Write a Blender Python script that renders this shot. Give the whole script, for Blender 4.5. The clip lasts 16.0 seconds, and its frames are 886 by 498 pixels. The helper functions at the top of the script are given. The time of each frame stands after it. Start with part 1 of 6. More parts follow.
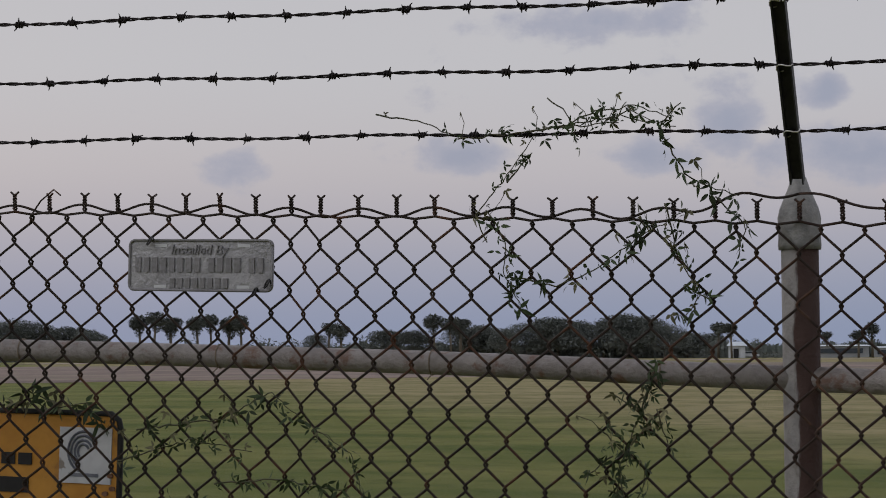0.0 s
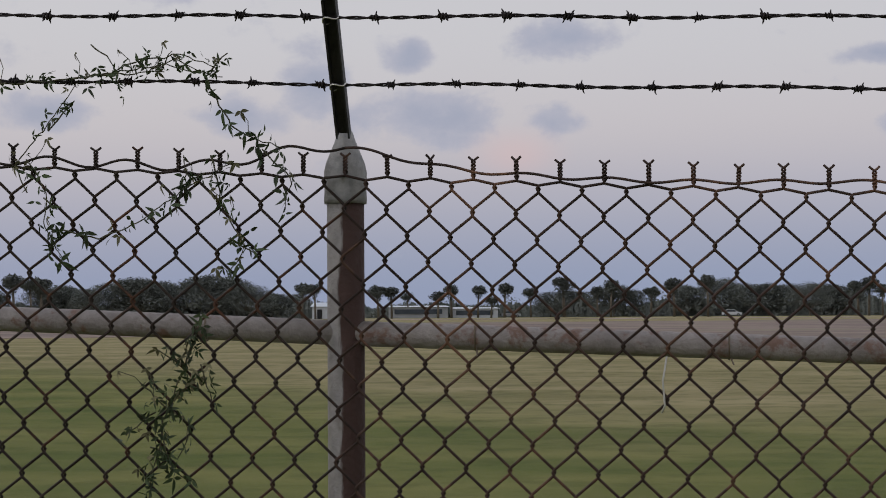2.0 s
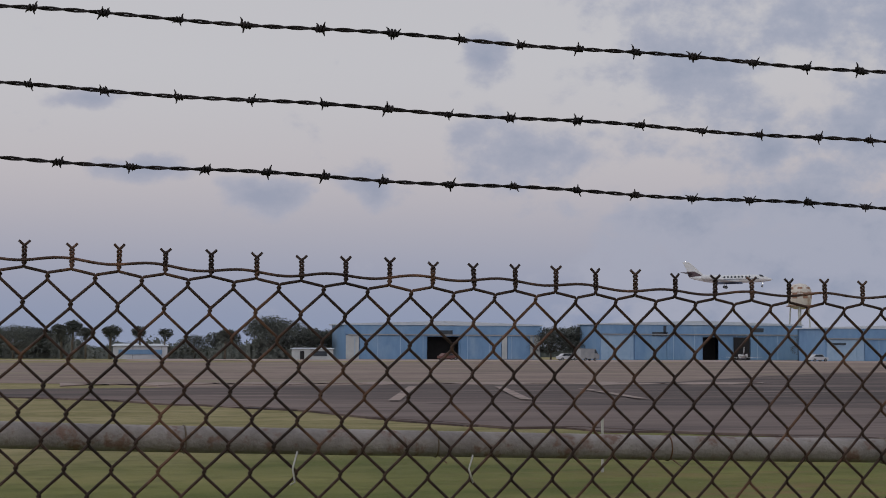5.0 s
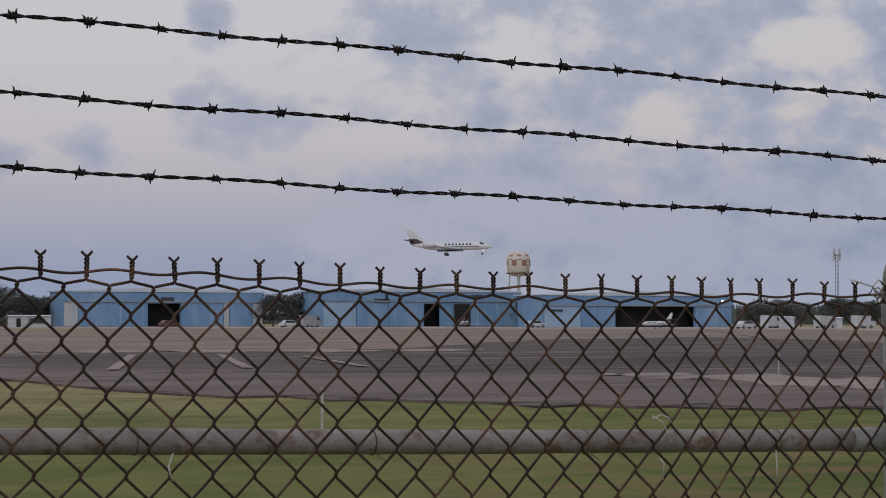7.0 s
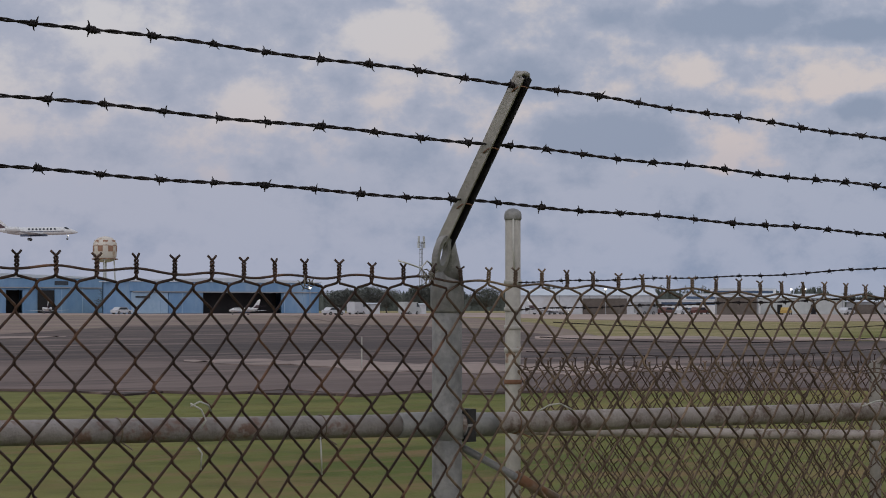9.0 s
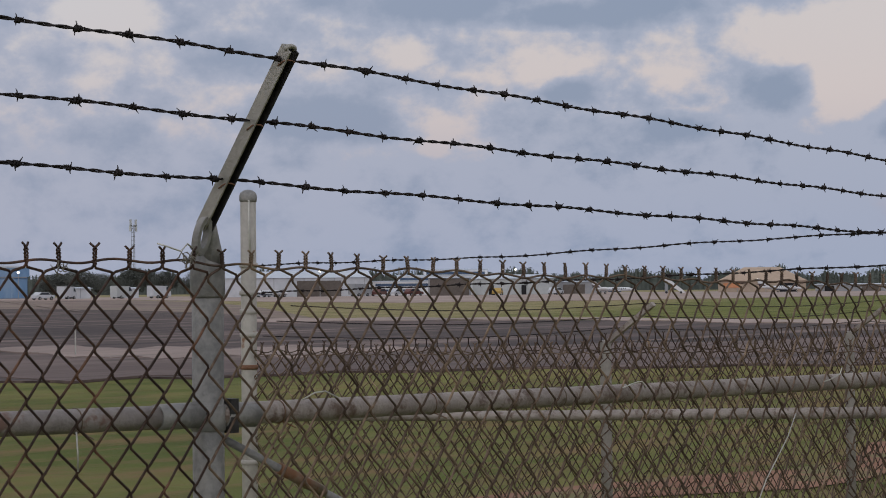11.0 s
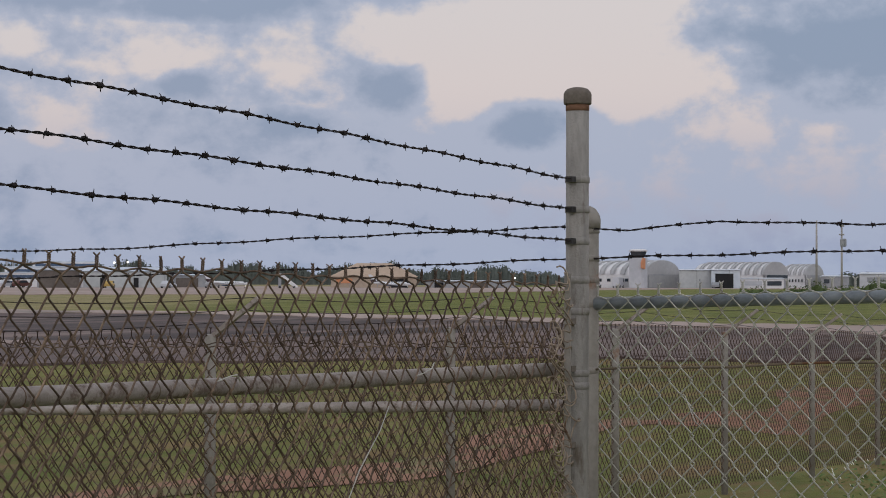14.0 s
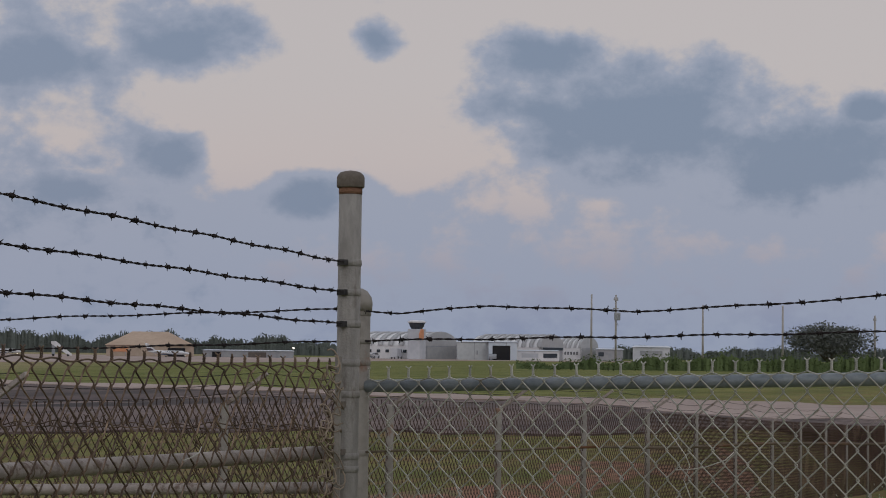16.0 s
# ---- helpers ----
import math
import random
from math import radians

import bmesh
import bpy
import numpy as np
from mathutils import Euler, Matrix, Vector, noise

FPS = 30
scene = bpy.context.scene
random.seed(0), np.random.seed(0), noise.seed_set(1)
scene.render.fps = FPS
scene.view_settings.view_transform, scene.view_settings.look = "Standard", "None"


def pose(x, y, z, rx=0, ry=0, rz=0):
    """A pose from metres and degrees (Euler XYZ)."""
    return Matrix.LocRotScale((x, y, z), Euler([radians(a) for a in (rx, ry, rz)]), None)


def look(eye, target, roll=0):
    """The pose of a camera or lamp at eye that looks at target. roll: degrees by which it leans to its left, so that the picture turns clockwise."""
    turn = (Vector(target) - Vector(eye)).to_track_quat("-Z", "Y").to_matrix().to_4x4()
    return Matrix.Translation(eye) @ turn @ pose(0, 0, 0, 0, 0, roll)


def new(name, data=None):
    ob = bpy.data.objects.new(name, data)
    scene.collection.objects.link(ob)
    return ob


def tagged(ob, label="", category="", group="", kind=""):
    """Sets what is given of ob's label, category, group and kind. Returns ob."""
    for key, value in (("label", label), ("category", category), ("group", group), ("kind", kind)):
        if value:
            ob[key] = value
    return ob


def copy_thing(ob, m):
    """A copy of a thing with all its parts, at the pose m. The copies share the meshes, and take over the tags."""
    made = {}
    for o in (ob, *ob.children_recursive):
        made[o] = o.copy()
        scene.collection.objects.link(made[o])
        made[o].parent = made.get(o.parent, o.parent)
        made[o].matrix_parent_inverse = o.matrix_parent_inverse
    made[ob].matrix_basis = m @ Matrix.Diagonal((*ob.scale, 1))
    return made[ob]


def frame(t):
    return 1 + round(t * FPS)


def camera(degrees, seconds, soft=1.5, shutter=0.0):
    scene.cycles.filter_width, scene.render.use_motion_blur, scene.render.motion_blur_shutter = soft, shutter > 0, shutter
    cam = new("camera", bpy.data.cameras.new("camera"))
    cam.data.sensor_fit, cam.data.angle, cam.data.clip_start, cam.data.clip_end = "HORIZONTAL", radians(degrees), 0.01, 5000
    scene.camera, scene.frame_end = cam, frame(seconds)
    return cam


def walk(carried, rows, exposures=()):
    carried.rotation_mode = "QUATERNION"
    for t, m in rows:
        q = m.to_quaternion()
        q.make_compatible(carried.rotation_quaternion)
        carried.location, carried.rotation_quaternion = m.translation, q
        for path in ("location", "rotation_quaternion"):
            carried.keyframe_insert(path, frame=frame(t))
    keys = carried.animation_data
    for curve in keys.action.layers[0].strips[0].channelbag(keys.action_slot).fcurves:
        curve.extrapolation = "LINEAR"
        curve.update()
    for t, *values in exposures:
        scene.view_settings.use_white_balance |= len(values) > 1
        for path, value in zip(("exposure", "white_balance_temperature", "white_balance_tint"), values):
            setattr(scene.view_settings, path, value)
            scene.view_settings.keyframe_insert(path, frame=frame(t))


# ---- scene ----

# ---- camera and walk ----
cam = camera(26.28, 16.0, soft=1.0)
PATH = [
    (0, (0.461, -3.270, 1.603), (-0.1787, -1.3778, 1.7118), -0.36),
    (0.5, (0.462, -3.278, 1.603), (-0.1043, -1.3629, 1.7022), -0.40),
    (1, (0.479, -3.258, 1.598), (0.0216, -1.3135, 1.6890), -0.65),
    (1.5, (0.469, -3.240, 1.595), (0.1620, -1.2652, 1.6683), -0.43),
    (2, (0.518, -3.208, 1.591), (0.3017, -1.2211, 1.6559), -0.36),
    (2.5, (0.551, -3.194, 1.585), (0.4692, -1.1968, 1.6415), -0.34),
    (3, (0.594, -3.192, 1.572), (0.6747, -1.1938, 1.6164), 0.10),
    (3.5, (0.611, -3.159, 1.578), (0.8372, -1.1726, 1.6186), 0.22),
    (4, (0.598, -3.140, 1.598), (0.9690, -1.1753, 1.6482), 0.31),
    (4.5, (0.549, -3.079, 1.628), (1.0534, -1.1463, 1.7289), 0.20),
    (7, (0.596, -3.024, 1.703), (1.4665, -1.2248, 1.7770), 0.05),
    (7.5, (0.630, -3.010, 1.703), (1.6191, -1.2721, 1.7630), -0.07),
    (8, (0.669, -2.997, 1.703), (1.7732, -1.3300, 1.7575), -0.34),
    (8.5, (0.722, -2.983, 1.700), (1.8901, -1.3605, 1.7566), -0.34),
    (9, (0.765, -2.919, 1.695), (2.0012, -1.3479, 1.7550), 0.02),
    (9.5, (0.738, -2.806, 1.699), (2.0905, -1.3346, 1.7612), 0.10),
    (10, (0.738, -2.727, 1.698), (2.1497, -1.3122, 1.7589), 0.06),
    (10.2, (0.760, -2.727, 1.698), (2.1792, -1.3192, 1.7553), -0.17),
    (12.3, (0.802, -2.767, 1.701), (2.3259, -1.4719, 1.7233), -0.21),
    (12.5, (0.796, -2.766, 1.705), (2.3271, -1.4798, 1.7276), -0.21),
    (13, (0.801, -2.767, 1.700), (2.3766, -1.5353, 1.7249), -0.16),
    (13.5, (0.806, -2.772, 1.697), (2.4471, -1.6294, 1.7250), 0.19),
    (14, (0.794, -2.790, 1.698), (2.4975, -1.7432, 1.7309), 0.17),
    (14.5, (0.802, -2.795, 1.697), (2.5586, -1.8388, 1.7362), 0.38),
    (15, (0.805, -2.805, 1.710), (2.6027, -1.9304, 1.7654), 0.46),
    (15.5, (0.803, -2.813, 1.712), (2.6143, -1.9703, 1.8073), 0.64),
    (16, (0.801, -2.814, 1.738), (2.6117, -1.9721, 1.8465), 0.72),
]
walk(cam, [(t, look(eye, target, roll)) for t, eye, target, roll in PATH],
     exposures=[(0.0, -0.08), (1.0, -0.09), (1.5, 0.04), (2.0, 0.08), (2.5, 0.05), (3.0, 0.0), (3.5, 0.17), (4.0, 0.2), (4.5, -0.05), (7.0, 0.02), (8.0, 0.06), (10.0, 0.05), (12.5, 0.2), (14.5, 0.2), (15.0, 0.05), (15.5, -0.18), (16.0, -0.17)])
EYE = Vector((0.7, -2.9, 1.7))


# ---- node helpers ----
class Tree:
    """Short calls to build a node tree."""

    def __init__(self, tree):
        self.t = tree
        tree.nodes.clear()

    def n(self, kind, **sets):
        node = self.t.nodes.new(kind)
        for key, value in sets.items():
            if key == "op":
                node.operation = value
            elif key == "blend":
                node.blend_type = value
            elif key == "dtype":
                node.data_type = value
        return node

    def link(self, a, b):
        self.t.links.new(a, b)

    def put(self, socket, value):
        if isinstance(value, bpy.types.NodeSocket):
            self.link(value, socket)
        elif value is not None:
            socket.default_value = value

    def math(self, op, a, b=None, c=None, clamp=False):
        m = self.n("ShaderNodeMath", op=op)
        m.use_clamp = clamp
        for s, v in zip(m.inputs, (a, b, c)):
            self.put(s, v)
        return m.outputs[0]

    def mix(self, fac, a, b):
        m = self.n("ShaderNodeMix", dtype="RGBA")
        self.put(m.inputs[0], fac)
        self.put(m.inputs[6], a)
        self.put(m.inputs[7], b)
        return m.outputs[2]

    def ramp(self, fac, lo, hi):
        m = self.n("ShaderNodeMapRange")
        m.interpolation_type = "SMOOTHSTEP"
        self.put(m.inputs[0], fac)
        m.inputs[1].default_value, m.inputs[2].default_value = lo, hi
        return m.outputs[0]

    def noise(self, vec, scale, detail=4.0, rough=0.55, stretch=None):
        if stretch:
            mp = self.n("ShaderNodeVectorMath", op="MULTIPLY")
            self.link(vec, mp.inputs[0])
            mp.inputs[1].default_value = stretch
            vec = mp.outputs[0]
        nz = self.n("ShaderNodeTexNoise")
        self.link(vec, nz.inputs["Vector"])
        nz.inputs["Scale"].default_value = scale
        nz.inputs["Detail"].default_value = detail
        nz.inputs["Roughness"].default_value = rough
        return nz.outputs[0]


def rgb(r, g, b):
    return (r, g, b, 1.0)


# ---- sky: dusk, broken clouds over a pale pink and lavender sky ----
world = bpy.data.worlds.new("dusk_sky")
scene.world = world
world.use_nodes = True
w = Tree(world.node_tree)
co = w.n("ShaderNodeTexCoord").outputs["Generated"]
xyz = w.n("ShaderNodeSeparateXYZ")
w.link(co, xyz.inputs[0])
az = w.math("MULTIPLY", w.math("ARCTAN2", xyz.outputs[0], xyz.outputs[1]), 57.2958)
el = w.math("MULTIPLY", w.math("ARCSINE", xyz.outputs[2]), 57.2958)
nishita = w.n("ShaderNodeTexSky")
nishita.sky_type = "NISHITA"
nishita.sun_disc = False
nishita.sun_elevation = radians(4)
nishita.sun_rotation = radians(-65)
nishita.air_density, nishita.dust_density = 1.2, 2.0
nish = w.n("ShaderNodeMix", dtype="RGBA", blend="MULTIPLY")
nish.inputs[0].default_value = 1.0
w.link(nishita.outputs[0], nish.inputs[6])
nish.inputs[7].default_value = rgb(0.12, 0.12, 0.12)
# clear sky from the horizon up
east = w.ramp(az, 22.0, 52.0)
low = w.mix(w.ramp(el, 0.3, 6.2), rgb(0.285, 0.335, 0.475), w.mix(east, rgb(0.53, 0.495, 0.535), rgb(0.60, 0.525, 0.525)))
clear = w.mix(w.ramp(el, 3.5, 9.0), low, w.mix(east, rgb(0.575, 0.57, 0.61), rgb(0.595, 0.553, 0.562)))
clear = w.mix(w.ramp(el, 12.0, 40.0), clear, rgb(0.60, 0.61, 0.66))
# large noise edges for clouds
puff = w.noise(co, 24.0, 6.0, 0.55, (1.0, 1.0, 1.5))
fine = w.noise(co, 52.0, 5.0, 0.62, (1.0, 1.0, 1.4))


def cloud(a, e, wa, we):
    """A cloud round azimuth a and elevation e, in degrees, with half-widths wa and we."""
    da = w.math("DIVIDE", w.math("SUBTRACT", az, a), wa)
    de = w.math("DIVIDE", w.math("SUBTRACT", el, e), we)
    rr = w.math("ADD", w.math("MULTIPLY", da, da), w.math("MULTIPLY", de, de))
    return w.math("SUBTRACT", 1.0, w.math("SQRT", rr))


CLOUDS_WEST = [
    (-13.9, 9.9, 3.1, 0.7), (-10.0, 6.8, 1.1, 1.1), (-18.0, 5.9, 2.0, 0.6), (-7.2, 5.8, 2.4, 0.9), (-7.2, 7.8, 0.8, 0.6), (-25.0, 5.4, 1.2, 0.6),
    (-5.6, 5.7, 1.5, 0.9), (-3.1, 5.6, 1.1, 0.7), (-2.4, 8.2, 2.2, 0.7), (8.5, 5.4, 1.4, 0.45), (12.0, 4.7, 1.6, 0.7), (15.4, 5.0, 1.2, 0.9),
    (6.7, 7.5, 1.2, 0.35), (18.8, 8.8, 0.8, 0.8), (20.2, 6.1, 2.6, 1.2), (27.2, 6.0, 1.6, 1.0), (-12.5, 5.9, 1.8, 0.6),
]
CLOUDS_EAST = [
    (46.5, 8.5, 5.7, 1.0), (57.0, 5.7, 1.7, 1.0), (50.6, 8.1, 4.8, 0.7), (50.8, 5.8, 1.5, 0.8), (53.0, 8.5, 2.4, 1.1), (57.2, 9.1, 2.8, 1.4),
    (62.9, 9.4, 0.9, 0.7), (56.8, 5.8, 1.6, 1.0), (68.2, 8.9, 2.2, 1.2), (70.8, 7.0, 6.0, 2.4), (75.8, 5.9, 4.6, 2.1), (77.6, 7.3, 1.2, 0.6),
    (54.0, 4.7, 2.2, 0.8), (82.0, 6.0, 5.0, 2.0), (40.5, 6.9, 2.8, 1.2), (43.0, 5.0, 5.0, 1.2), (61.0, 4.6, 2.4, 0.8),
]
# pale gaps where the clear sky shows through the overcast
GAPS = [
    (28.2, 7.6, 2.1, 1.5), (32.3, 6.2, 1.4, 0.8), (36.5, 8.1, 2.4, 1.1), (36.4, 6.3, 1.0, 1.3), (45.8, 7.1, 1.2, 0.7), (24.5, 5.3, 2.2, 0.6),
    (31.6, 3.9, 0.9, 0.6), (46.6, 4.2, 0.6, 0.4), (50.0, 6.6, 1.6, 0.8), (53.7, 6.3, 2.3, 0.9), (57.2, 7.2, 2.0, 0.8), (58.8, 5.9, 1.4, 1.3),
    (62.0, 7.1, 2.4, 1.1), (64.2, 5.8, 1.6, 1.3), (67.5, 4.6, 1.4, 0.9), (69.9, 4.5, 1.0, 0.5), (62.7, 7.4, 3.2, 1.1), (47.5, 6.4, 1.6, 0.5),
]


def widest(rows):
    top = None
    for a, e, wa, we in rows:
        c = cloud(a, e, wa, we)
        top = c if top is None else w.math("MAXIMUM", top, c)
    return top


mass = w.math("MAXIMUM", w.math("MAXIMUM", widest(CLOUDS_WEST), w.math("MULTIPLY", widest(CLOUDS_EAST), 1.6)), -0.5)
# an overcast sheet in the middle of the view, and a veil in the band over the horizon
sheet = w.math("SUBTRACT", w.math("MULTIPLY", w.math("MULTIPLY", w.ramp(az, 17.0, 27.0), w.math("SUBTRACT", 1.0, w.ramp(az, 55.0, 62.0))), 0.92), 0.5)
mass = w.math("MAXIMUM", mass, sheet)
mass = w.math("SUBTRACT", mass, w.math("MULTIPLY", w.math("MAXIMUM", widest(GAPS), 0.0), 0.85))
top_of_veil = w.math("SUBTRACT", el, w.math("MULTIPLY", w.ramp(az, 48.0, 62.0), 1.5))
veil = w.math("MULTIPLY", w.ramp(az, 12.0, 34.0), w.math("SUBTRACT", 1.0, w.ramp(top_of_veil, 2.6, 4.8)))
field = w.math("ADD", w.math("MULTIPLY", mass, 0.95), w.math("MULTIPLY", w.math("SUBTRACT", puff, 0.5), 2.4))
field = w.math("ADD", field, w.math("MULTIPLY", w.math("SUBTRACT", fine, 0.5), 1.1))
cover = w.ramp(w.math("ADD", field, w.math("MULTIPLY", veil, 0.8)), -0.12, 0.5)
core = w.ramp(field, 0.25, 1.1)
dusk = w.ramp(az, -5.0, 70.0)
edge_grey = w.mix(dusk, rgb(0.42, 0.43, 0.525), rgb(0.345, 0.395, 0.52))
core_grey = w.mix(dusk, rgb(0.34, 0.37, 0.485), rgb(0.205, 0.275, 0.405))
grey = w.mix(core, edge_grey, core_grey)
grey = w.mix(w.ramp(el, 14.0, 40.0), grey, rgb(0.47, 0.49, 0.57))
sky = w.mix(w.math("MULTIPLY", cover, 0.92), clear, grey)
# a faint rosy patch where the sun went down behind the clouds
glow = w.ramp(cloud(-4.0, 4.7, 2.0, 1.1), 0.0, 1.0)
sky = w.mix(w.math("MULTIPLY", glow, 0.30), sky, rgb(0.75, 0.47, 0.45))
sky = w.mix(0.08, sky, nish.outputs[2])
bg = w.n("ShaderNodeBackground")
w.link(sky, bg.inputs[0])
bg.inputs[1].default_value = 1.0
wo = w.n("ShaderNodeOutputWorld")
w.link(bg.outputs[0], wo.inputs[0])

sun = new("sun", bpy.data.lights.new("sun", "SUN"))
sun.data.energy, sun.data.angle, sun.data.color = 0.45, radians(25), (1.0, 0.95, 0.92)
sun.matrix_world = look((-30, -22, 16), (0, 0, 0))


# ---- materials ----
def material(name, colours, scales=(3.0, 40.0), rough=0.7, metal=0.0, bump=0.2, bump_scale=60.0, stain=None,
             stain_scale=8.0, stain_at=(0.5, 0.62), vary=0.0, stretch=None, spec=0.4, streak=None):
    """Two colours mixed by coarse and fine noise, an optional stain with an edge of its own, and relief."""
    m = bpy.data.materials.new(name)
    m.use_nodes = True
    k = Tree(m.node_tree)
    pos = k.n("ShaderNodeNewGeometry").outputs["Position"]
    big = k.noise(pos, scales[0], 4.0, 0.6, stretch)
    small = k.noise(pos, scales[1], 5.0, 0.6, stretch)
    fac = k.math("ADD", k.math("MULTIPLY", big, 0.6), k.math("MULTIPLY", small, 0.4))
    col = k.mix(k.ramp(fac, 0.36, 0.64), rgb(*colours[0]), rgb(*colours[1]))
    if stain:
        spot = k.ramp(k.noise(pos, stain_scale, 6.0, 0.65, stretch), *stain_at)
        col = k.mix(spot, col, rgb(*stain))
    if streak:
        # a run of rust down one side, with a ragged edge
        px = k.n("ShaderNodeSeparateXYZ")
        k.link(pos, px.inputs[0])
        rag = k.noise(pos, 14.0, 6.0, 0.7, (1.0, 1.0, 0.25))
        side_of = k.math("ADD", px.outputs[0], k.math("MULTIPLY", k.math("SUBTRACT", rag, 0.5), 0.045))
        col = k.mix(k.math("MULTIPLY", k.ramp(side_of, streak[0], streak[0] + 0.006), 0.97), col, rgb(*streak[1]))
    if vary:
        rnd = k.n("ShaderNodeObjectInfo").outputs["Random"]
        hsv = k.n("ShaderNodeHueSaturation")
        k.link(col, hsv.inputs["Color"])
        k.link(k.math("ADD", k.math("MULTIPLY", rnd, 2 * vary), 1.0 - vary), hsv.inputs["Value"])
        col = hsv.outputs[0]
    p = k.n("ShaderNodeBsdfPrincipled")
    k.link(col, p.inputs["Base Color"])
    k.put(p.inputs["Roughness"], k.math("ADD", k.math("MULTIPLY", small, 0.25), rough - 0.12))
    p.inputs["Metallic"].default_value = metal
    p.inputs["Specular IOR Level"].default_value = spec
    if bump:
        b = k.n("ShaderNodeBump")
        b.inputs["Strength"].default_value = bump
        b.inputs["Distance"].default_value = 0.01
        k.link(k.noise(pos, bump_scale, 4.0), b.inputs["Height"])
        k.link(b.outputs[0], p.inputs["Normal"])
    o = k.n("ShaderNodeOutputMaterial")
    k.link(p.outputs[0], o.inputs[0])
    return m


def lamp_material(name, colour, strength):
    m = bpy.data.materials.new(name)
    m.use_nodes = True
    k = Tree(m.node_tree)
    e = k.n("ShaderNodeEmission")
    e.inputs[0].default_value, e.inputs[1].default_value = rgb(*colour), strength
    o = k.n("ShaderNodeOutputMaterial")
    k.link(e.outputs[0], o.inputs[0])
    return m


RUSTY = material("rusty_wire", ((0.028, 0.021, 0.019), (0.058, 0.042, 0.036)), (4.0, 60.0), 0.75, 0.35, 0.3, 300,
                 stain=(0.11, 0.052, 0.032), stain_scale=9.0, stain_at=(0.52, 0.64), vary=0.25)
RUSTIER = material("thickly_rusted_wire", ((0.074, 0.050, 0.039), (0.205, 0.146, 0.108)), (5.0, 60.0), 0.7, 0.3, 0.35, 300,
                   stain=(0.34, 0.25, 0.175), stain_scale=7.0, stain_at=(0.5, 0.68), vary=0.3)
RUSTMID = material("brown_rusted_wire", ((0.034, 0.022, 0.020), (0.082, 0.050, 0.039)), (4.0, 60.0), 0.72, 0.3, 0.35, 300,
                   stain=(0.16, 0.085, 0.055), stain_scale=8.0, stain_at=(0.5, 0.64), vary=0.3)
BROWNMESH = material("brown_mesh_wire", ((0.062, 0.038, 0.030), (0.115, 0.072, 0.056)), (3.0, 40.0), 0.8, 0.15, 0.25, 200,
                     stain=(0.17, 0.118, 0.085), stain_scale=1.5, stain_at=(0.52, 0.66))
ZINC = material("galvanised_wire", ((0.42, 0.42, 0.40), (0.58, 0.57, 0.53)), (5.0, 80.0), 0.5, 0.45, 0.2, 300,
                stain=(0.30, 0.27, 0.22), stain_scale=6.0, stain_at=(0.58, 0.7), vary=0.15)
OLDZINC = material("weathered_wire", ((0.16, 0.125, 0.092), (0.26, 0.215, 0.165)), (5.0, 70.0), 0.65, 0.35, 0.25, 300,
                   stain=(0.20, 0.10, 0.055), stain_scale=5.0, stain_at=(0.5, 0.62), vary=0.2)
DARKWIRE = material("dark_barbed_wire", ((0.014, 0.012, 0.014), (0.034, 0.026, 0.027)), (6.0, 80.0), 0.8, 0.3, 0.2, 300)
PIPE = material("weathered_pipe", ((0.235, 0.212, 0.206), (0.365, 0.335, 0.325)), (5.0, 55.0), 0.62, 0.25, 0.35, 160,
                stain=(0.21, 0.135, 0.11), stain_scale=24.0, stain_at=(0.52, 0.66))
POSTGREY = material("galvanised_post", ((0.185, 0.188, 0.192), (0.325, 0.322, 0.315)), (11.0, 70.0), 0.55, 0.3, 0.25, 140,
                    stain=(0.19, 0.165, 0.145), stain_scale=7.0, stain_at=(0.58, 0.72))
POSTRUST = material("rust_streaked_post", ((0.26, 0.25, 0.248), (0.35, 0.335, 0.325)), (5.0, 50.0), 0.7, 0.2, 0.4, 120,
                    stain=(0.11, 0.055, 0.042), stain_scale=6.0, stain_at=(0.6, 0.72), streak=(-0.014, (0.058, 0.029, 0.023)))
PALEPIPE = material("pale_weathered_pipe", ((0.27, 0.238, 0.222), (0.40, 0.358, 0.335)), (6.0, 55.0), 0.6, 0.2, 0.4, 160,
                    stain=(0.16, 0.115, 0.095), stain_scale=22.0, stain_at=(0.50, 0.66))
PALEPOST = material("pale_weathered_post", ((0.36, 0.345, 0.325), (0.47, 0.45, 0.42)), (4.0, 40.0), 0.6, 0.1, 0.3, 120,
                    stain=(0.25, 0.15, 0.10), stain_scale=8.0, stain_at=(0.6, 0.68))
POSTSTAIN = material("stained_tan_grey_post", ((0.215, 0.206, 0.196), (0.335, 0.322, 0.306)), (9.0, 60.0), 0.6, 0.2, 0.35, 130,
                     stain=(0.13, 0.108, 0.09), stain_scale=13.0, stain_at=(0.56, 0.70), stretch=(1.0, 1.0, 0.3))
POSTTAN = material("tan_weathered_post", ((0.215, 0.20, 0.182), (0.30, 0.282, 0.257)), (4.0, 40.0), 0.65, 0.1, 0.25, 120,
                   stain=(0.22, 0.14, 0.10), stain_scale=6.0, stain_at=(0.6, 0.7))
BLUERAIL = material("blue_grey_galvanised_rail", ((0.20, 0.235, 0.265), (0.29, 0.325, 0.35)), (5.0, 50.0), 0.5, 0.4, 0.25, 150)
STEEL = material("arm_steel", ((0.29, 0.28, 0.26), (0.38, 0.37, 0.345)), (6.0, 50.0), 0.5, 0.35, 0.2, 150,
                 stain=(0.36, 0.22, 0.11), stain_scale=9.0, stain_at=(0.62, 0.7))
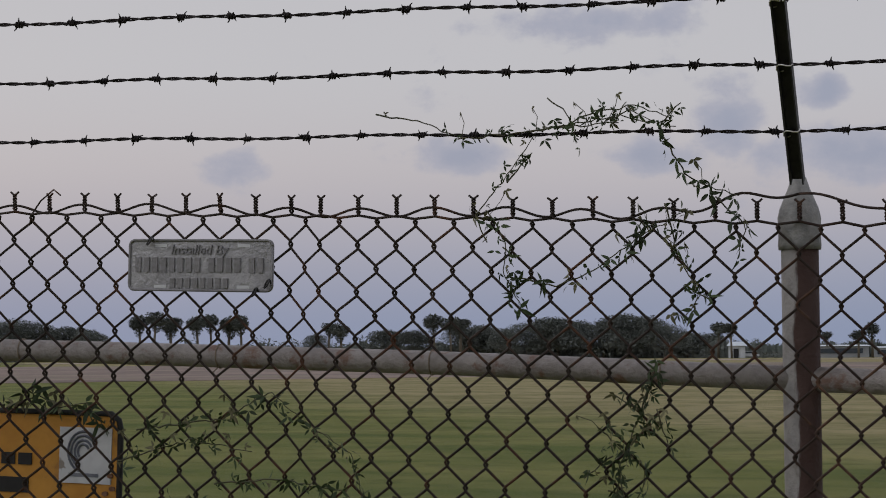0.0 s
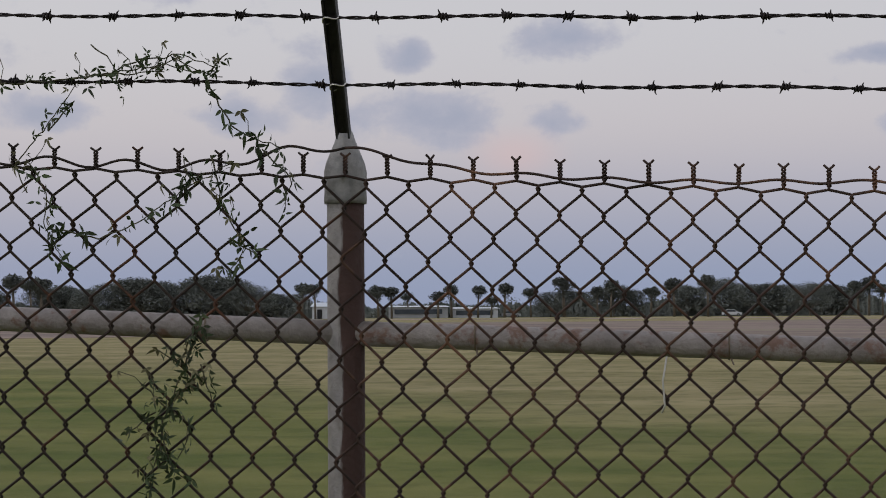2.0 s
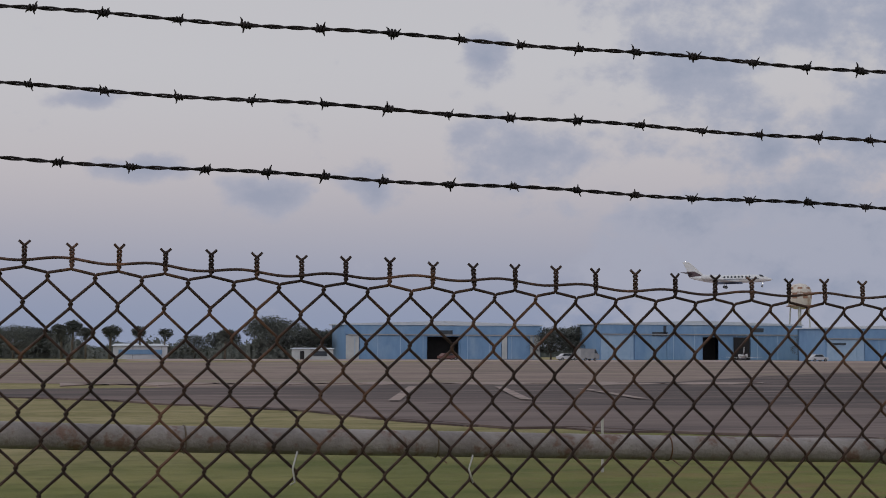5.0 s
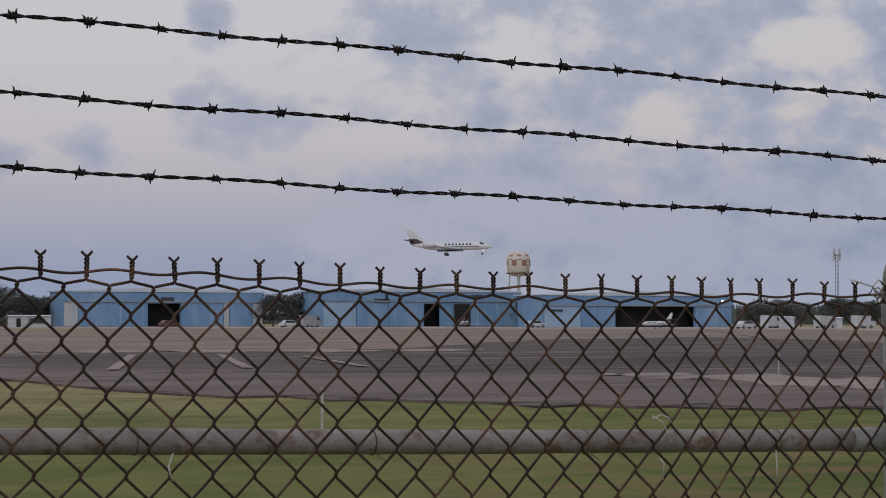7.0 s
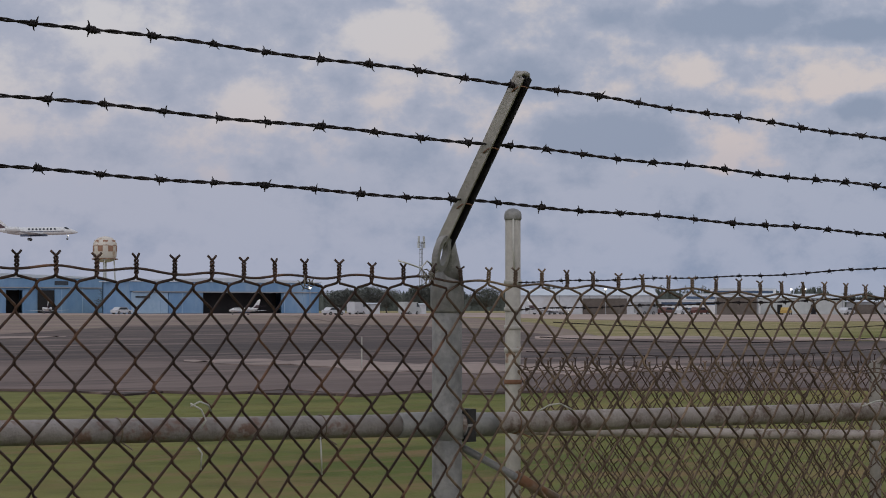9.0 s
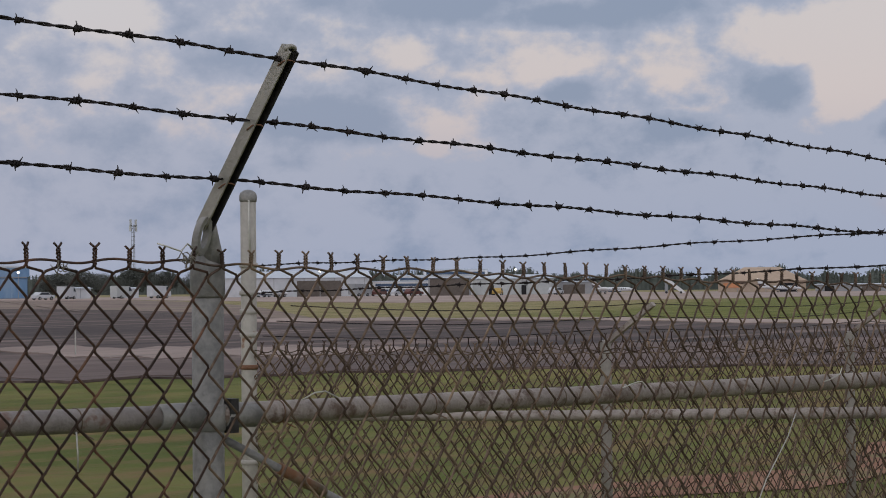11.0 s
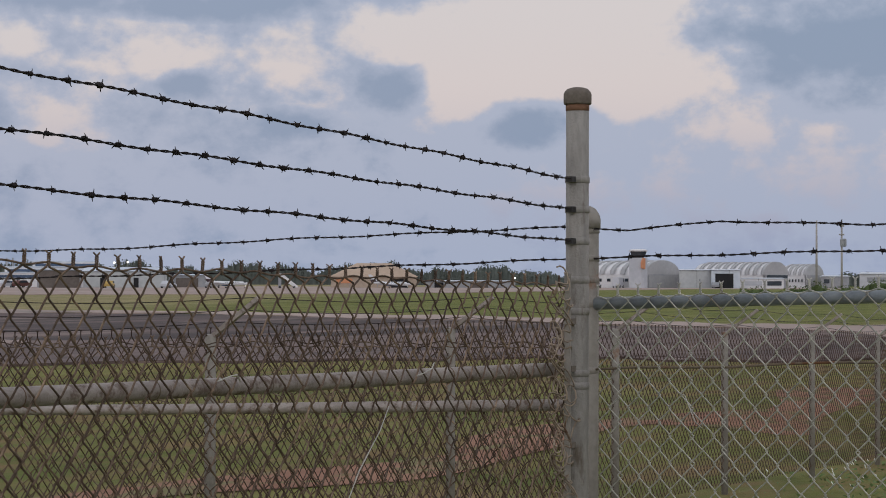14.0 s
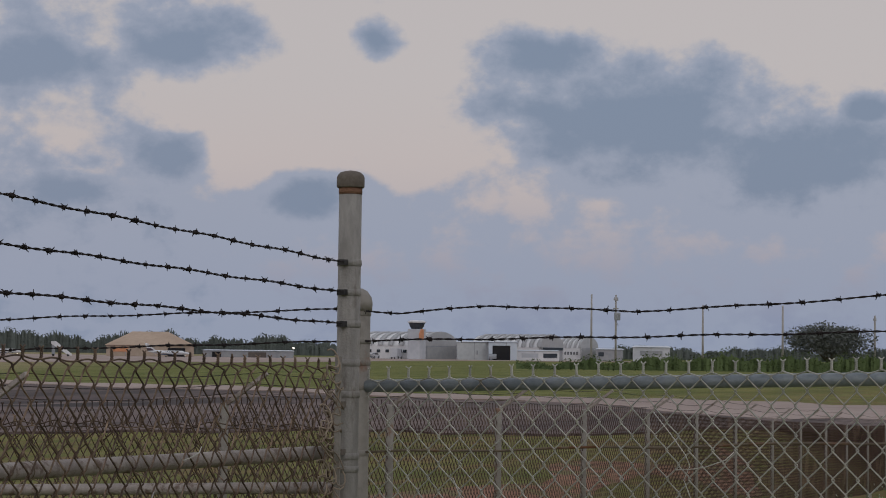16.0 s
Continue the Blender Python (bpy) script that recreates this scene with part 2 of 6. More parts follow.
# black steel parts, and the painted shade in arm channels and the bolt hole
BLACK_STEEL_AND_SHADE = material("black_steel_and_shade", ((0.02, 0.02, 0.022), (0.05, 0.048, 0.05)), (8.0, 60.0), 0.6, 0.2, 0.2, 150)
CAPBROWN = material("brown_weathered_cap", ((0.13, 0.11, 0.095), (0.21, 0.185, 0.16)), (12.0, 90.0), 0.8, 0.1, 0.3, 200)
RUST = material("deep_rust", ((0.16, 0.08, 0.05), (0.25, 0.14, 0.09)), (10.0, 90.0), 0.85, 0.1, 0.4, 200)

# ---- mesh helpers ----
class Geo:
    """Collects vertices and faces for one mesh."""

    def __init__(self):
        self.v, self.f = [], []

    def tube(self, pts, r, sides=5, closed_ends=True):
        pts = [Vector(p) for p in pts]
        base = len(self.v)
        up = None
        for i, p in enumerate(pts):
            d = (pts[min(i + 1, len(pts) - 1)] - pts[max(i - 1, 0)]).normalized()
            if up is None:
                up = Vector((0, 0, 1)) if abs(d.z) < 0.9 else Vector((1, 0, 0))
            side = d.cross(up).normalized()
            up = side.cross(d).normalized()
            rad = r[i] if isinstance(r, (list, tuple)) else r
            for k in range(sides):
                a = 2 * math.pi * k / sides
                self.v.append(p + (side * math.cos(a) + up * math.sin(a)) * rad)
        for i in range(len(pts) - 1):
            for k in range(sides):
                a, b = base + i * sides + k, base + i * sides + (k + 1) % sides
                self.f.append((a, b, b + sides, a + sides))
        if closed_ends:
            self.f.append(tuple(base + k for k in range(sides))[::-1])
            last = base + (len(pts) - 1) * sides
            self.f.append(tuple(last + k for k in range(sides)))
        return self

    def lathe(self, profile, sides=20, at=(0, 0, 0)):
        """profile: (radius, z) from below upwards, closed at both ends."""
        base = len(self.v)
        for r, z in profile:
            for k in range(sides):
                a = 2 * math.pi * k / sides
                self.v.append(Vector((at[0] + r * math.cos(a), at[1] + r * math.sin(a), at[2] + z)))
        for i in range(len(profile) - 1):
            for k in range(sides):
                a, b = base + i * sides + k, base + i * sides + (k + 1) % sides
                self.f.append((a, b, b + sides, a + sides))
        self.f.append(tuple(base + k for k in range(sides))[::-1])
        last = base + (len(profile) - 1) * sides
        self.f.append(tuple(last + k for k in range(sides)))
        return self

    def box(self, lo, hi, m=None):
        base = len(self.v)
        for x in (lo[0], hi[0]):
            for y in (lo[1], hi[1]):
                for z in (lo[2], hi[2]):
                    p = Vector((x, y, z))
                    self.v.append(m @ p if m else p)
        for q in ((0, 1, 3, 2), (4, 6, 7, 5), (0, 4, 5, 1), (2, 3, 7, 6), (0, 2, 6, 4), (1, 5, 7, 3)):
            self.f.append(tuple(base + i for i in q))
        return self

    def poly(self, pts):
        base = len(self.v)
        self.v += [Vector(p) for p in pts]
        self.f.append(tuple(range(base, base + len(pts))))
        return self

    def prism(self, outline, y0, y1):
        """An outline of (x, z) pulled from y0 to y1."""
        n, base = len(outline), len(self.v)
        self.v += [Vector((x, y0, z)) for x, z in outline] + [Vector((x, y1, z)) for x, z in outline]
        self.f.append(tuple(range(base, base + n)))
        self.f.append(tuple(range(base + n, base + 2 * n))[::-1])
        for i in range(n):
            j = (i + 1) % n
            self.f.append((base + i, base + n + i, base + n + j, base + j))
        return self

    def mesh(self, name, mat, smooth=False):
        me = bpy.data.meshes.new(name)
        me.from_pydata([tuple(p) for p in self.v], [], self.f)
        if smooth:
            me.polygons.foreach_set("use_smooth", [len(p.vertices) <= 4 for p in me.polygons])
        me.materials.append(mat)
        me.update()
        return me


def part(name, geo, mat, parent, label="", smooth=False):
    me = geo if isinstance(geo, bpy.types.Mesh) else geo.mesh(name, mat, smooth)
    ob = new(name, me)
    ob.parent = parent
    return tagged(ob, label)


def thing(name, label, category, group="", kind="", at=(0, 0, 0)):
    ob = new(name)
    ob.empty_display_size = 0.1
    ob.location = at
    return tagged(ob, label, category, group, kind)


def interp(x, table):
    return float(np.interp(x, [a for a, _ in table], [b for _, b in table]))


def polar(azimuth, r, z=0.0):
    a = radians(azimuth)
    return Vector((EYE.x + r * math.sin(a), EYE.y + r * math.cos(a), z))


# ---- ground ----
GRASS = bpy.data.materials.new("field_grass")
GRASS.use_nodes = True
k = Tree(GRASS.node_tree)
pos = k.n("ShaderNodeNewGeometry").outputs["Position"]
sep = k.n("ShaderNodeSeparateXYZ")
k.link(pos, sep.inputs[0])
big = k.noise(pos, 0.05, 5.0, 0.6)
mid = k.noise(pos, 0.22, 4.0, 0.58, (0.8, 1.2, 1.0))
tiny = k.noise(pos, 9.0, 5.0, 0.7)
clump = k.noise(pos, 1.1, 4.0, 0.6)
green = k.mix(k.ramp(mid, 0.28, 0.72), rgb(0.108, 0.138, 0.034), rgb(0.225, 0.222, 0.072))
dry = k.mix(k.ramp(mid, 0.28, 0.72), rgb(0.22, 0.20, 0.088), rgb(0.37, 0.315, 0.17))
far = k.math("SUBTRACT", sep.outputs[1], k.math("MULTIPLY", k.math("MAXIMUM", sep.outputs[0], 0.0), 0.55))
far = k.math("ADD", far, k.math("MULTIPLY", k.math("MINIMUM", sep.outputs[0], 0.0), 1.5))
dryness = k.ramp(k.math("ADD", far, k.math("MULTIPLY", k.math("SUBTRACT", big, 0.5), 24.0)), 14.0, 33.0)
gcol = k.mix(dryness, green, dry)
gcol = k.mix(k.math("MULTIPLY", k.ramp(clump, 0.46, 0.66), 0.35), gcol, rgb(0.062, 0.082, 0.022))
# thin turf with bare soil showing beside the inner fence
bare = k.math("MULTIPLY", k.ramp(sep.outputs[0], 6.5, 11.0), k.math("SUBTRACT", 1.0, k.ramp(sep.outputs[1], 14.0, 30.0)))
soil = k.ramp(k.noise(pos, 0.8, 6.0, 0.7, (0.5, 1.6, 1.0)), 0.44, 0.66)
soil = k.math("ADD", soil, k.math("MULTIPLY", k.ramp(sep.outputs[0], 21.0, 29.0), 0.1), clamp=True)
gcol = k.mix(k.math("MULTIPLY", k.math("MULTIPLY", bare, soil), 0.75), gcol, rgb(0.25, 0.155, 0.085))
gp = k.n("ShaderNodeBsdfPrincipled")
k.link(gcol, gp.inputs["Base Color"])
gp.inputs["Roughness"].default_value = 0.9
gp.inputs["Specular IOR Level"].default_value = 0.15
gb = k.n("ShaderNodeBump")
gb.inputs["Strength"].default_value = 0.8
gb.inputs["Distance"].default_value = 0.1
k.link(tiny, gb.inputs["Height"])
k.link(gb.outputs[0], gp.inputs["Normal"])
go = k.n("ShaderNodeOutputMaterial")
k.link(gp.outputs[0], go.inputs[0])

ASPHALT = material("worn_asphalt", ((0.018, 0.012, 0.013), (0.112, 0.078, 0.072)), (0.10, 1.1), 0.85, 0, 0.3, 20,
                   stain=(0.19, 0.14, 0.125), stain_scale=0.16, stain_at=(0.54, 0.62), stretch=(0.35, 2.4, 1.0))
CONCRETE = material("apron_concrete", ((0.30, 0.232, 0.205), (0.39, 0.308, 0.275)), (0.03, 0.6), 0.85, 0, 0.2, 10,
                    stain=(0.20, 0.175, 0.165), stain_scale=0.05, stain_at=(0.55, 0.7))
SHOULDER = material("mauve_brown_pavement", ((0.095, 0.068, 0.064), (0.185, 0.138, 0.125)), (0.11, 1.1), 0.9, 0, 0.3, 15,
                    stain=(0.066, 0.048, 0.047), stain_scale=0.14, stain_at=(0.50, 0.64), stretch=(0.5, 2.4, 1.0))
PATCH = material("worn_pale_patch", ((0.24, 0.186, 0.168), (0.34, 0.268, 0.24)), (0.1, 1.0), 0.85, 0, 0.2, 10,
                 stain=(0.11, 0.085, 0.08), stain_scale=0.16, stain_at=(0.52, 0.66), stretch=(0.6, 1.8, 1.0))
TAN = material("dry_tan_ground", ((0.135, 0.098, 0.086), (0.285, 0.215, 0.182)), (0.06, 0.9), 0.9, 0, 0.3, 8,
               stain=(0.20, 0.17, 0.115), stain_scale=0.035, stain_at=(0.50, 0.66), stretch=(1.0, 1.6, 1.0))
DIRT = material("red_dirt", ((0.20, 0.095, 0.058), (0.29, 0.155, 0.10)), (0.7, 5.0), 0.95, 0, 0.5, 15,
                stain=(0.15, 0.14, 0.055), stain_scale=1.3, stain_at=(0.50, 0.60), stretch=(0.7, 1.5, 1.0))

def ground_at(x, y):
    """The ground's height: flat, but for a shallow dip along the inner fence."""
    depth = interp(x, [(11.5, 0.0), (16, 0.14), (21, 0.30), (26, 0.50), (31, 0.70), (38, 1.0), (46, 1.0), (60, 0.0)])
    return -depth * math.exp(-((y - 3.56 - max(0.0, x - 13.6) * 0.072) / 2.3) ** 4)


g = Geo()
xs = [-4200, -900, -200, -50, 0, 9] + [10 + 1.5 * i for i in range(35)] + [90, 200, 900, 4200]
ys = [-4200, -900, -200, -50, -10, -2] + [-1 + 0.5 * i for i in range(27)] + [20, 60, 200, 900, 4200]
g.v = [Vector((x, y, ground_at(x, y))) for y in ys for x in xs]
nx = len(xs)
g.f = [(r * nx + c, r * nx + c + 1, (r + 1) * nx + c + 1, (r + 1) * nx + c) for r in range(len(ys) - 1) for c in range(nx - 1)]
tagged(new("ground", g.mesh("ground", GRASS, True)), "airfield grass, green near the fence and dry further out", "grass field", kind="structure")


def band(name, mat, near, far_, z, label, a0, a1, steps=44):
    """A paved or worn sheet between two distances that change with the direction."""
    geo = Geo()
    inner, outer = [], []
    for i in range(steps + 1):
        a = a0 + (a1 - a0) * i / steps
        wob = 1 + 0.02 * math.sin(a * 1.9) + 0.013 * math.sin(a * 4.7 + 1)
        inner.append(polar(a, interp(a, near) * wob, z))
        outer.append(polar(a, interp(a, far_) * (2 - wob), z))
    for i in range(steps):
        geo.poly([inner[i], inner[i + 1], outer[i + 1], outer[i]])
        lo = [Vector((p.x, p.y, z - 0.05)) for p in (inner[i], inner[i + 1])]
        geo.poly([lo[0], lo[1], inner[i + 1], inner[i]])
    return tagged(new(name, geo.mesh(name, mat)), label, name.replace("_", " "), kind="structure")


NEAR_EDGE = [(1, 76), (8, 62), (13, 53), (17, 43), (28, 37.5), (36.7, 36.2), (45, 38.2), (55, 39.6), (63, 42), (69, 40), (73, 46), (95, 50)]
band("dry_ground", TAN, [(-40, 104), (-27, 114), (-17, 124), (-10, 118), (5, 100), (12, 84), (20, 84), (36, 90), (41, 97), (43, 104)],
     [(-40, 260), (0, 255), (12, 300), (22, 338), (37, 338), (40, 230), (42, 150), (43, 106)], 0.02, "dry tan and olive worn ground beside the taxiway", -40, 43)
band("taxiway", ASPHALT, NEAR_EDGE,
     [(1, 77), (5, 83), (10, 87), (17, 97), (24, 104), (27, 135), (30, 165), (33, 180), (37, 165), (40, 130), (42, 104), (45, 95), (51, 93), (55, 84), (60, 80), (63.4, 70), (69, 66), (74, 54), (77, 54), (95, 56)], 0.04,
     "dark worn asphalt taxiway with pale streaks", 1, 95)
band("taxiway_shoulder", SHOULDER, NEAR_EDGE,
     [(5, 68.5), (10, 68), (18, 59), (30, 57), (35, 50.5), (37, 47.5), (45, 51), (55, 56), (60, 60), (63.4, 69), (69, 65.5), (74, 53.5), (95, 55)], 0.055,
     "mauve-brown worn pavement on the near side of the taxiway", 5, 95)
band("taxiway_edge", CONCRETE, [(41, 95.5), (45, 95.5), (51, 93), (55, 84.5), (60, 80.3), (63.4, 70), (69.3, 66), (73.8, 53), (77, 53), (95, 54)],
     [(41, 103), (45, 104), (51, 101), (55, 91), (60, 87), (63.4, 79), (69.3, 73), (73.8, 72), (77, 69), (95, 70)], 0.065, "pale concrete shoulder along the taxiway", 41, 95)
band("taxiway_patch", PATCH, [(30.5, 56.8), (32, 54), (35, 50.6), (36.7, 46.5), (43, 46), (46, 51)], [(30.5, 57.2), (32, 57.5), (35, 58), (36.7, 55), (43, 53), (46, 51.5)], 0.075,
     "pale concrete strip across the dark asphalt", 30.5, 46)
band("taxiway_line", PATCH, [(6, 92), (12, 95), (18, 96), (24, 97), (27, 103)], [(6, 94), (12, 99), (18, 101.5), (24, 102), (27, 105)], 0.065,
     "pale worn line on the far side of the taxiway", 6, 27)
band("apron", CONCRETE, [(8, 345), (20, 345), (30, 338), (37, 330), (41, 250), (45, 206), (51, 218), (55, 232), (60, 262), (66, 400), (72, 430)],
     [(8, 420), (20, 430), (36, 440), (42, 460), (50, 470), (62, 480), (72, 480)], 0.05, "pale concrete apron before the hangars", 8, 72)
band("far_taxi_lane", CONCRETE, [(-34, 330), (-10, 330), (12, 330)], [(-34, 345), (-10, 345), (12, 345)], 0.055, "pale road before the trees", -34, 12)
# worn guide lines that cross the dark asphalt at a slant
for a0, r0, a1, r1 in ((15.9, 62.0, 16.5, 88.0), (19.1, 88.0, 19.9, 64.0), (21.6, 84.0, 23.4, 66.0), (33.6, 330.0, 36.0, 150.0)):
    p, q = polar(a0, r0, 0.08), polar(a1, r1, 0.08)
    side = (q - p).cross(Vector((0, 0, 1))).normalized() * 0.2
    tagged(new("guide_line", Geo().poly([p - side, p + side, q + side, q - side]).mesh("guide_line", PATCH)), "faded pale guide line on the asphalt", "road marking", "guide lines", "structure")
g = Geo()
for i in range(30):
    x0, x1 = 7.5 + i, 8.5 + i
    a = [6.6 + 0.45 * math.sin(x * 0.7) + 0.02 * x for x in (x0, x1)]
    b = [0.46 + 0.16 * math.sin(x * 1.3 + 2) for x in (x0, x1)]
    for k_ in range(6):
        f0, f1 = k_ / 3 - 1, (k_ + 1) / 3 - 1
        g.poly([(x, y, ground_at(x, y) + 0.012) for x, y in ((x0, a[0] + b[0] * f0), (x1, a[1] + b[1] * f0), (x1, a[1] + b[1] * f1), (x0, a[0] + b[0] * f1))])
tagged(new("dirt_track", g.mesh("dirt_track", DIRT)), "strip of bare red dirt along the inner fence", "dirt track", kind="structure")



# ---- chain-link fences ----
W2, HH, TIP = 0.0735 / 2, 0.0885, 0.0335
# where the twisted tips of the perimeter mesh stand: their count from post A, and metres along it
TIPS = [(-42, -3.06), (-21, -1.536), (-19, -1.381), (-13, -0.944), (-12, -0.885), (-10, -0.734), (-5, -0.363), (1, 0.074), (5, 0.369), (10, 0.742), (15, 1.115), (20, 1.492), (25, 1.862), (27, 2.014), (30, 2.232), (34, 2.537), (37, 2.738), (40, 2.965), (46, 3.389), (48, 3.533), (53, 3.902), (55, 4.044), (65, 4.780), (83, 6.10)]


def strand_mesh(name, phase, rows, mat, r, drop, pitch, knuckle):
    """One zigzag wire hanging from its top joint: its bends hook into those of its neighbours, the first one drop below the top."""
    pts = []
    for i in range(2 * rows + 1):
        right = (i + phase) % 2
        x = W2 + 0.0022 if right else -0.0022
        z = -(drop + (i - 1) * pitch / 2) if i else 0.0
        y = 0.003 if right else -0.003
        bend = 0.55 * knuckle if right else -0.55 * knuckle
        pts += [(x - bend, y - 0.003, z + knuckle), (x, y, z + 0.001), (x - bend, y + 0.003, z - knuckle)]
    return Geo().tube(pts[1:-1], r, 5).mesh(name, mat, True)


def tip_mesh(name, mat, r, height=0.0345, spread=0.009):
    """Two wire ends twisted upwards and bent apart."""
    g = Geo()
    for s in (0, math.pi):
        pts = []
        for i in range(15):
            a = s + i * 0.95
            pts.append((0.0028 * math.cos(a), 0.0028 * math.sin(a), i / 14 * height * 0.75))
        d = 1 if s else -1
        pts += [(d * spread * 0.5, 0, height * 0.88), (d * spread, 0.001, height)]
        g.tube(pts, r, 5)
    return g.mesh(name, mat, True)


def chain_link(fence, start, direction, length, top, mat, rows, r=0.0022, wavy=0.006, tips=True, seed=1, columns=None, span=None, begin=0.0, lift_at=lambda s: 0.0, lean=lambda s: 0.0, drop=0.0185, pitch=HH, knuckle=0.0065, stub=lambda s: TIP):
    """Strands and twisted tips under the thing fence, from start along the level direction; top(s) is the height of the tips' ends."""
    rnd = random.Random(seed)
    d = Vector(direction).normalized()
    turn = math.atan2(d.y, d.x)
    strands = [strand_mesh("wire_strand", p, rows, mat, r, drop, pitch, knuckle) for p in (0, 1)]
    tip = tip_mesh("twisted_tip", mat, r * 0.85)
    place = columns or (lambda c: c * W2)
    c0, c1 = span or (0, int(length / W2))
    for i in range(c0, c1):
        s, e = place(i), place(i + 1)
        lift = (top(e) - stub(e) - top(s) + stub(s)) / (e - s)
        ob = part("wire_strand", strands[i % 2], mat, fence)
        p = Vector(start) + d * s
        ob.matrix_basis = Matrix.Translation((p.x, p.y, top(s) - stub(s))) @ Matrix.Rotation(turn + rnd.gauss(0, 0.012), 4, "Z") @ Matrix(((1, 0, lean(s), 0), (0, 1, 0, 0), (lift, 0, 1, 0), (0, 0, 0, 1))) @ Matrix.Diagonal(((e - s) / W2, 1, 1, 1))
        if i % 2 == 0 and tips:
            ob = part("twisted_tip", tip, mat, fence)
            ob.matrix_basis = Matrix.Translation((p.x, p.y, top(s) - stub(s))) @ Matrix.Rotation(turn + rnd.gauss(0, 0.35), 4, "Z") @ Matrix.Rotation(rnd.gauss(0, 0.05), 4, "X") @ Matrix.Diagonal((1, 1, rnd.uniform(0.95, 1.06) * stub(s) / TIP, 1))
    if wavy is None:
        return
    pts = []
    m = int((length - begin) / 0.012)
    for i in range(m + 1):
        s = begin + (length - begin) * i / m
        z = top(s) - TIP + 0.004 + lift_at(s) + wavy * math.sin(s * 2 * math.pi / 0.147 + 2 * math.sin(s * 1.3)) + 0.003 * math.sin(s * 9)
        p = Vector(start) + d * s
        pts.append((p.x, p.y + 0.003 * math.cos(s * 42), z))
    part("tension_wire", Geo().tube(pts, r * 0.95, 5), mat, fence, "wavy top tension wire", True)


TOP = [(-3.1, 1.985), (-1.4, 1.917), (-0.734, 1.891), (0.0, 1.860), (0.742, 1.831), (1.492, 1.807), (2.2, 1.787), (2.94, 1.777), (3.245, 1.770), (3.91, 1.754), (6.1, 1.712)]
# how far the first joints hang below the tips' ends
STUB = [(-3.0, 0.0305), (0.0, 0.0305), (0.5, 0.033), (1.4, 0.037), (2.9, 0.0345), (3.2, 0.0275)]
# how far the mesh leans from upright, along the fence
LEAN = [(-1.5, 0.012), (-0.85, 0.022), (-0.6, 0.036), (-0.3, 0.031), (0.07, 0.026), (0.3, 0.016), (0.9, 0.015), (2.45, 0.010), (2.9, 0.0)]
RAIL = [(-3.1, 1.655), (-1.465, 1.610), (-0.64, 1.583), (0.0, 1.553), (1.0, 1.514), (2.1, 1.483), (3.0, 1.462), (4.34, 1.442), (5.67, 1.424), (6.1, 1.418)]
for x0, x1, label in ((-3.05, 0.0, "rusty chain-link fence panel with barbed tips and a creeper on it"),
                      (0.0, 3.06, "rusty chain-link fence panel with barbed twisted tips"),
                      (3.06, 6.07, "rusty chain-link fence panel ending at a terminal post")):
    fence = thing("chain_link_fence", label, "fence", "perimeter fence panels", at=(0, 0, 0))
    cols = [c for c in range(-86, 166) if x0 <= interp(c / 2, TIPS) < x1 - 0.02]
    chain_link(fence, (0, 0, 0), (1, 0, 0), x1, lambda s: interp(s, TOP), RUSTIER if x0 > 3 else RUSTY if x0 < 0 else RUSTMID, 21, 0.0026, 0.008 if x0 < 0 else 0.0035, seed=int(10 + x0), columns=lambda c: interp(c / 2, TIPS), span=(cols[0], cols[-1] + 1), begin=x0,
               lift_at=lambda s: 0.042 * math.exp(-((s + 0.03) / 0.16) ** 2), lean=lambda s: interp(s, LEAN), pitch=0.0868, stub=lambda s: interp(s, STUB), drop=0.0245 if x0 > 3 else 0.020 if x0 == 0 else 0.0185)
    rail_pts = [(x, 0.042, interp(x, RAIL)) for x in np.linspace(x0, x1, 14)]
    part("rail", Geo().tube(rail_pts, 0.0220, 18), PALEPIPE if x0 > 3 else PIPE, fence, "weathered grey pipe rail with rust stains", True)
    # wire ties round the rail
    tie = Geo().tube([(0, 0.0205 * 1.12 * math.cos(a) + 0.042, 0.0205 * 1.12 * math.sin(a)) for a in np.linspace(0, 5.9, 14)] + [(0.006, -0.004, -0.03)], 0.0015, 4).mesh("wire_tie", OLDZINC, True)
    for x in np.arange(x0 + 0.22, x1 - 0.1, 0.43):
        ob = part("wire_tie", tie, OLDZINC, fence)
        ob.location = (x, 0, interp(x, RAIL))


def fence_post(x, y, r, top, mat, label, sides=24):
    post = thing("fence_post", label, "post", "fence posts", at=(x, y, 0))
    part("pipe", Geo().lathe([(r, -0.3), (r, top - 0.004), (r * 0.9, top)], sides), mat, post, "", True)
    return post


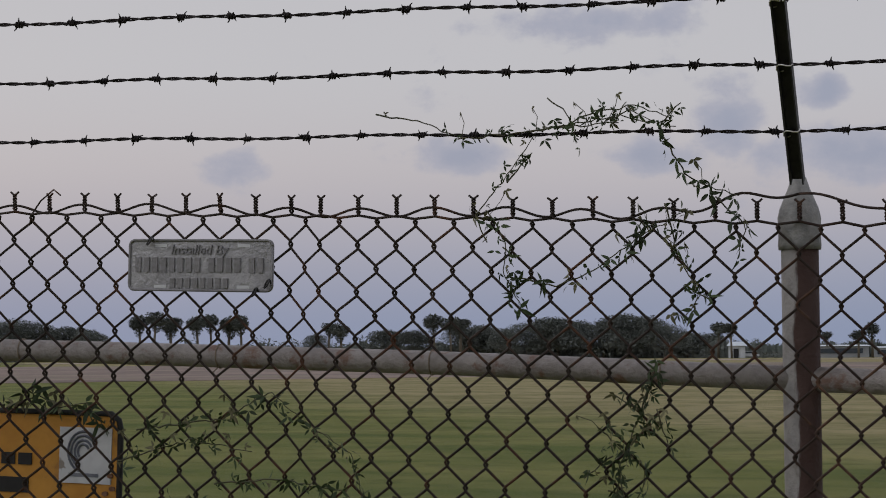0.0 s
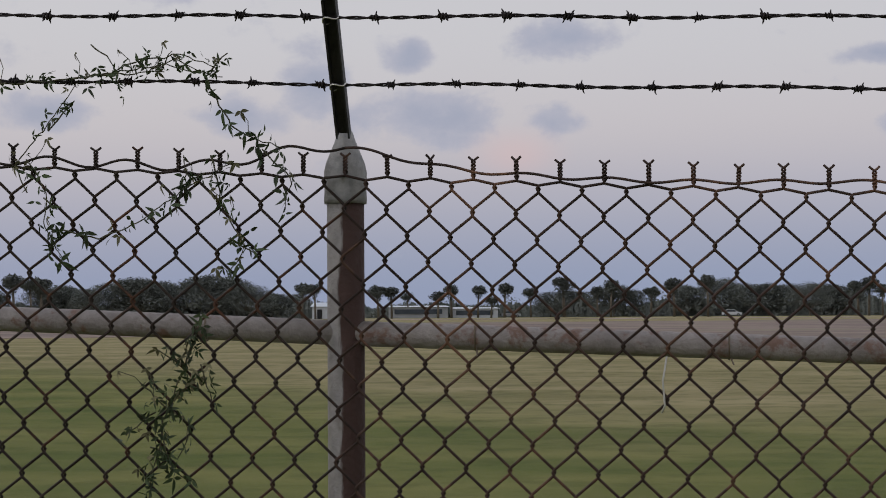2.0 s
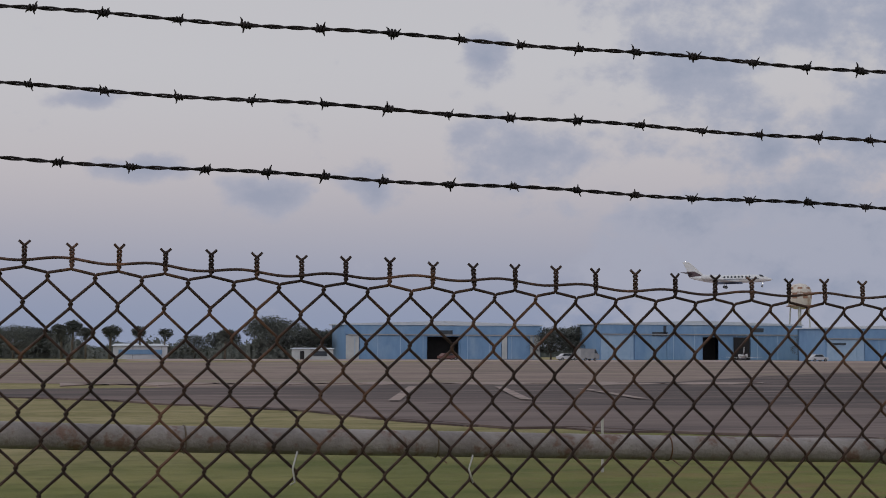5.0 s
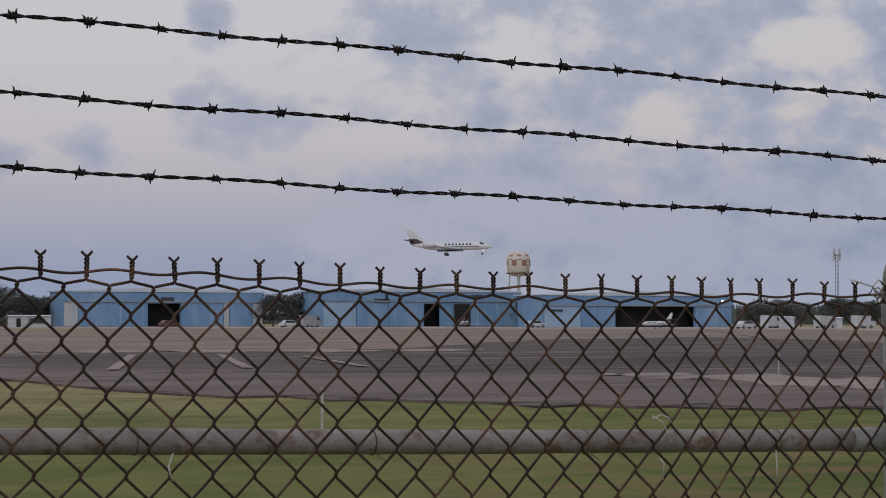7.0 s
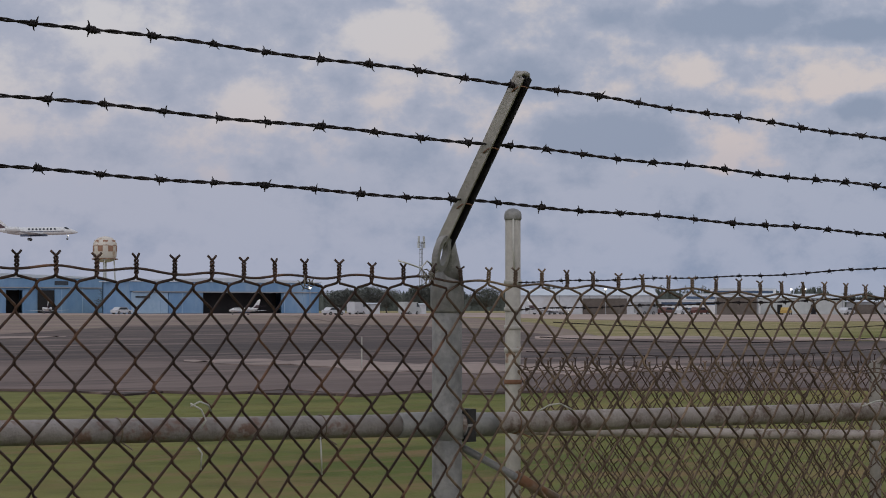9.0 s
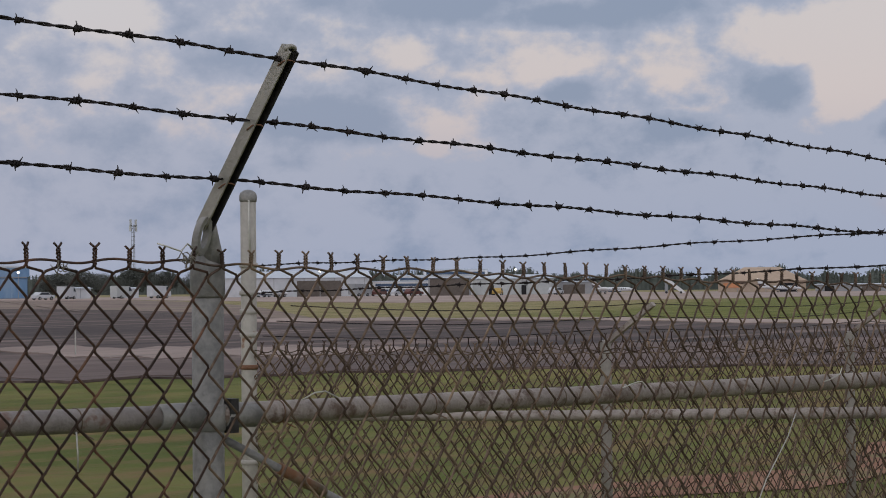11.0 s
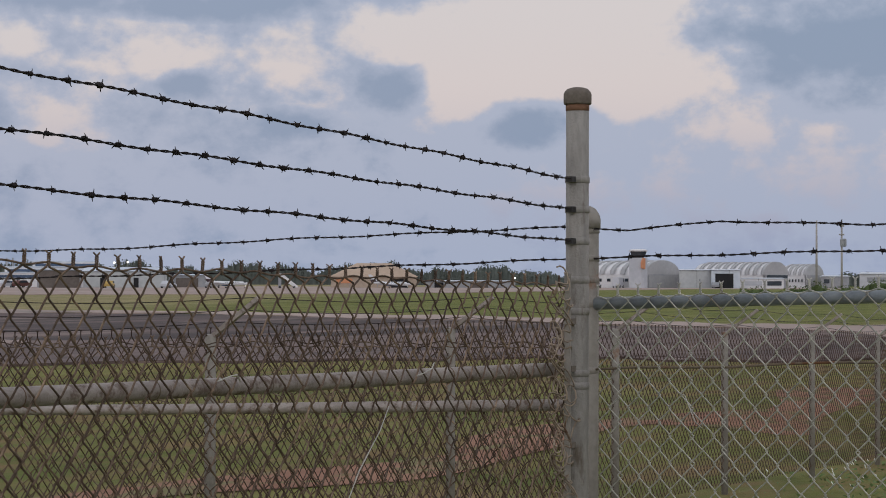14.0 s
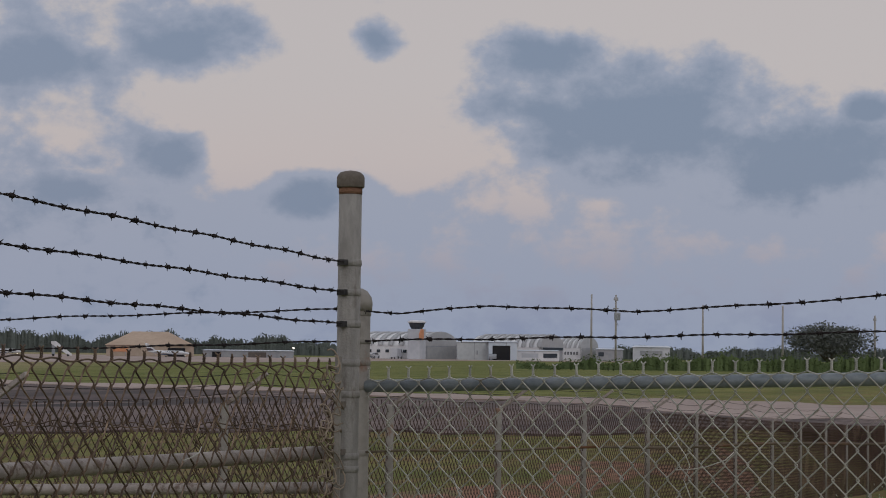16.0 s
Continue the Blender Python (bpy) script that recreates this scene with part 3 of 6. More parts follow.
def channel_arm(post, base, tip, width, depth, mat, dark):
    """A folded steel arm with a groove on one side, holed at the foot, leaning outwards."""
    b, t = Vector(base), Vector(tip)
    d = (t - b).normalized()
    side = Vector((1, 0, 0))
    front = d.cross(side).normalized()
    rot = Matrix((side, front, d)).transposed().to_4x4()
    m = Matrix.Translation(b) @ rot
    length = (t - b).length
    g = Geo()
    th = 0.003
    hw = width / 2
    # the two flanges and the back of the folded channel, open towards the road
    g.box((-hw, -depth / 2, 0), (-hw + th, depth / 2, length), m)
    g.box((-hw + th, depth / 2 - th, 0), (hw, depth / 2, length), m)
    part("arm", g, mat, post, "pressed steel barbed-wire arm")
    # far flange and back plate take a black that paints in the channel's shade
    g = Geo().box((hw - th, -depth / 2, 0.0), (hw, depth / 2 - th, length), m)
    g.box((-hw + th, depth / 2 - 2 * th, 0.004), (hw - th, depth / 2 - th - 0.0005, length - 0.01), m)
    part("groove", g, dark, post, "inside of the channel with its shade painted black")
    g = Geo()
    pts = [m @ Vector((hw * math.cos(a) * 1.0, 0, length - 0.004 + hw * 0.8 * math.sin(a))) for a in np.linspace(0, math.pi, 9)]
    g.tube(pts, 0.0045, 6)
    part("arm_end", g, mat, post, "rounded end of the arm", True)


# post A: rust-streaked pipe with a shouldered cap and an arm painted black for its shaded channel
pa = fence_post(-0.006, 0.046, 0.0325, 1.80, POSTRUST, "grey pipe post with a broad rust streak and a cap")
part("cap", Geo().lathe([(0.0365, 1.777), (0.0375, 1.785), (0.0365, 1.80), (0.0375, 1.832), (0.034, 1.848), (0.019, 1.884), (0.013, 1.902), (0.010, 1.906)], 28), POSTGREY, pa, "grey cast shouldered cap", True)
pa_arm = (0.003, -0.046 + 0.01, 1.893)
channel_arm(pa, pa_arm, (0.006, -0.275, 2.215), 0.024, 0.022, BLACK_STEEL_AND_SHADE, BLACK_STEEL_AND_SHADE)
# post B: grey pipe with an eye-shaped socket and a steel arm
pb = fence_post(3.110, 0.048, 0.0302, 1.715, POSTGREY, "grey galvanised line post with an outward barbed-wire arm")
part("cap", Geo().lathe([(0.0315, 1.682), (0.0332, 1.686), (0.0332, 1.728), (0.032, 1.742), (0.025, 1.768), (0.016, 1.784)], 28), POSTGREY, pb, "pressed grey cap", True)
part("neck", Geo().tube([(0.002, -0.006, 1.752), (-0.004, -0.018, 1.778), (-0.014, -0.032, 1.800), (-0.024, -0.036, 1.828)], [0.027, 0.018, 0.0115, 0.011], 16), POSTGREY, pb, "tapered neck", True)
# the arm's foot: a plate with an oval hole through it
eye = Geo()
turns = [2 * math.pi * i / 24 for i in range(24)]
for y in (-0.048, -0.030):
    for ra, rz in ((0.0155, 0.036), (0.0085, 0.023)):
        eye.v += [Vector((-0.0445 + ra * math.cos(a), y + 0.30 * (1.80 - 1.797 - rz * math.sin(a)), 1.797 + rz * math.sin(a))) for a in turns]
for i in range(24):
    e_ = (i + 1) % 24
    eye.f += [(i, e_, 24 + e_, 24 + i), (48 + i, 72 + i, 72 + e_, 48 + e_), (i, 48 + i, 48 + e_, e_), (24 + i, 24 + e_, 72 + e_, 72 + i)]
part("arm_foot", eye, POSTGREY, pb, "flattened arm foot with an oval hole")
# no hole is cut: a black disc paints the shade of one
part("bolt_hole", Geo().lathe([(0.005, -0.002), (0.005, 0.002)], 10).mesh("bolt_hole", BLACK_STEEL_AND_SHADE), BLACK_STEEL_AND_SHADE, pb, "black disc painted as a shaded bolt hole").matrix_basis = Matrix.Translation((0.010, -0.0335, 1.742)) @ Matrix.Rotation(math.pi / 2, 4, "X")
channel_arm(pb, (-0.033, -0.032, 1.815), (-0.046, -0.289, 2.125), 0.022, 0.028, STEEL, BLACK_STEEL_AND_SHADE)
band_g = Geo().lathe([(0.0312, 1.43), (0.0332, 1.432), (0.0332, 1.478), (0.0312, 1.48)], 24)
part("rail_band", band_g, POSTGREY, pb, "clamp band that holds the rail", True)
part("bolt", Geo().lathe([(0.009, 0), (0.009, 0.02), (0.006, 0.024)], 8, (-0.030, -0.02, 1.452)), BLACK_STEEL_AND_SHADE, pb, "dark bolt")
part("rail_cup", Geo().tube([(0.03, -0.006, 1.458), (0.11, -0.006, 1.456)], 0.0245, 16), POSTGREY, pb, "grey rail end cup", True)
part("clamp_block", Geo().box((0.03, -0.03, 1.425), (0.05, 0.0, 1.49)), BLACK_STEEL_AND_SHADE, pb, "dark clamp ears")
part("rail_cup", Geo().tube([(-0.03, -0.006, 1.462), (-0.13, -0.006, 1.463)], 0.0245, 16), POSTGREY, pb, "grey rail end cup", True)
# post C: terminal post, with clamps for the wires
pc = fence_post(6.158, 0.005, 0.0365, 2.275, POSTSTAIN, "tall grey terminal post with a domed rusty cap")
part("cap", Geo().lathe([(0.042, 2.258), (0.0445, 2.262), (0.0445, 2.290), (0.042, 2.298), (0.034, 2.307), (0.019, 2.312), (0.005, 2.314)], 24), CAPBROWN, pc, "weathered domed cap", True)
part("rust_ring", Geo().lathe([(0.0372, 2.237), (0.0378, 2.247), (0.0376, 2.262)], 24), RUST, pc, "rust under the cap", True)
for z in (2.018, 1.923, 1.823, 1.70, 1.60, 1.405, 1.365):
    part("clamp_band", Geo().lathe([(0.0368, z - 0.011), (0.0392, z - 0.009), (0.0392, z + 0.009), (0.0368, z + 0.011)], 24), POSTSTAIN, pc, "", True)
for z in (2.018, 1.923, 1.823, 1.57, 1.42, 1.18):
    part("bolt", Geo().box((-0.062, -0.014, z - 0.009), (-0.030, 0.010, z + 0.009)), BLACK_STEEL_AND_SHADE if z > 1.6 else CAPBROWN, pc, "rusted clamp bolt")
pd = fence_post(-3.05, 0.046, 0.0325, 1.9, POSTRUST, "grey pipe post with rust streaks")
# post behind the terminal post, and the inner corner post
pc2 = fence_post(6.44, 0.11, 0.0345, 1.90, POSTTAN, "weathered tan post with a domed cap behind the terminal post")
part("cap", Geo().lathe([(0.040, 1.872), (0.041, 1.90), (0.037, 1.918), (0.024, 1.938), (0.006, 1.947)], 24), POSTTAN, pc2, "domed cap", True)
for z in (1.865, 1.772, 1.70, 1.62, 1.40):
    part("clamp_band", Geo().lathe([(0.0348, z - 0.010), (0.037, z - 0.008), (0.037, z + 0.008), (0.0348, z + 0.010)], 24), POSTTAN, pc2, "", True)
pb2 = fence_post(6.21, 3.5, 0.034, 2.10, PALEPOST, "tall pale post with a flat cap at the inner corner")
part("cap", Geo().lathe([(0.036, 2.075), (0.0385, 2.082), (0.0385, 2.102), (0.034, 2.114), (0.021, 2.124), (0.006, 2.128)], 24), POSTGREY, pb2, "flat grey cap", True)
part("drip_pipe", Geo().tube([(-0.026, -0.034, 2.08), (-0.028, -0.036, 1.95), (-0.022, -0.04, 1.83)], 0.004, 6), ZINC, pb2, "loose bright wire", True)
for z in (1.80, 1.68, 1.60, 1.50, 1.36, 1.17, 0.95):
    part("clamp_band", Geo().lathe([(0.0372, z - 0.010), (0.040, z - 0.008), (0.040, z + 0.008), (0.0372, z + 0.010)], 20), RUST if z in (1.36, 1.17) else PALEPOST, pb2, "", True)

# diagonal brace at post B
br = thing("brace_rod", "rusty diagonal truss rod between post and fence foot", "brace", at=(0, 0, 0))
part("rod", Geo().tube([(3.13, 0.062, 1.425), (4.6, 0.064, 0.73), (6.08, 0.066, 0.06)], 0.008, 8), POSTGREY, br, "", True)
part("turnbuckle", Geo().tube([(3.30, 0.062, 1.345), (3.42, 0.062, 1.288)], 0.012, 8), OLDZINC, br, "dull turnbuckle", True)

# side fence behind the terminal post, from the inner corner post to the post behind C
SIDE_TOP = [(0.0, 1.455), (1.1, 1.474), (2.2, 1.500), (3.4, 1.518)]
side = thing("chain_link_fence", "weathered chain-link fence panel between corner posts", "fence", "side fence panels")
dirv = Vector((6.43 - 6.21, 0.12 - 3.5, 0))
chain_link(side, (6.21, 3.5, 0), dirv, dirv.length - 0.03, lambda s: interp(s, SIDE_TOP), RUSTIER, 17, 0.0024, seed=5)
part("rail", Geo().tube([(6.21, 3.5, 1.145), (6.32, 1.8, 1.212), (6.43, 0.12, 1.285)], 0.020, 14), PALEPIPE, side, "pale tan pipe rail", True)

# newer galvanised panel, coming back towards the road
GAL_TOP = [(0.0, 1.684), (0.4, 1.697), (1.4, 1.730), (3.4, 1.795)]
gal = thing("chain_link_fence", "newer bright galvanised chain-link fence panel with a blue-grey rail", "fence", "side fence panels")
chain_link(gal, (6.41, 0.06, 0), (0, -1, 0), 3.3, lambda s: interp(s, GAL_TOP), ZINC, 19, 0.0023, None, seed=6, knuckle=0.003)
part("rail", Geo().tube([(6.435, 0.08, 1.622), (6.435, -1.6, 1.674), (6.435, -3.25, 1.725)], 0.0205, 16), BLUERAIL, gal, "blue-grey galvanised top rail", True)
part("middle_wire", Geo().tube([(6.43, 0.1 - 0.17 * i, 1.402 + 0.0085 * i + 0.004 * math.sin(i * 1.7)) for i in range(20)], 0.0045, 6), OLDZINC, gal, "dull middle tension wire", True)
fence_post(6.44, -3.3, 0.034, 1.95, POSTGREY, "grey galvanised post at the end of the bright panel")

# inner fence running away along the taxiway: posts with arms, mesh as one piece
FAR = [(6.21, 3.5, 1.43), (8.69, 3.50, 1.41), (11.16, 3.52, 1.40), (13.6, 3.56, 1.34), (16.04, 3.72, 1.26), (18.49, 3.85, 1.19), (20.94, 4.02, 1.10), (23.38, 4.22, 1.01),
       (25.82, 4.43, 0.90), (28.26, 4.58, 0.79), (30.71, 4.78, 0.70), (33.15, 4.96, 0.61), (35.59, 5.16, 0.50), (38.04, 5.31, 0.40), (40.5, 5.48, 0.34), (42.9, 5.64, 0.30), (45.4, 5.8, 0.30), (47.8, 5.95, 0.34)]
inner = thing("inner_fence", "low chain-link fence with leaning arms running along the taxiway", "fence")
for x, y, z in FAR[1:]:
    p = part("post", Geo().lathe([(0.03, ground_at(x, y) - 0.2), (0.03, z - 0.01), (0.024, z)], 12, (x, y, 0)), POSTTAN, inner, "thin weathered post", True)
    a = Geo().box((-0.016, -0.012, 0), (0.016, 0.012, 0.36), look((x, y, z - 0.02), (x + 0.04, y - 0.30, z + 0.20)) @ Matrix.Rotation(math.pi, 4, "X"))
    part("arm", a, PALEPIPE, p, "leaning arm")
mesh = Geo()
for (xa, ya, za), (xb, yb, zb) in zip(FAR, FAR[1:]):
    n = int(math.hypot(xb - xa, yb - ya) / W2)
    rows = 15
    for i in range(n):
        f0, f1 = i / n, (i + 1) / n
        for j in range(rows * 2):
            fa, fb = (f0, f1) if (i + j) % 2 == 0 else (f1, f0)
            p = Vector((xa + (xb - xa) * fa, ya + (yb - ya) * fa, za + (zb - za) * fa - j * HH / 2))
            q = Vector((xa + (xb - xa) * fb, ya + (yb - ya) * fb, za + (zb - za) * fb - (j + 1) * HH / 2))
            if q.z > ground_at(q.x, q.y) + 0.02:
                mesh.tube([p, q], 0.0033 if xa < 13 else 0.0032 if xa < 20 else 0.0042, 3, False)
for (xa, ya, za), (xb, yb, zb) in zip(FAR[:6], FAR[1:7]):
    n = int(math.hypot(xb - xa, yb - ya) / W2)
    for i in range(0, n, 2):
        p = Vector((xa + (xb - xa) * i / n, ya + (yb - ya) * i / n, za + (zb - za) * i / n))
        for d in (-0.009, 0.009):
            mesh.tube([p, p + Vector((0, 0, 0.026)), p + Vector((d, 0, 0.036))], 0.0032, 3, False)
tagged(part("mesh", mesh, BROWNMESH, inner, "fine brown chain-link mesh"), kind="stuff")
for k_ in range(3):
    pts = []
    for (xa, ya, za), (xb, yb, zb) in zip(FAR, FAR[1:]):
        for i in range(8):
            fr = i / 8
            pts.append((xa + (xb - xa) * fr, ya + (yb - ya) * fr - 0.09 * (k_ + 1), za + (zb - za) * fr + 0.065 * (k_ + 1) - 0.03 * math.sin(fr * math.pi)))
    part("strung_wire", Geo().tube(pts, 0.0022, 5), DARKWIRE, inner, "dark strung wire", True)


# ---- barbed wire ----
def barb_mesh(mat):
    """A tight knot of wire round the strands, with four cut ends standing off."""
    g = Geo()
    g.tube([(0.0011 * (i - 7), 0.0050 * math.cos(i * 1.25), 0.0050 * math.sin(i * 1.25)) for i in range(15)], 0.0025, 5)
    for x, a in ((-0.006, 0.5), (-0.003, 3.4), (0.003, 2.0), (0.006, 5.0)):
        g.tube([(x, 0.003 * math.cos(a), 0.003 * math.sin(a)), (x * 1.2, 0.009 * math.cos(a), 0.009 * math.sin(a)), (x * 1.6, 0.0140 * math.cos(a + 0.15), 0.0140 * math.sin(a + 0.15))], [0.0020, 0.0017, 0.0008], 4)
    return g.mesh("barb", mat, True)


BARB = barb_mesh(DARKWIRE)


def barbed_wire(pts, label, seed, spacing=0.109, r=0.0018):
    """Two wires twisted round one another along the points, with a barb every spacing."""
    rnd = random.Random(seed)
    wire = thing("barbed_wire", label, "barbed wire", "barbed wires")
    P = [Vector(p) for p in pts]
    cum = [0.0]
    for a, b in zip(P, P[1:]):
        cum.append(cum[-1] + (b - a).length)

    def at(s):
        return Vector([float(np.interp(s, cum, [p[i] for p in P])) for i in range(3)])

    n = int(cum[-1] / 0.011)
    d = (P[-1] - P[0]).normalized()
    sidev = d.cross(Vector((0, 0, 1))).normalized()
    upv = sidev.cross(d)
    for ph in (0, math.pi):
        line = []
        for i in range(n + 1):
            s = cum[-1] * i / n
            a = ph + s * 2 * math.pi / 0.075
            line.append(at(s) + (sidev * math.cos(a) + upv * math.sin(a)) * r * 1.05 + upv * 0.002 * math.sin(s * 13 + seed))
        part("strand", Geo().tube(line, r, 5), DARKWIRE, wire, "", True)
    s = 0.05
    while s < cum[-1] - 0.02:
        ob = part("barb", BARB, DARKWIRE, wire)
        rot = Matrix((d, sidev, upv)).transposed().to_4x4()
        ob.matrix_basis = Matrix.Translation(at(s) + upv * 0.002 * math.sin(s * 13 + seed)) @ rot @ Matrix.Rotation(rnd.uniform(0, 6.28), 4, "X") @ Matrix.Scale(rnd.uniform(0.75, 1.0), 4)
        s += spacing * rnd.uniform(0.9, 1.1)
    return wire


barbed_wire([(-3.05, -0.23, 2.262), (-0.97, -0.23, 2.200), (0.0, -0.225, 2.172), (1.5, -0.23, 2.147), (2.5, -0.225, 2.125), (3.07, -0.225, 2.108), (4.4, -0.125, 2.072), (6.115, 0.0, 2.018)],
            "top strand of dark rusty barbed wire", 1)
barbed_wire([(-3.05, -0.135, 2.17), (-1.0, -0.135, 2.104), (0.0, -0.13, 2.077), (1.0, -0.134, 2.053), (1.85, -0.134, 2.034), (3.06, -0.134, 2.004), (4.4, -0.08, 1.970), (6.115, 0.0, 1.923)],
            "middle strand of dark rusty barbed wire", 2)
barbed_wire([(-3.05, -0.055, 2.06), (-1.05, -0.053, 2.005), (0.0, -0.05, 1.975), (0.7, -0.053, 1.955), (1.87, -0.053, 1.926), (3.05, -0.053, 1.900), (4.4, -0.03, 1.864), (6.115, 0.0, 1.823)],
            "lowest strand of dark rusty barbed wire", 3)
barbed_wire([(6.21, 3.46, 1.80), (6.28, 2.1, 1.812), (6.34, 1.29, 1.844), (6.42, 0.16, 1.878), (6.42, -0.05, 1.864), (6.43, -0.37, 1.890), (6.43, -0.85, 1.872), (6.43, -1.28, 1.894), (6.43, -1.65, 1.922), (6.43, -3.28, 1.95)],
            "slack barbed wire over the side fence", 4)
barbed_wire([(6.21, 3.46, 1.68), (6.33, 1.6, 1.722), (6.40, 0.7, 1.752), (6.42, 0.13, 1.772), (6.43, -0.85, 1.793), (6.43, -1.63, 1.814), (6.43, -3.28, 1.86)],
            "lower slack barbed wire over the side fence", 5)

CLIP = material("bright_clip_wire", ((0.66, 0.62, 0.60), (0.74, 0.74, 0.72)), (9.0, 80.0), 0.35, 0.6, 0)
for post, base, tip_, mat, lab in ((pa, Vector((0.003, -0.036, 1.893)), Vector((0.006, -0.275, 2.215)), CLIP, "bright wire clip"), (pb, Vector((-0.033, -0.032, 1.815)), Vector((-0.046, -0.289, 2.125)), RUST, "rusty wire clip")):
    for f in ((0.255, 0.57, 0.867) if post is pa else (0.26, 0.59, 0.94)):
        c = base.lerp(tip_, f) + Vector((0, -0.012, -0.004))
        ring = [c + Vector((0.0135 * math.cos(a), 0.010 + 0.0165 * math.sin(a), 0.004 * math.sin(2 * a) + 0.004 * math.cos(a))) for a in np.linspace(0, 6.6, 14)]
        part("wire_clip", Geo().tube(ring, 0.0014, 5), mat, post, lab, True)

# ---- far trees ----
# foliage greyed and lightened: the haze of distance is mixed into these colours
LEAF = material("hazed_foliage", ((0.094, 0.104, 0.098), (0.142, 0.155, 0.142)), (0.3, 2.0), 0.85, 0, 0, vary=0.25, spec=0.2)
PALMLEAF = material("hazed_palm_foliage", ((0.082, 0.091, 0.084), (0.132, 0.143, 0.128)), (0.4, 3.0), 0.8, 0, 0, vary=0.25, spec=0.2)
BARK = material("grey_bark", ((0.10, 0.085, 0.07), (0.17, 0.15, 0.125)), (0.6, 6.0), 0.9, 0, 0.3, 20)


def leaf_cloud(g, rnd, centre, size, count, leaf):
    """Small leaf-clump triangles spread over and through an uneven ellipsoid."""
    c = Vector(centre)
    for _ in range(count):
        d = Vector((rnd.gauss(0, 1), rnd.gauss(0, 1), rnd.gauss(0, 1))).normalized()
        rr = rnd.uniform(0.6, 1.0)
        p = c + Vector((d.x * size[0], d.y * size[1], d.z * size[2])) * rr
        a = Vector((rnd.gauss(0, 1), rnd.gauss(0, 1), rnd.gauss(0, 0.6))).normalized() * leaf * rnd.uniform(0.6, 1.5)
        b = Vector((rnd.gauss(0, 1), rnd.gauss(0, 1), rnd.gauss(0, 0.6))).normalized() * leaf * rnd.uniform(0.5, 1.2)
        g.poly([p - a, p + b, p + a])


def broad_tree(seed, height, spread, low=0.34):
    rnd = random.Random(seed)
    tree = thing("tree", "dark broadleaf tree with a wide uneven crown", "tree", "trees across the airfield")
    trunk = Geo()
    fork = height * 0.22
    trunk.tube([(0, 0, -0.2), (0.1, 0, fork * 0.5), (0, 0.1, fork)], [0.32, 0.26, 0.2], 7)
    crown = Geo()
    lumps = 14
    for i in range(lumps):
        a = i * 2.4 + rnd.uniform(-0.4, 0.4)
        rr = spread * 0.62 * math.sqrt((i + 0.3) / lumps)
        c = Vector((rr * math.cos(a), rr * math.sin(a) * 0.8, height * (0.80 if i < 3 else rnd.uniform(low, 0.80))))
        trunk.tube([(0, 0.1, fork), c * 0.55 + Vector((0, 0, fork * 0.45)), c], [0.15, 0.1, 0.04], 5)
        s = spread * rnd.uniform(0.30, 0.44)
        leaf_cloud(crown, rnd, c, (s, s, s * rnd.uniform(0.55, 0.75)), 620, 0.24)
    part("trunk", trunk, BARK, tree, "forked trunk with limbs", True)
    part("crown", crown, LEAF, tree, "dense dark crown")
    return tree


def palm_tree(seed, height):
    rnd = random.Random(seed)
    tree = thing("palm_tree", "tall palm with a bare trunk and round head", "palm tree", "palms across the airfield")
    lean = rnd.uniform(-0.4, 0.4)
    trunk = Geo().tube([(0, 0, -0.2), (lean * 0.3, 0, height * 0.5), (lean, 0, height - 0.9)], [0.24, 0.19, 0.16], 7)
    crown = Geo()
    top = Vector((lean, 0, height - 0.9))
    for i in range(64):
        a = rnd.uniform(0, 2 * math.pi)
        tilt = rnd.uniform(-0.9, 1.25)
        d = Vector((math.cos(a) * math.cos(tilt), math.sin(a) * math.cos(tilt), math.sin(tilt)))
        n = rnd.uniform(0.9, 1.5)
        tip = top + d * n * 0.95
        side = d.cross(Vector((0, 0, 1)))
        side = side.normalized() if side.length > 0.01 else Vector((1, 0, 0))
        for j in range(-3, 4):
            q = tip + side * j * 0.17 + d * (0.42 - 0.07 * abs(j)) + Vector((0, 0, -0.12 * abs(j) - rnd.uniform(0, 0.12)))
            crown.poly([tip - side * 0.16, q, tip + side * 0.16])
        crown.poly([top - side * 0.02, tip, top + side * 0.02])
    # the head is uneven: a few lumps of fan leaves over a skirt of hanging dead ones
    for i in range(6):
        a = i * 1.05 + rnd.uniform(-0.3, 0.3)
        off = Vector((math.cos(a) * rnd.uniform(0.5, 1.0), math.sin(a) * rnd.uniform(0.5, 1.0), rnd.uniform(-0.6, 0.5)))
        leaf_cloud(crown, rnd, top + off, (rnd.uniform(0.7, 1.15), rnd.uniform(0.7, 1.15), rnd.uniform(0.7, 1.2)), 330, 0.19)
    leaf_cloud(crown, rnd, top + Vector((0, 0, -1.3)), (0.75, 0.75, rnd.uniform(1.2, 1.9)), 380, 0.19)
    part("trunk", trunk, BARK, tree, "slender grey trunk", True)
    part("crown", crown, PALMLEAF, tree, "round head of fan leaves")
    return tree


BROAD = [broad_tree(11, 8.0, 7.0), broad_tree(12, 9.5, 9.0), broad_tree(13, 6.5, 6.0)]
PALMS = [palm_tree(21, 8.0), palm_tree(22, 9.0), palm_tree(23, 7.0)]
rnd = random.Random(4)
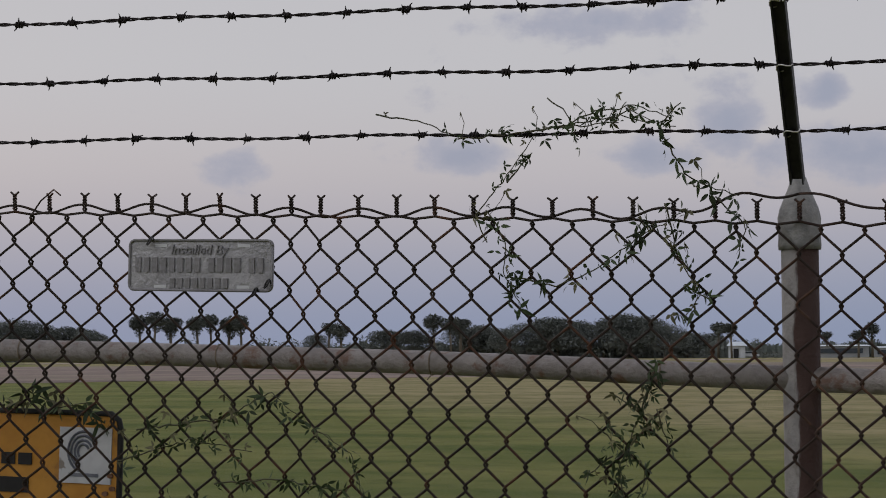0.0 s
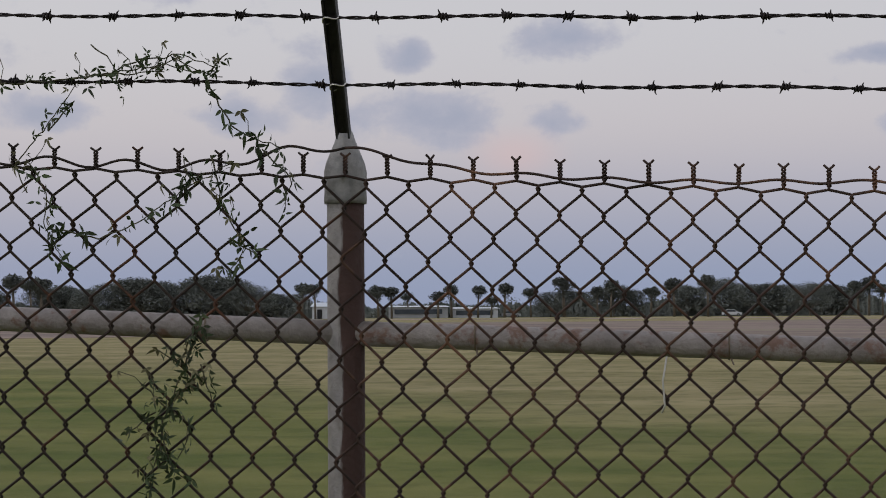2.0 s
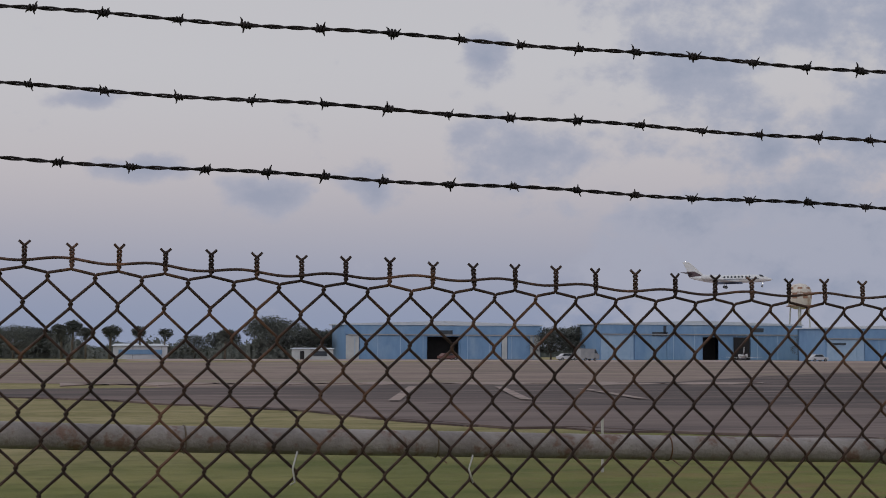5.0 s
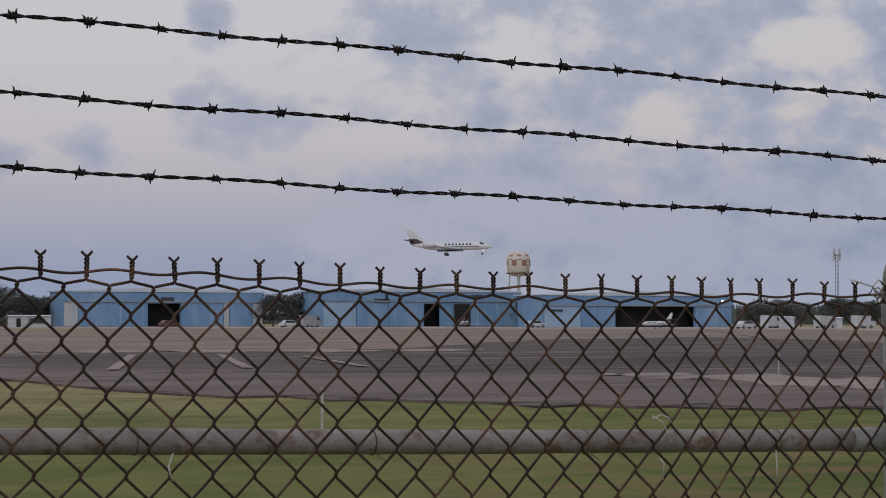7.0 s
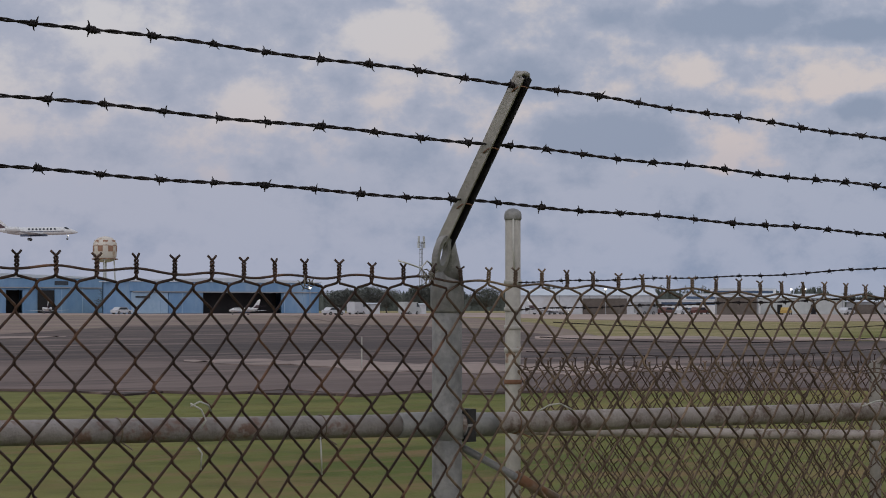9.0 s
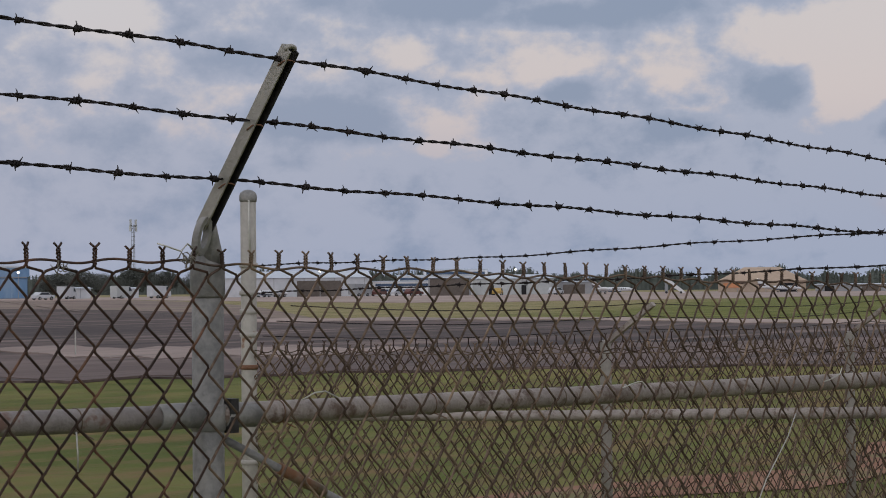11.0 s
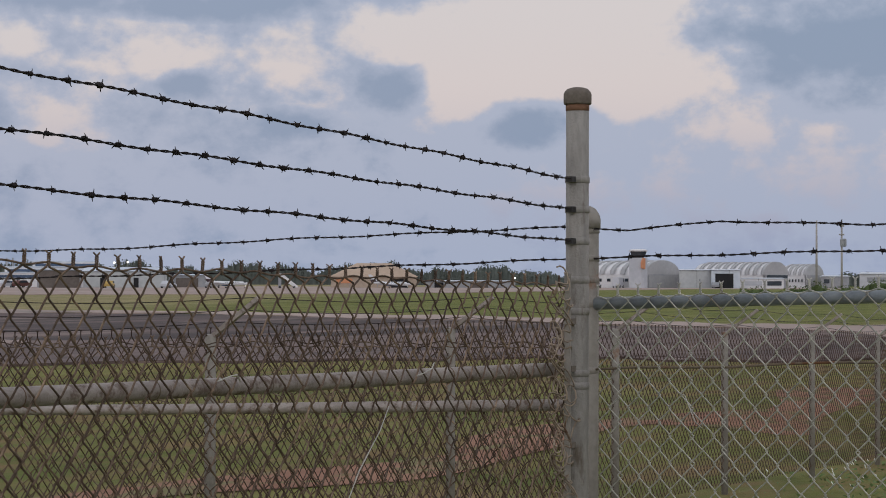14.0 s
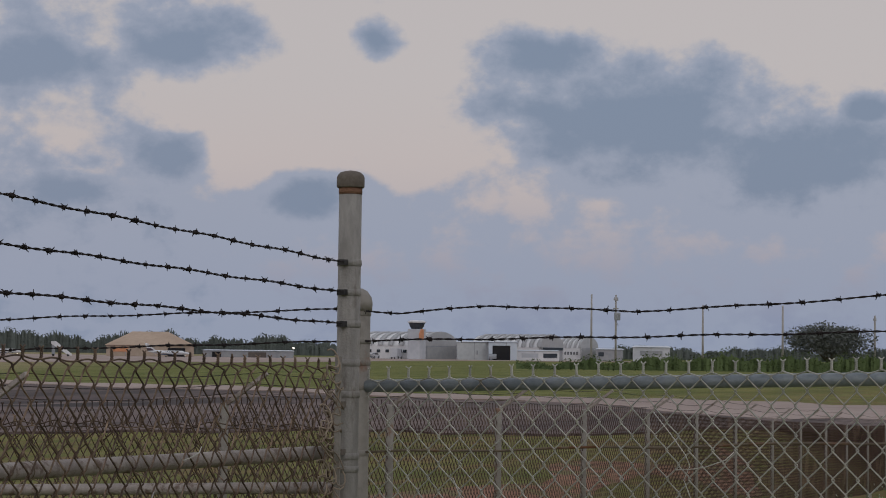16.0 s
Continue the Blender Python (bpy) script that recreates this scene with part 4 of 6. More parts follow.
# broad crowns: direction, height, distance
WOODS = [(-31.5, 9.2, 425), (-30.9, 8.6, 420), (-30.0, 7.4, 425), (-29.3, 6.8, 418), (-22.6, 5.6, 410), (-20.4, 6.4, 420), (-19.6, 6.4, 412), (-18.1, 7.0, 422), (-17.5, 7.3, 425), (-16.9, 6.6, 415),
         (-16.2, 8.0, 425), (-15.3, 8.8, 420), (-14.6, 8.4, 430), (-13.9, 8.4, 424), (-13.2, 9.4, 420), (-12.6, 9.0, 426), (-12.1, 7.4, 416), (-11.4, 5.6, 425), (-10.7, 5.4, 430)]
WOODS += [(-3.0, 5.6, 425), (-2.3, 5.7, 430), (-1.1, 7.1, 420), (-0.5, 6.0, 428), (1.1, 6.6, 424), (2.1, 8.1, 420), (2.8, 7.2, 430), (3.5, 6.9, 424), (4.1, 6.9, 430), (4.7, 7.1, 418), (5.3, 6.7, 426),
          (5.9, 6.3, 430), (10.0, 5.2, 425), (10.9, 6.0, 430), (12.2, 9.4, 425), (12.7, 8.6, 430), (13.4, 6.6, 425), (14.0, 6.6, 432)]
WOODS += [(20.7, 7.2, 432), (21.5, 7.4, 436), (20.2, 6.8, 440), (28.5, 6.6, 436), (35.2, 5.2, 430), (35.9, 6.2, 440), (36.5, 5.5, 450), (37.6, 6.5, 455), (38.5, 5.8, 450), (39.5, 6.0, 460)]
PALM_AT = [(-27.8, 9.5), (-27.4, 10.1), (-26.9, 9.5), (-26.1, 9.2), (-25.7, 9.9), (-25.2, 9.2), (-24.8, 9.4), (-22.2, 7.9), (-21.8, 7.5), (-19.0, 9.4), (-18.5, 8.6), (-18.2, 8.9), (-10.5, 7.5), (-10.1, 7.2),
           (-8.2, 6.8), (-7.8, 6.5), (-7.3, 5.4), (-6.4, 5.6), (-6.0, 7.0), (-5.2, 6.7), (-4.8, 4.4), (-4.4, 7.3), (-3.6, 6.3), (-2.6, 8.6), (-1.6, 6.5), (-1.2, 7.7), (0.0, 6.2), (0.7, 8.1), (1.7, 8.6),
           (6.1, 7.3), (6.4, 8.0), (6.8, 6.5), (7.5, 6.9), (8.4, 6.9), (9.1, 6.4), (10.9, 6.4)]
for i, (a, hgt, dist) in enumerate(WOODS):
    src = BROAD[i % 3]
    base = (8.0, 9.5, 6.5)[i % 3]
    s = hgt / (base * 0.99)
    m = Matrix.Translation(polar(a, dist)) @ Matrix.Rotation(rnd.uniform(0, 6.28), 4, "Z")
    if i < 3:
        ob = src
        ob.matrix_basis = m
    else:
        ob = copy_thing(src, m)
    ob.scale = (s * rnd.uniform(0.9, 1.15),) * 2 + (s,)
for i, (a, hgt) in enumerate(PALM_AT):
    src = PALMS[i % 3]
    s = hgt / (8.3, 9.3, 7.3)[i % 3]
    m = Matrix.Translation(polar(a, 400 + rnd.uniform(-8, 8))) @ Matrix.Rotation(rnd.uniform(0, 6.28), 4, "Z")
    if i < 3:
        ob = src
        ob.matrix_basis = m
    else:
        ob = copy_thing(src, m)
    wide_head = 1.3 * (8.0 / hgt) ** 0.35
    ob.scale = (s * wide_head, s * wide_head, s)

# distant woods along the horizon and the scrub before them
# haze before the woods is put into this pale grey-green
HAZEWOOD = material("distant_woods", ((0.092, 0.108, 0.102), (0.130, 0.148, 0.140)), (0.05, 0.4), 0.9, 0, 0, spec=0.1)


def leafy_ridge(g, rnd, a0, a1, step, dist, height):
    """A thick ragged mass along the horizon that the leaf clumps sit on."""
    n = int((a1 - a0) / step)
    for i in range(n):
        a, b = a0 + i * step, a0 + (i + 1) * step
        ha, hb = max(0.3, height(a) * rnd.uniform(0.68, 0.95)), max(0.3, height(b) * rnd.uniform(0.68, 0.95))
        d0 = dist + rnd.uniform(-2, 2)
        front = [polar(a, d0), polar(b, d0), polar(b, d0 + 1.5, hb), polar(a, d0 + 1.5, ha)]
        g.poly(front)
        g.poly([front[3], front[2], polar(b, d0 + 9, hb * 0.9), polar(a, d0 + 9, ha * 0.9)])


def far_top(a):
    top = 7.4 + 1.3 * math.sin(a * 1.7) + 0.9 * math.sin(a * 4.1 + 1) + 0.7 * math.sin(a * 9.3)
    return top * interp(a, [(33, 0.6), (35, 1.0), (58, 0.95), (64, 0.6), (95, 0.6)])


g = Geo()
leafy_ridge(g, rnd, -42, 95, 0.05, 650, far_top)
for i in range(34000):
    a = rnd.uniform(-42, 95)
    p = polar(a, rnd.uniform(640, 665), rnd.uniform(0.35, 0.93) * far_top(a))
    s = rnd.uniform(0.16, 0.32)
    u = Vector((rnd.gauss(0, 1), rnd.gauss(0, 1), rnd.gauss(0, 0.5))).normalized() * s * 1.5
    v = Vector((rnd.gauss(0, 1), rnd.gauss(0, 1), rnd.gauss(0, 0.8))).normalized() * s
    g.poly([p - u, p + v, p + u, p - v * 0.7])
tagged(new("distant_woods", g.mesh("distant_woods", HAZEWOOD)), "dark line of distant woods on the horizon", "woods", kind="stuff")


def under_top(a):
    top = 3.4 + 1.1 * math.sin(a * 2.3) + 0.8 * math.sin(a * 5.9)
    if -17.5 < a < -10.5 or 1.0 < a < 6.0:
        top += 0.4
    return max(1.0, top - (2.0 if -9.2 < a < -4.4 else 0.0))


g = Geo()
leafy_ridge(g, rnd, -33, 13.8, 0.07, 424, under_top)
for i in range(9000):
    a = rnd.uniform(-33, 13.8)
    p = polar(a, rnd.uniform(412, 428), rnd.uniform(0.05, 1.12) * under_top(a))
    s = rnd.uniform(0.25, 0.6)
    u = Vector((rnd.gauss(0, 1), rnd.gauss(0, 1), rnd.gauss(0, 0.7))).normalized() * s
    v = Vector((rnd.gauss(0, 1), rnd.gauss(0, 1), rnd.gauss(0, 0.7))).normalized() * s
    g.poly([p - u, p + v, p + u])
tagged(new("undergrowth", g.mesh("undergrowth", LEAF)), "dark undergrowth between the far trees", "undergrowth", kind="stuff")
SCRUB = material("green_scrub", ((0.055, 0.080, 0.030), (0.10, 0.135, 0.055)), (0.15, 1.5), 0.9, 0, 0, spec=0.1)


def scrub_top(a):
    return 0.65 + 1.2 * min(1, (a - 67.3) / 6) + 0.3 * math.sin(a * 3.1) + 0.2 * math.sin(a * 7.7)


g = Geo()
leafy_ridge(g, rnd, 67.3, 94, 0.08, 212, scrub_top)
for i in range(9000):
    a = rnd.uniform(67.3, 94)
    p = polar(a, rnd.uniform(200, 216), rnd.uniform(0.02, 1.15) * scrub_top(a))
    s = rnd.uniform(0.07, 0.19)
    u = Vector((rnd.gauss(0, 1), rnd.gauss(0, 1), rnd.gauss(0, 0.7))).normalized() * s
    v = Vector((rnd.gauss(0, 1), rnd.gauss(0, 1), rnd.gauss(0, 0.7))).normalized() * s
    g.poly([p - u, p + v, p + u])
tagged(new("scrub", g.mesh("scrub", SCRUB)), "low green scrub beyond the taxiway", "scrub", kind="stuff")
wide = broad_tree(31, 5.2, 7.5, 0.60)
wide.matrix_basis = Matrix.Translation(polar(76.55, 245))
wide.scale = (1.02, 1.02, 1.0)
tagged(wide, "lone spreading tree above the scrub", "tree")

# ---- buildings across the field ----
BLUE = material("blue_sheet_metal", ((0.14, 0.27, 0.47), (0.20, 0.34, 0.54)), (0.08, 1.0), 0.55, 0.0, 0.1, 4, stain=(0.26, 0.38, 0.54), stain_scale=0.12, stain_at=(0.5, 0.7), stretch=(1, 1, 0.4))
PALEBLUE = material("pale_blue_panel", ((0.28, 0.42, 0.60), (0.36, 0.50, 0.66)), (0.1, 1.2), 0.55, 0.0, 0.1, 4)
CREAM = material("cream_panel", ((0.42, 0.45, 0.47), (0.52, 0.55, 0.56)), (0.1, 1.2), 0.6, 0, 0.1, 4)
ROOF = material("pale_metal_roof", ((0.50, 0.57, 0.66), (0.62, 0.68, 0.75)), (0.06, 0.7), 0.4, 0.1, 0.1, 3)
WHITE = material("white_sheet_metal", ((0.46, 0.49, 0.54), (0.58, 0.60, 0.65)), (0.08, 1.0), 0.55, 0, 0.1, 4, stain=(0.50, 0.50, 0.52), stain_scale=0.15, stain_at=(0.55, 0.7))
BRIGHTWHITE = material("bright_white_shell", ((0.66, 0.67, 0.70), (0.76, 0.77, 0.79)), (0.08, 1.0), 0.5, 0, 0.1, 4, stain=(0.55, 0.55, 0.57), stain_scale=0.2, stain_at=(0.55, 0.7))
GREYMETAL = material("grey_building_metal", ((0.25, 0.27, 0.30), (0.36, 0.37, 0.39)), (0.08, 1.0), 0.6, 0, 0.1, 4)
# near-black that stands in for the unlit depth of open doorways
INTERIOR_SHADE = material("painted_interior_shade", ((0.012, 0.013, 0.016), (0.025, 0.025, 0.028)), (0.2, 2.0), 0.9, 0, 0)
BROWN = material("brown_door", ((0.10, 0.085, 0.075), (0.15, 0.13, 0.12)), (0.2, 2.0), 0.8, 0, 0.1, 4)
SAND = material("sand_wall", ((0.36, 0.29, 0.23), (0.46, 0.38, 0.31)), (0.1, 1.2), 0.8, 0, 0.1, 4)
ORANGE = material("orange_panel", ((0.55, 0.24, 0.12), (0.66, 0.31, 0.17)), (0.1, 1.5), 0.7, 0, 0.1, 4)
GLASS = material("dark_glass", ((0.03, 0.04, 0.05), (0.05, 0.06, 0.075)), (0.3, 2.0), 0.12, 0, 0, spec=0.6)
LAMP = lamp_material("lit_floodlight", (1.0, 0.95, 0.86), 2.5)


def hangar(name, label, x0, x1, y, height, depth, wall, opening, panels, extra):
    """A steel hangar whose front lies along x at y. opening: (from, to, height) in metres from its left corner."""
    h = thing(name, label, "hangar", "hangars across the airfield", at=(x0, y, 0))
    n = x1 - x0
    a, b, oh = opening
    g = Geo()
    g.box((0, 0, 0), (a, 0.4, height)).box((b, 0, 0), (n, 0.4, height)).box((a, 0, oh), (b, 0.4, height))
    g.box((0, 0.4, 0), (0.4, depth, height)).box((n - 0.4, 0.4, 0), (n, depth, height)).box((0, depth - 0.4, 0), (n, depth, height))
    part("wall", g, wall, h)
    # a sheet behind the opening carries the interior's shade in its colour
    part("inner_wall", Geo().box((a - 1, 4, 0), (b + 1, 4.3, oh + 0.5)), INTERIOR_SHADE, h, "black sheet painted as the shade inside")
    part("roof", Geo().prism([(-0.6, height), (n + 0.6, height), (n + 0.6, height + 0.25), (n / 2, height + 1.0), (-0.6, height + 0.25)], -0.5, depth + 0.5), ROOF, h, "pale low-pitched roof")
    part("fascia", Geo().box((-0.3, -0.35, height - 2.0), (n + 0.3, -0.02, height - 0.1)), wall, h, "header band above the doors")
    part("door_track", Geo().box((0.5, -0.5, height - 2.25), (n - 0.5, -0.1, height - 2.02)), GREYMETAL, h, "long door track")
    for p0, p1, mat, lab in panels:
        part("door_panel", Geo().box((p0, -0.22, 0.1), (p1, -0.02, height - 2.3)), mat, h, lab)
    for s in np.arange(2.0, n, 5.2):
        if not (a - 0.4 < s < b + 0.4):
            part("panel_seam", Geo().box((s, -0.28, 0.1), (s + 0.14, -0.20, height - 2.3)), PALEBLUE, h)
    for bx0, bx1, z0, z1, mat, lab in extra:
        part("window" if mat is GLASS else "wall_panel", Geo().box((bx0, -0.42, z0), (bx1, -0.30, z1)), mat, h, lab)
    return h


hangar("hangar", "light blue steel hangar with a dark open doorway", 105, 150.4, 400, 7.6, 12, BLUE, (18.7, 26.1, 5.1),
       [(0.1, 3.0, CREAM, "cream corner panel"), (3.2, 18.4, BLUE, ""), (26.4, 36.0, BLUE, ""), (36.2, 37.4, CREAM, ""), (37.6, 42.8, BLUE, ""), (43.0, 45.3, CREAM, "cream corner panel")],
       [(21.5, 24.5, 5.4, 6.5, GLASS, "dark louvre")])
hangar("hangar", "light blue steel hangar with doors partly open", 160, 209.5, 388, 7.9, 12, BLUE, (25.0, 29.0, 5.2),
       [(0.3, 8.0, PALEBLUE, "faded blue panel"), (8.3, 16.0, BLUE, ""), (16.2, 24.8, BLUE, ""), (36.8, 49.0, BLUE, "")],
       [(12.5, 16.2, 5.4, 6.3, GLASS, "dark louvre"), (15.2, 15.9, 5.8, 7.7, GLASS, "dark window"), (32.5, 36.5, 0.1, 5.2, INTERIOR_SHADE, "open doorway with its shade painted black"), (36.6, 40.0, 6.4, 7.3, GLASS, "row of dark windows")])
hangar("hangar", "light blue steel hangar with a wide dark opening", 195, 242.9, 350, 6.8, 12, BLUE, (17.8, 38.0, 4.6),
       [(0.3, 9.0, PALEBLUE, "faded blue panel"), (9.2, 17.5, BLUE, ""), (38.3, 47.5, BLUE, "")],
       [(1.2, 4.6, 3.4, 3.8, GLASS, "slot window")])


def shed(name, label, a0, a1, dist, height, wall, openings=(), roof=ROOF, rise=0.9, depth=18, category="building", inset=0.3):
    """A long low building square to the view, with dark openings given as fractions of its front."""
    p, q = polar(a0, dist), polar(a1, dist)
    n = (q - p).length
    b = thing(name, label, category, "low buildings across the airfield", at=p)
    b.rotation_euler = (0, 0, math.atan2(q.y - p.y, q.x - p.x))
    part("wall", Geo().box((0, 0, 0), (n, depth, height)), wall, b)
    ridge = Geo()
    hip = min(n * 0.45, inset)
    ridge.v = [Vector(p_) for p_ in ((-0.4, -0.4, height), (n + 0.4, -0.4, height), (n + 0.4, depth + 0.4, height), (-0.4, depth + 0.4, height), (hip, depth / 2, height + rise), (n - hip, depth / 2, height + rise))]
    ridge.f = [(0, 1, 5, 4), (1, 2, 5), (2, 3, 4, 5), (3, 0, 4), (3, 2, 1, 0)]
    part("roof", ridge, roof, b, "low pitched roof")
    # openings are flat boxes; the near-black ones have their inner shade painted
    for f0, f1, z1, mat in openings:
        part("doorway" if mat in (BROWN, INTERIOR_SHADE) else "window", Geo().box((n * f0, -0.15, 0.0 if mat in (BROWN, INTERIOR_SHADE) else z1 - 1.0), (n * f1, -0.01, z1)), mat, b, "doorway painted dark" if mat in (BROWN, INTERIOR_SHADE) else "dark window")
    for s in np.arange(4.0, n, 6.0):
        part("seam", Geo().box((s, -0.08, 0.1), (s + 0.12, -0.01, height)), GREYMETAL, b)
    return b


SANDROOF = material("sand_tiled_roof", ((0.40, 0.30, 0.225), (0.50, 0.385, 0.295)), (0.1, 1.2), 0.8, 0, 0.1, 4)
shed("shed", "small white flat-roofed hut beside the blue hangar", 12.9, 14.15, 398, 2.3, CREAM, [(0.2, 0.3, 1.8, INTERIOR_SHADE), (0.5, 0.85, 1.8, GLASS)], rise=0.2, depth=8)
shed("warehouse", "long white metal building with brown doors", 40.2, 44.62, 380, 3.8, WHITE, [(0.50, 0.80, 3.2, BROWN)], rise=1.4)
shed("warehouse", "brown-doored grey metal store", 46.36, 47.64, 370, 3.5, GREYMETAL, [(0.04, 0.96, 3.3, BROWN)], rise=0.2, depth=10)
shed("warehouse", "long pale grey metal store", 47.7, 50.15, 385, 3.3, CREAM, [(0.2, 0.26, 2.0, INTERIOR_SHADE), (0.6, 0.66, 2.0, INTERIOR_SHADE)], rise=0.9)
shed("warehouse", "low dark grey store behind the apron", 50.2, 51.3, 400, 2.6, GREYMETAL, [(0.2, 0.8, 2.0, BROWN)], rise=0.4)
shed("pavilion", "sand-coloured building with a broad hipped roof", 55.05, 57.63, 410, 2.4, SAND, [(0.06, 0.25, 2.0, ORANGE), (0.7, 0.9, 1.9, INTERIOR_SHADE)], roof=SANDROOF, rise=3.0, inset=5.4)
shed("shed", "low dark line of stores at the field's edge", 57.9, 60.6, 420, 1.5, GREYMETAL, [(0.1, 0.2, 1.2, INTERIOR_SHADE), (0.5, 0.7, 1.2, BROWN)], rise=0.2, depth=8)
shed("shed", "white low store near the mast", 35.4, 36.3, 390, 2.1, WHITE, [(0.3, 0.5, 1.6, INTERIOR_SHADE)], rise=0.25, depth=6)
shed("shed", "white low store with a shallow roof", 36.9, 37.7, 395, 2.0, WHITE, [(0.2, 0.35, 1.6, INTERIOR_SHADE)], rise=0.25, depth=6)
shed("shed", "grey flat building among the palms", -7.9, -6.1, 405, 2.4, GREYMETAL, [(0.1, 0.9, 1.9, GLASS)], rise=0.3)
shed("shed", "pale flat building among the palms", -6.0, -4.6, 408, 2.0, WHITE, [(0.1, 0.9, 1.6, GLASS)], rise=0.3)
shed("shed", "pale building glimpsed between trees", 7.6, 9.2, 405, 2.8, WHITE, [(0.1, 0.9, 2.0, BLUE)], rise=0.5)
shed("shed", "white house front between dark trees", -10.2, -9.7, 405, 2.6, WHITE, [(0.3, 0.6, 2.0, INTERIOR_SHADE)], rise=0.9)
shed("shed", "pale low house beyond the grass", -27.3, -26.2, 420, 2.0, WHITE, [(0.3, 0.6, 1.6, INTERIOR_SHADE)], rise=0.9)
shed("shed", "pale low building beyond the scrub", 70.8, 71.9, 430, 3.4, WHITE, [(0.2, 0.8, 2.6, GREYMETAL)], rise=0.4)

# terminal with set-back storeys and long window bands
BAND = material("blue_tinted_glass", ((0.05, 0.085, 0.15), (0.075, 0.115, 0.19)), (0.2, 1.5), 0.2, 0, 0, spec=0.6)
tp = polar(44.68, 392)
tm = thing("terminal", "white terminal with set-back storeys and long blue window bands", "building", at=tp)
tm.rotation_euler = (0, 0, radians(-46.5))
for x0, x1, y0, z0, z1 in ((0.0, 12.5, 0.0, 0.0, 2.9), (5.0, 25.5, 4.0, 0.0, 4.1), (10.5, 24.0, 8.0, 4.1, 5.3)):
    st = part("storey", Geo().box((x0, y0, z0), (x1, y0 + 9, z1)), BRIGHTWHITE, tm)
    part("window_band", Geo().box((x0 + 0.6, y0 - 0.06, z1 - 0.95), (x1 - 0.6, y0 - 0.005, z1 - 0.4)), BAND, st, "long blue window band")
    part("window_band", Geo().box((x0 + 0.6, y0 - 0.06, z1 - 2.1), (x0 + (x1 - x0) * 0.55, y0 - 0.005, z1 - 1.6)), BAND, st, "long blue window band")
    part("parapet", Geo().box((x0 - 0.2, y0 - 0.2, z1), (x1 + 0.2, y0 + 9.2, z1 + 0.18)), ROOF, st, "pale roof edge")
for x in (5.4, 6.6, 9.0):
    part("vent_pipe", Geo().lathe([(0.16, 4.1), (0.16, 5.9), (0.1, 6.0)], 8, (x, 6.0, 0)), GREYMETAL, tm)

# boarding stairs on the apron
bs = thing("boarding_stairs", "white boarding stairs parked on the apron", "stairs", at=polar(53.45, 372))
bs.rotation_euler = (0, 0, radians(-53.4))
part("flight", Geo().prism([(0, 2.9), (0.9, 2.9), (3.9, 0.5), (3.9, 0.2), (3.3, 0.2), (0, 2.4)], -0.7, 0.7), BRIGHTWHITE, bs)
part("tower", Geo().prism([(0.1, 0.3), (0.7, 0.3), (0.7, 2.4), (0.1, 2.4)], -0.6, 0.6), GREYMETAL, bs)
for x in (0.4, 3.2):
    part("wheel", Geo().tube([(x, -0.7, 0.25), (x, -0.5, 0.25)], 0.25, 10), BLACK_STEEL_AND_SHADE, bs)


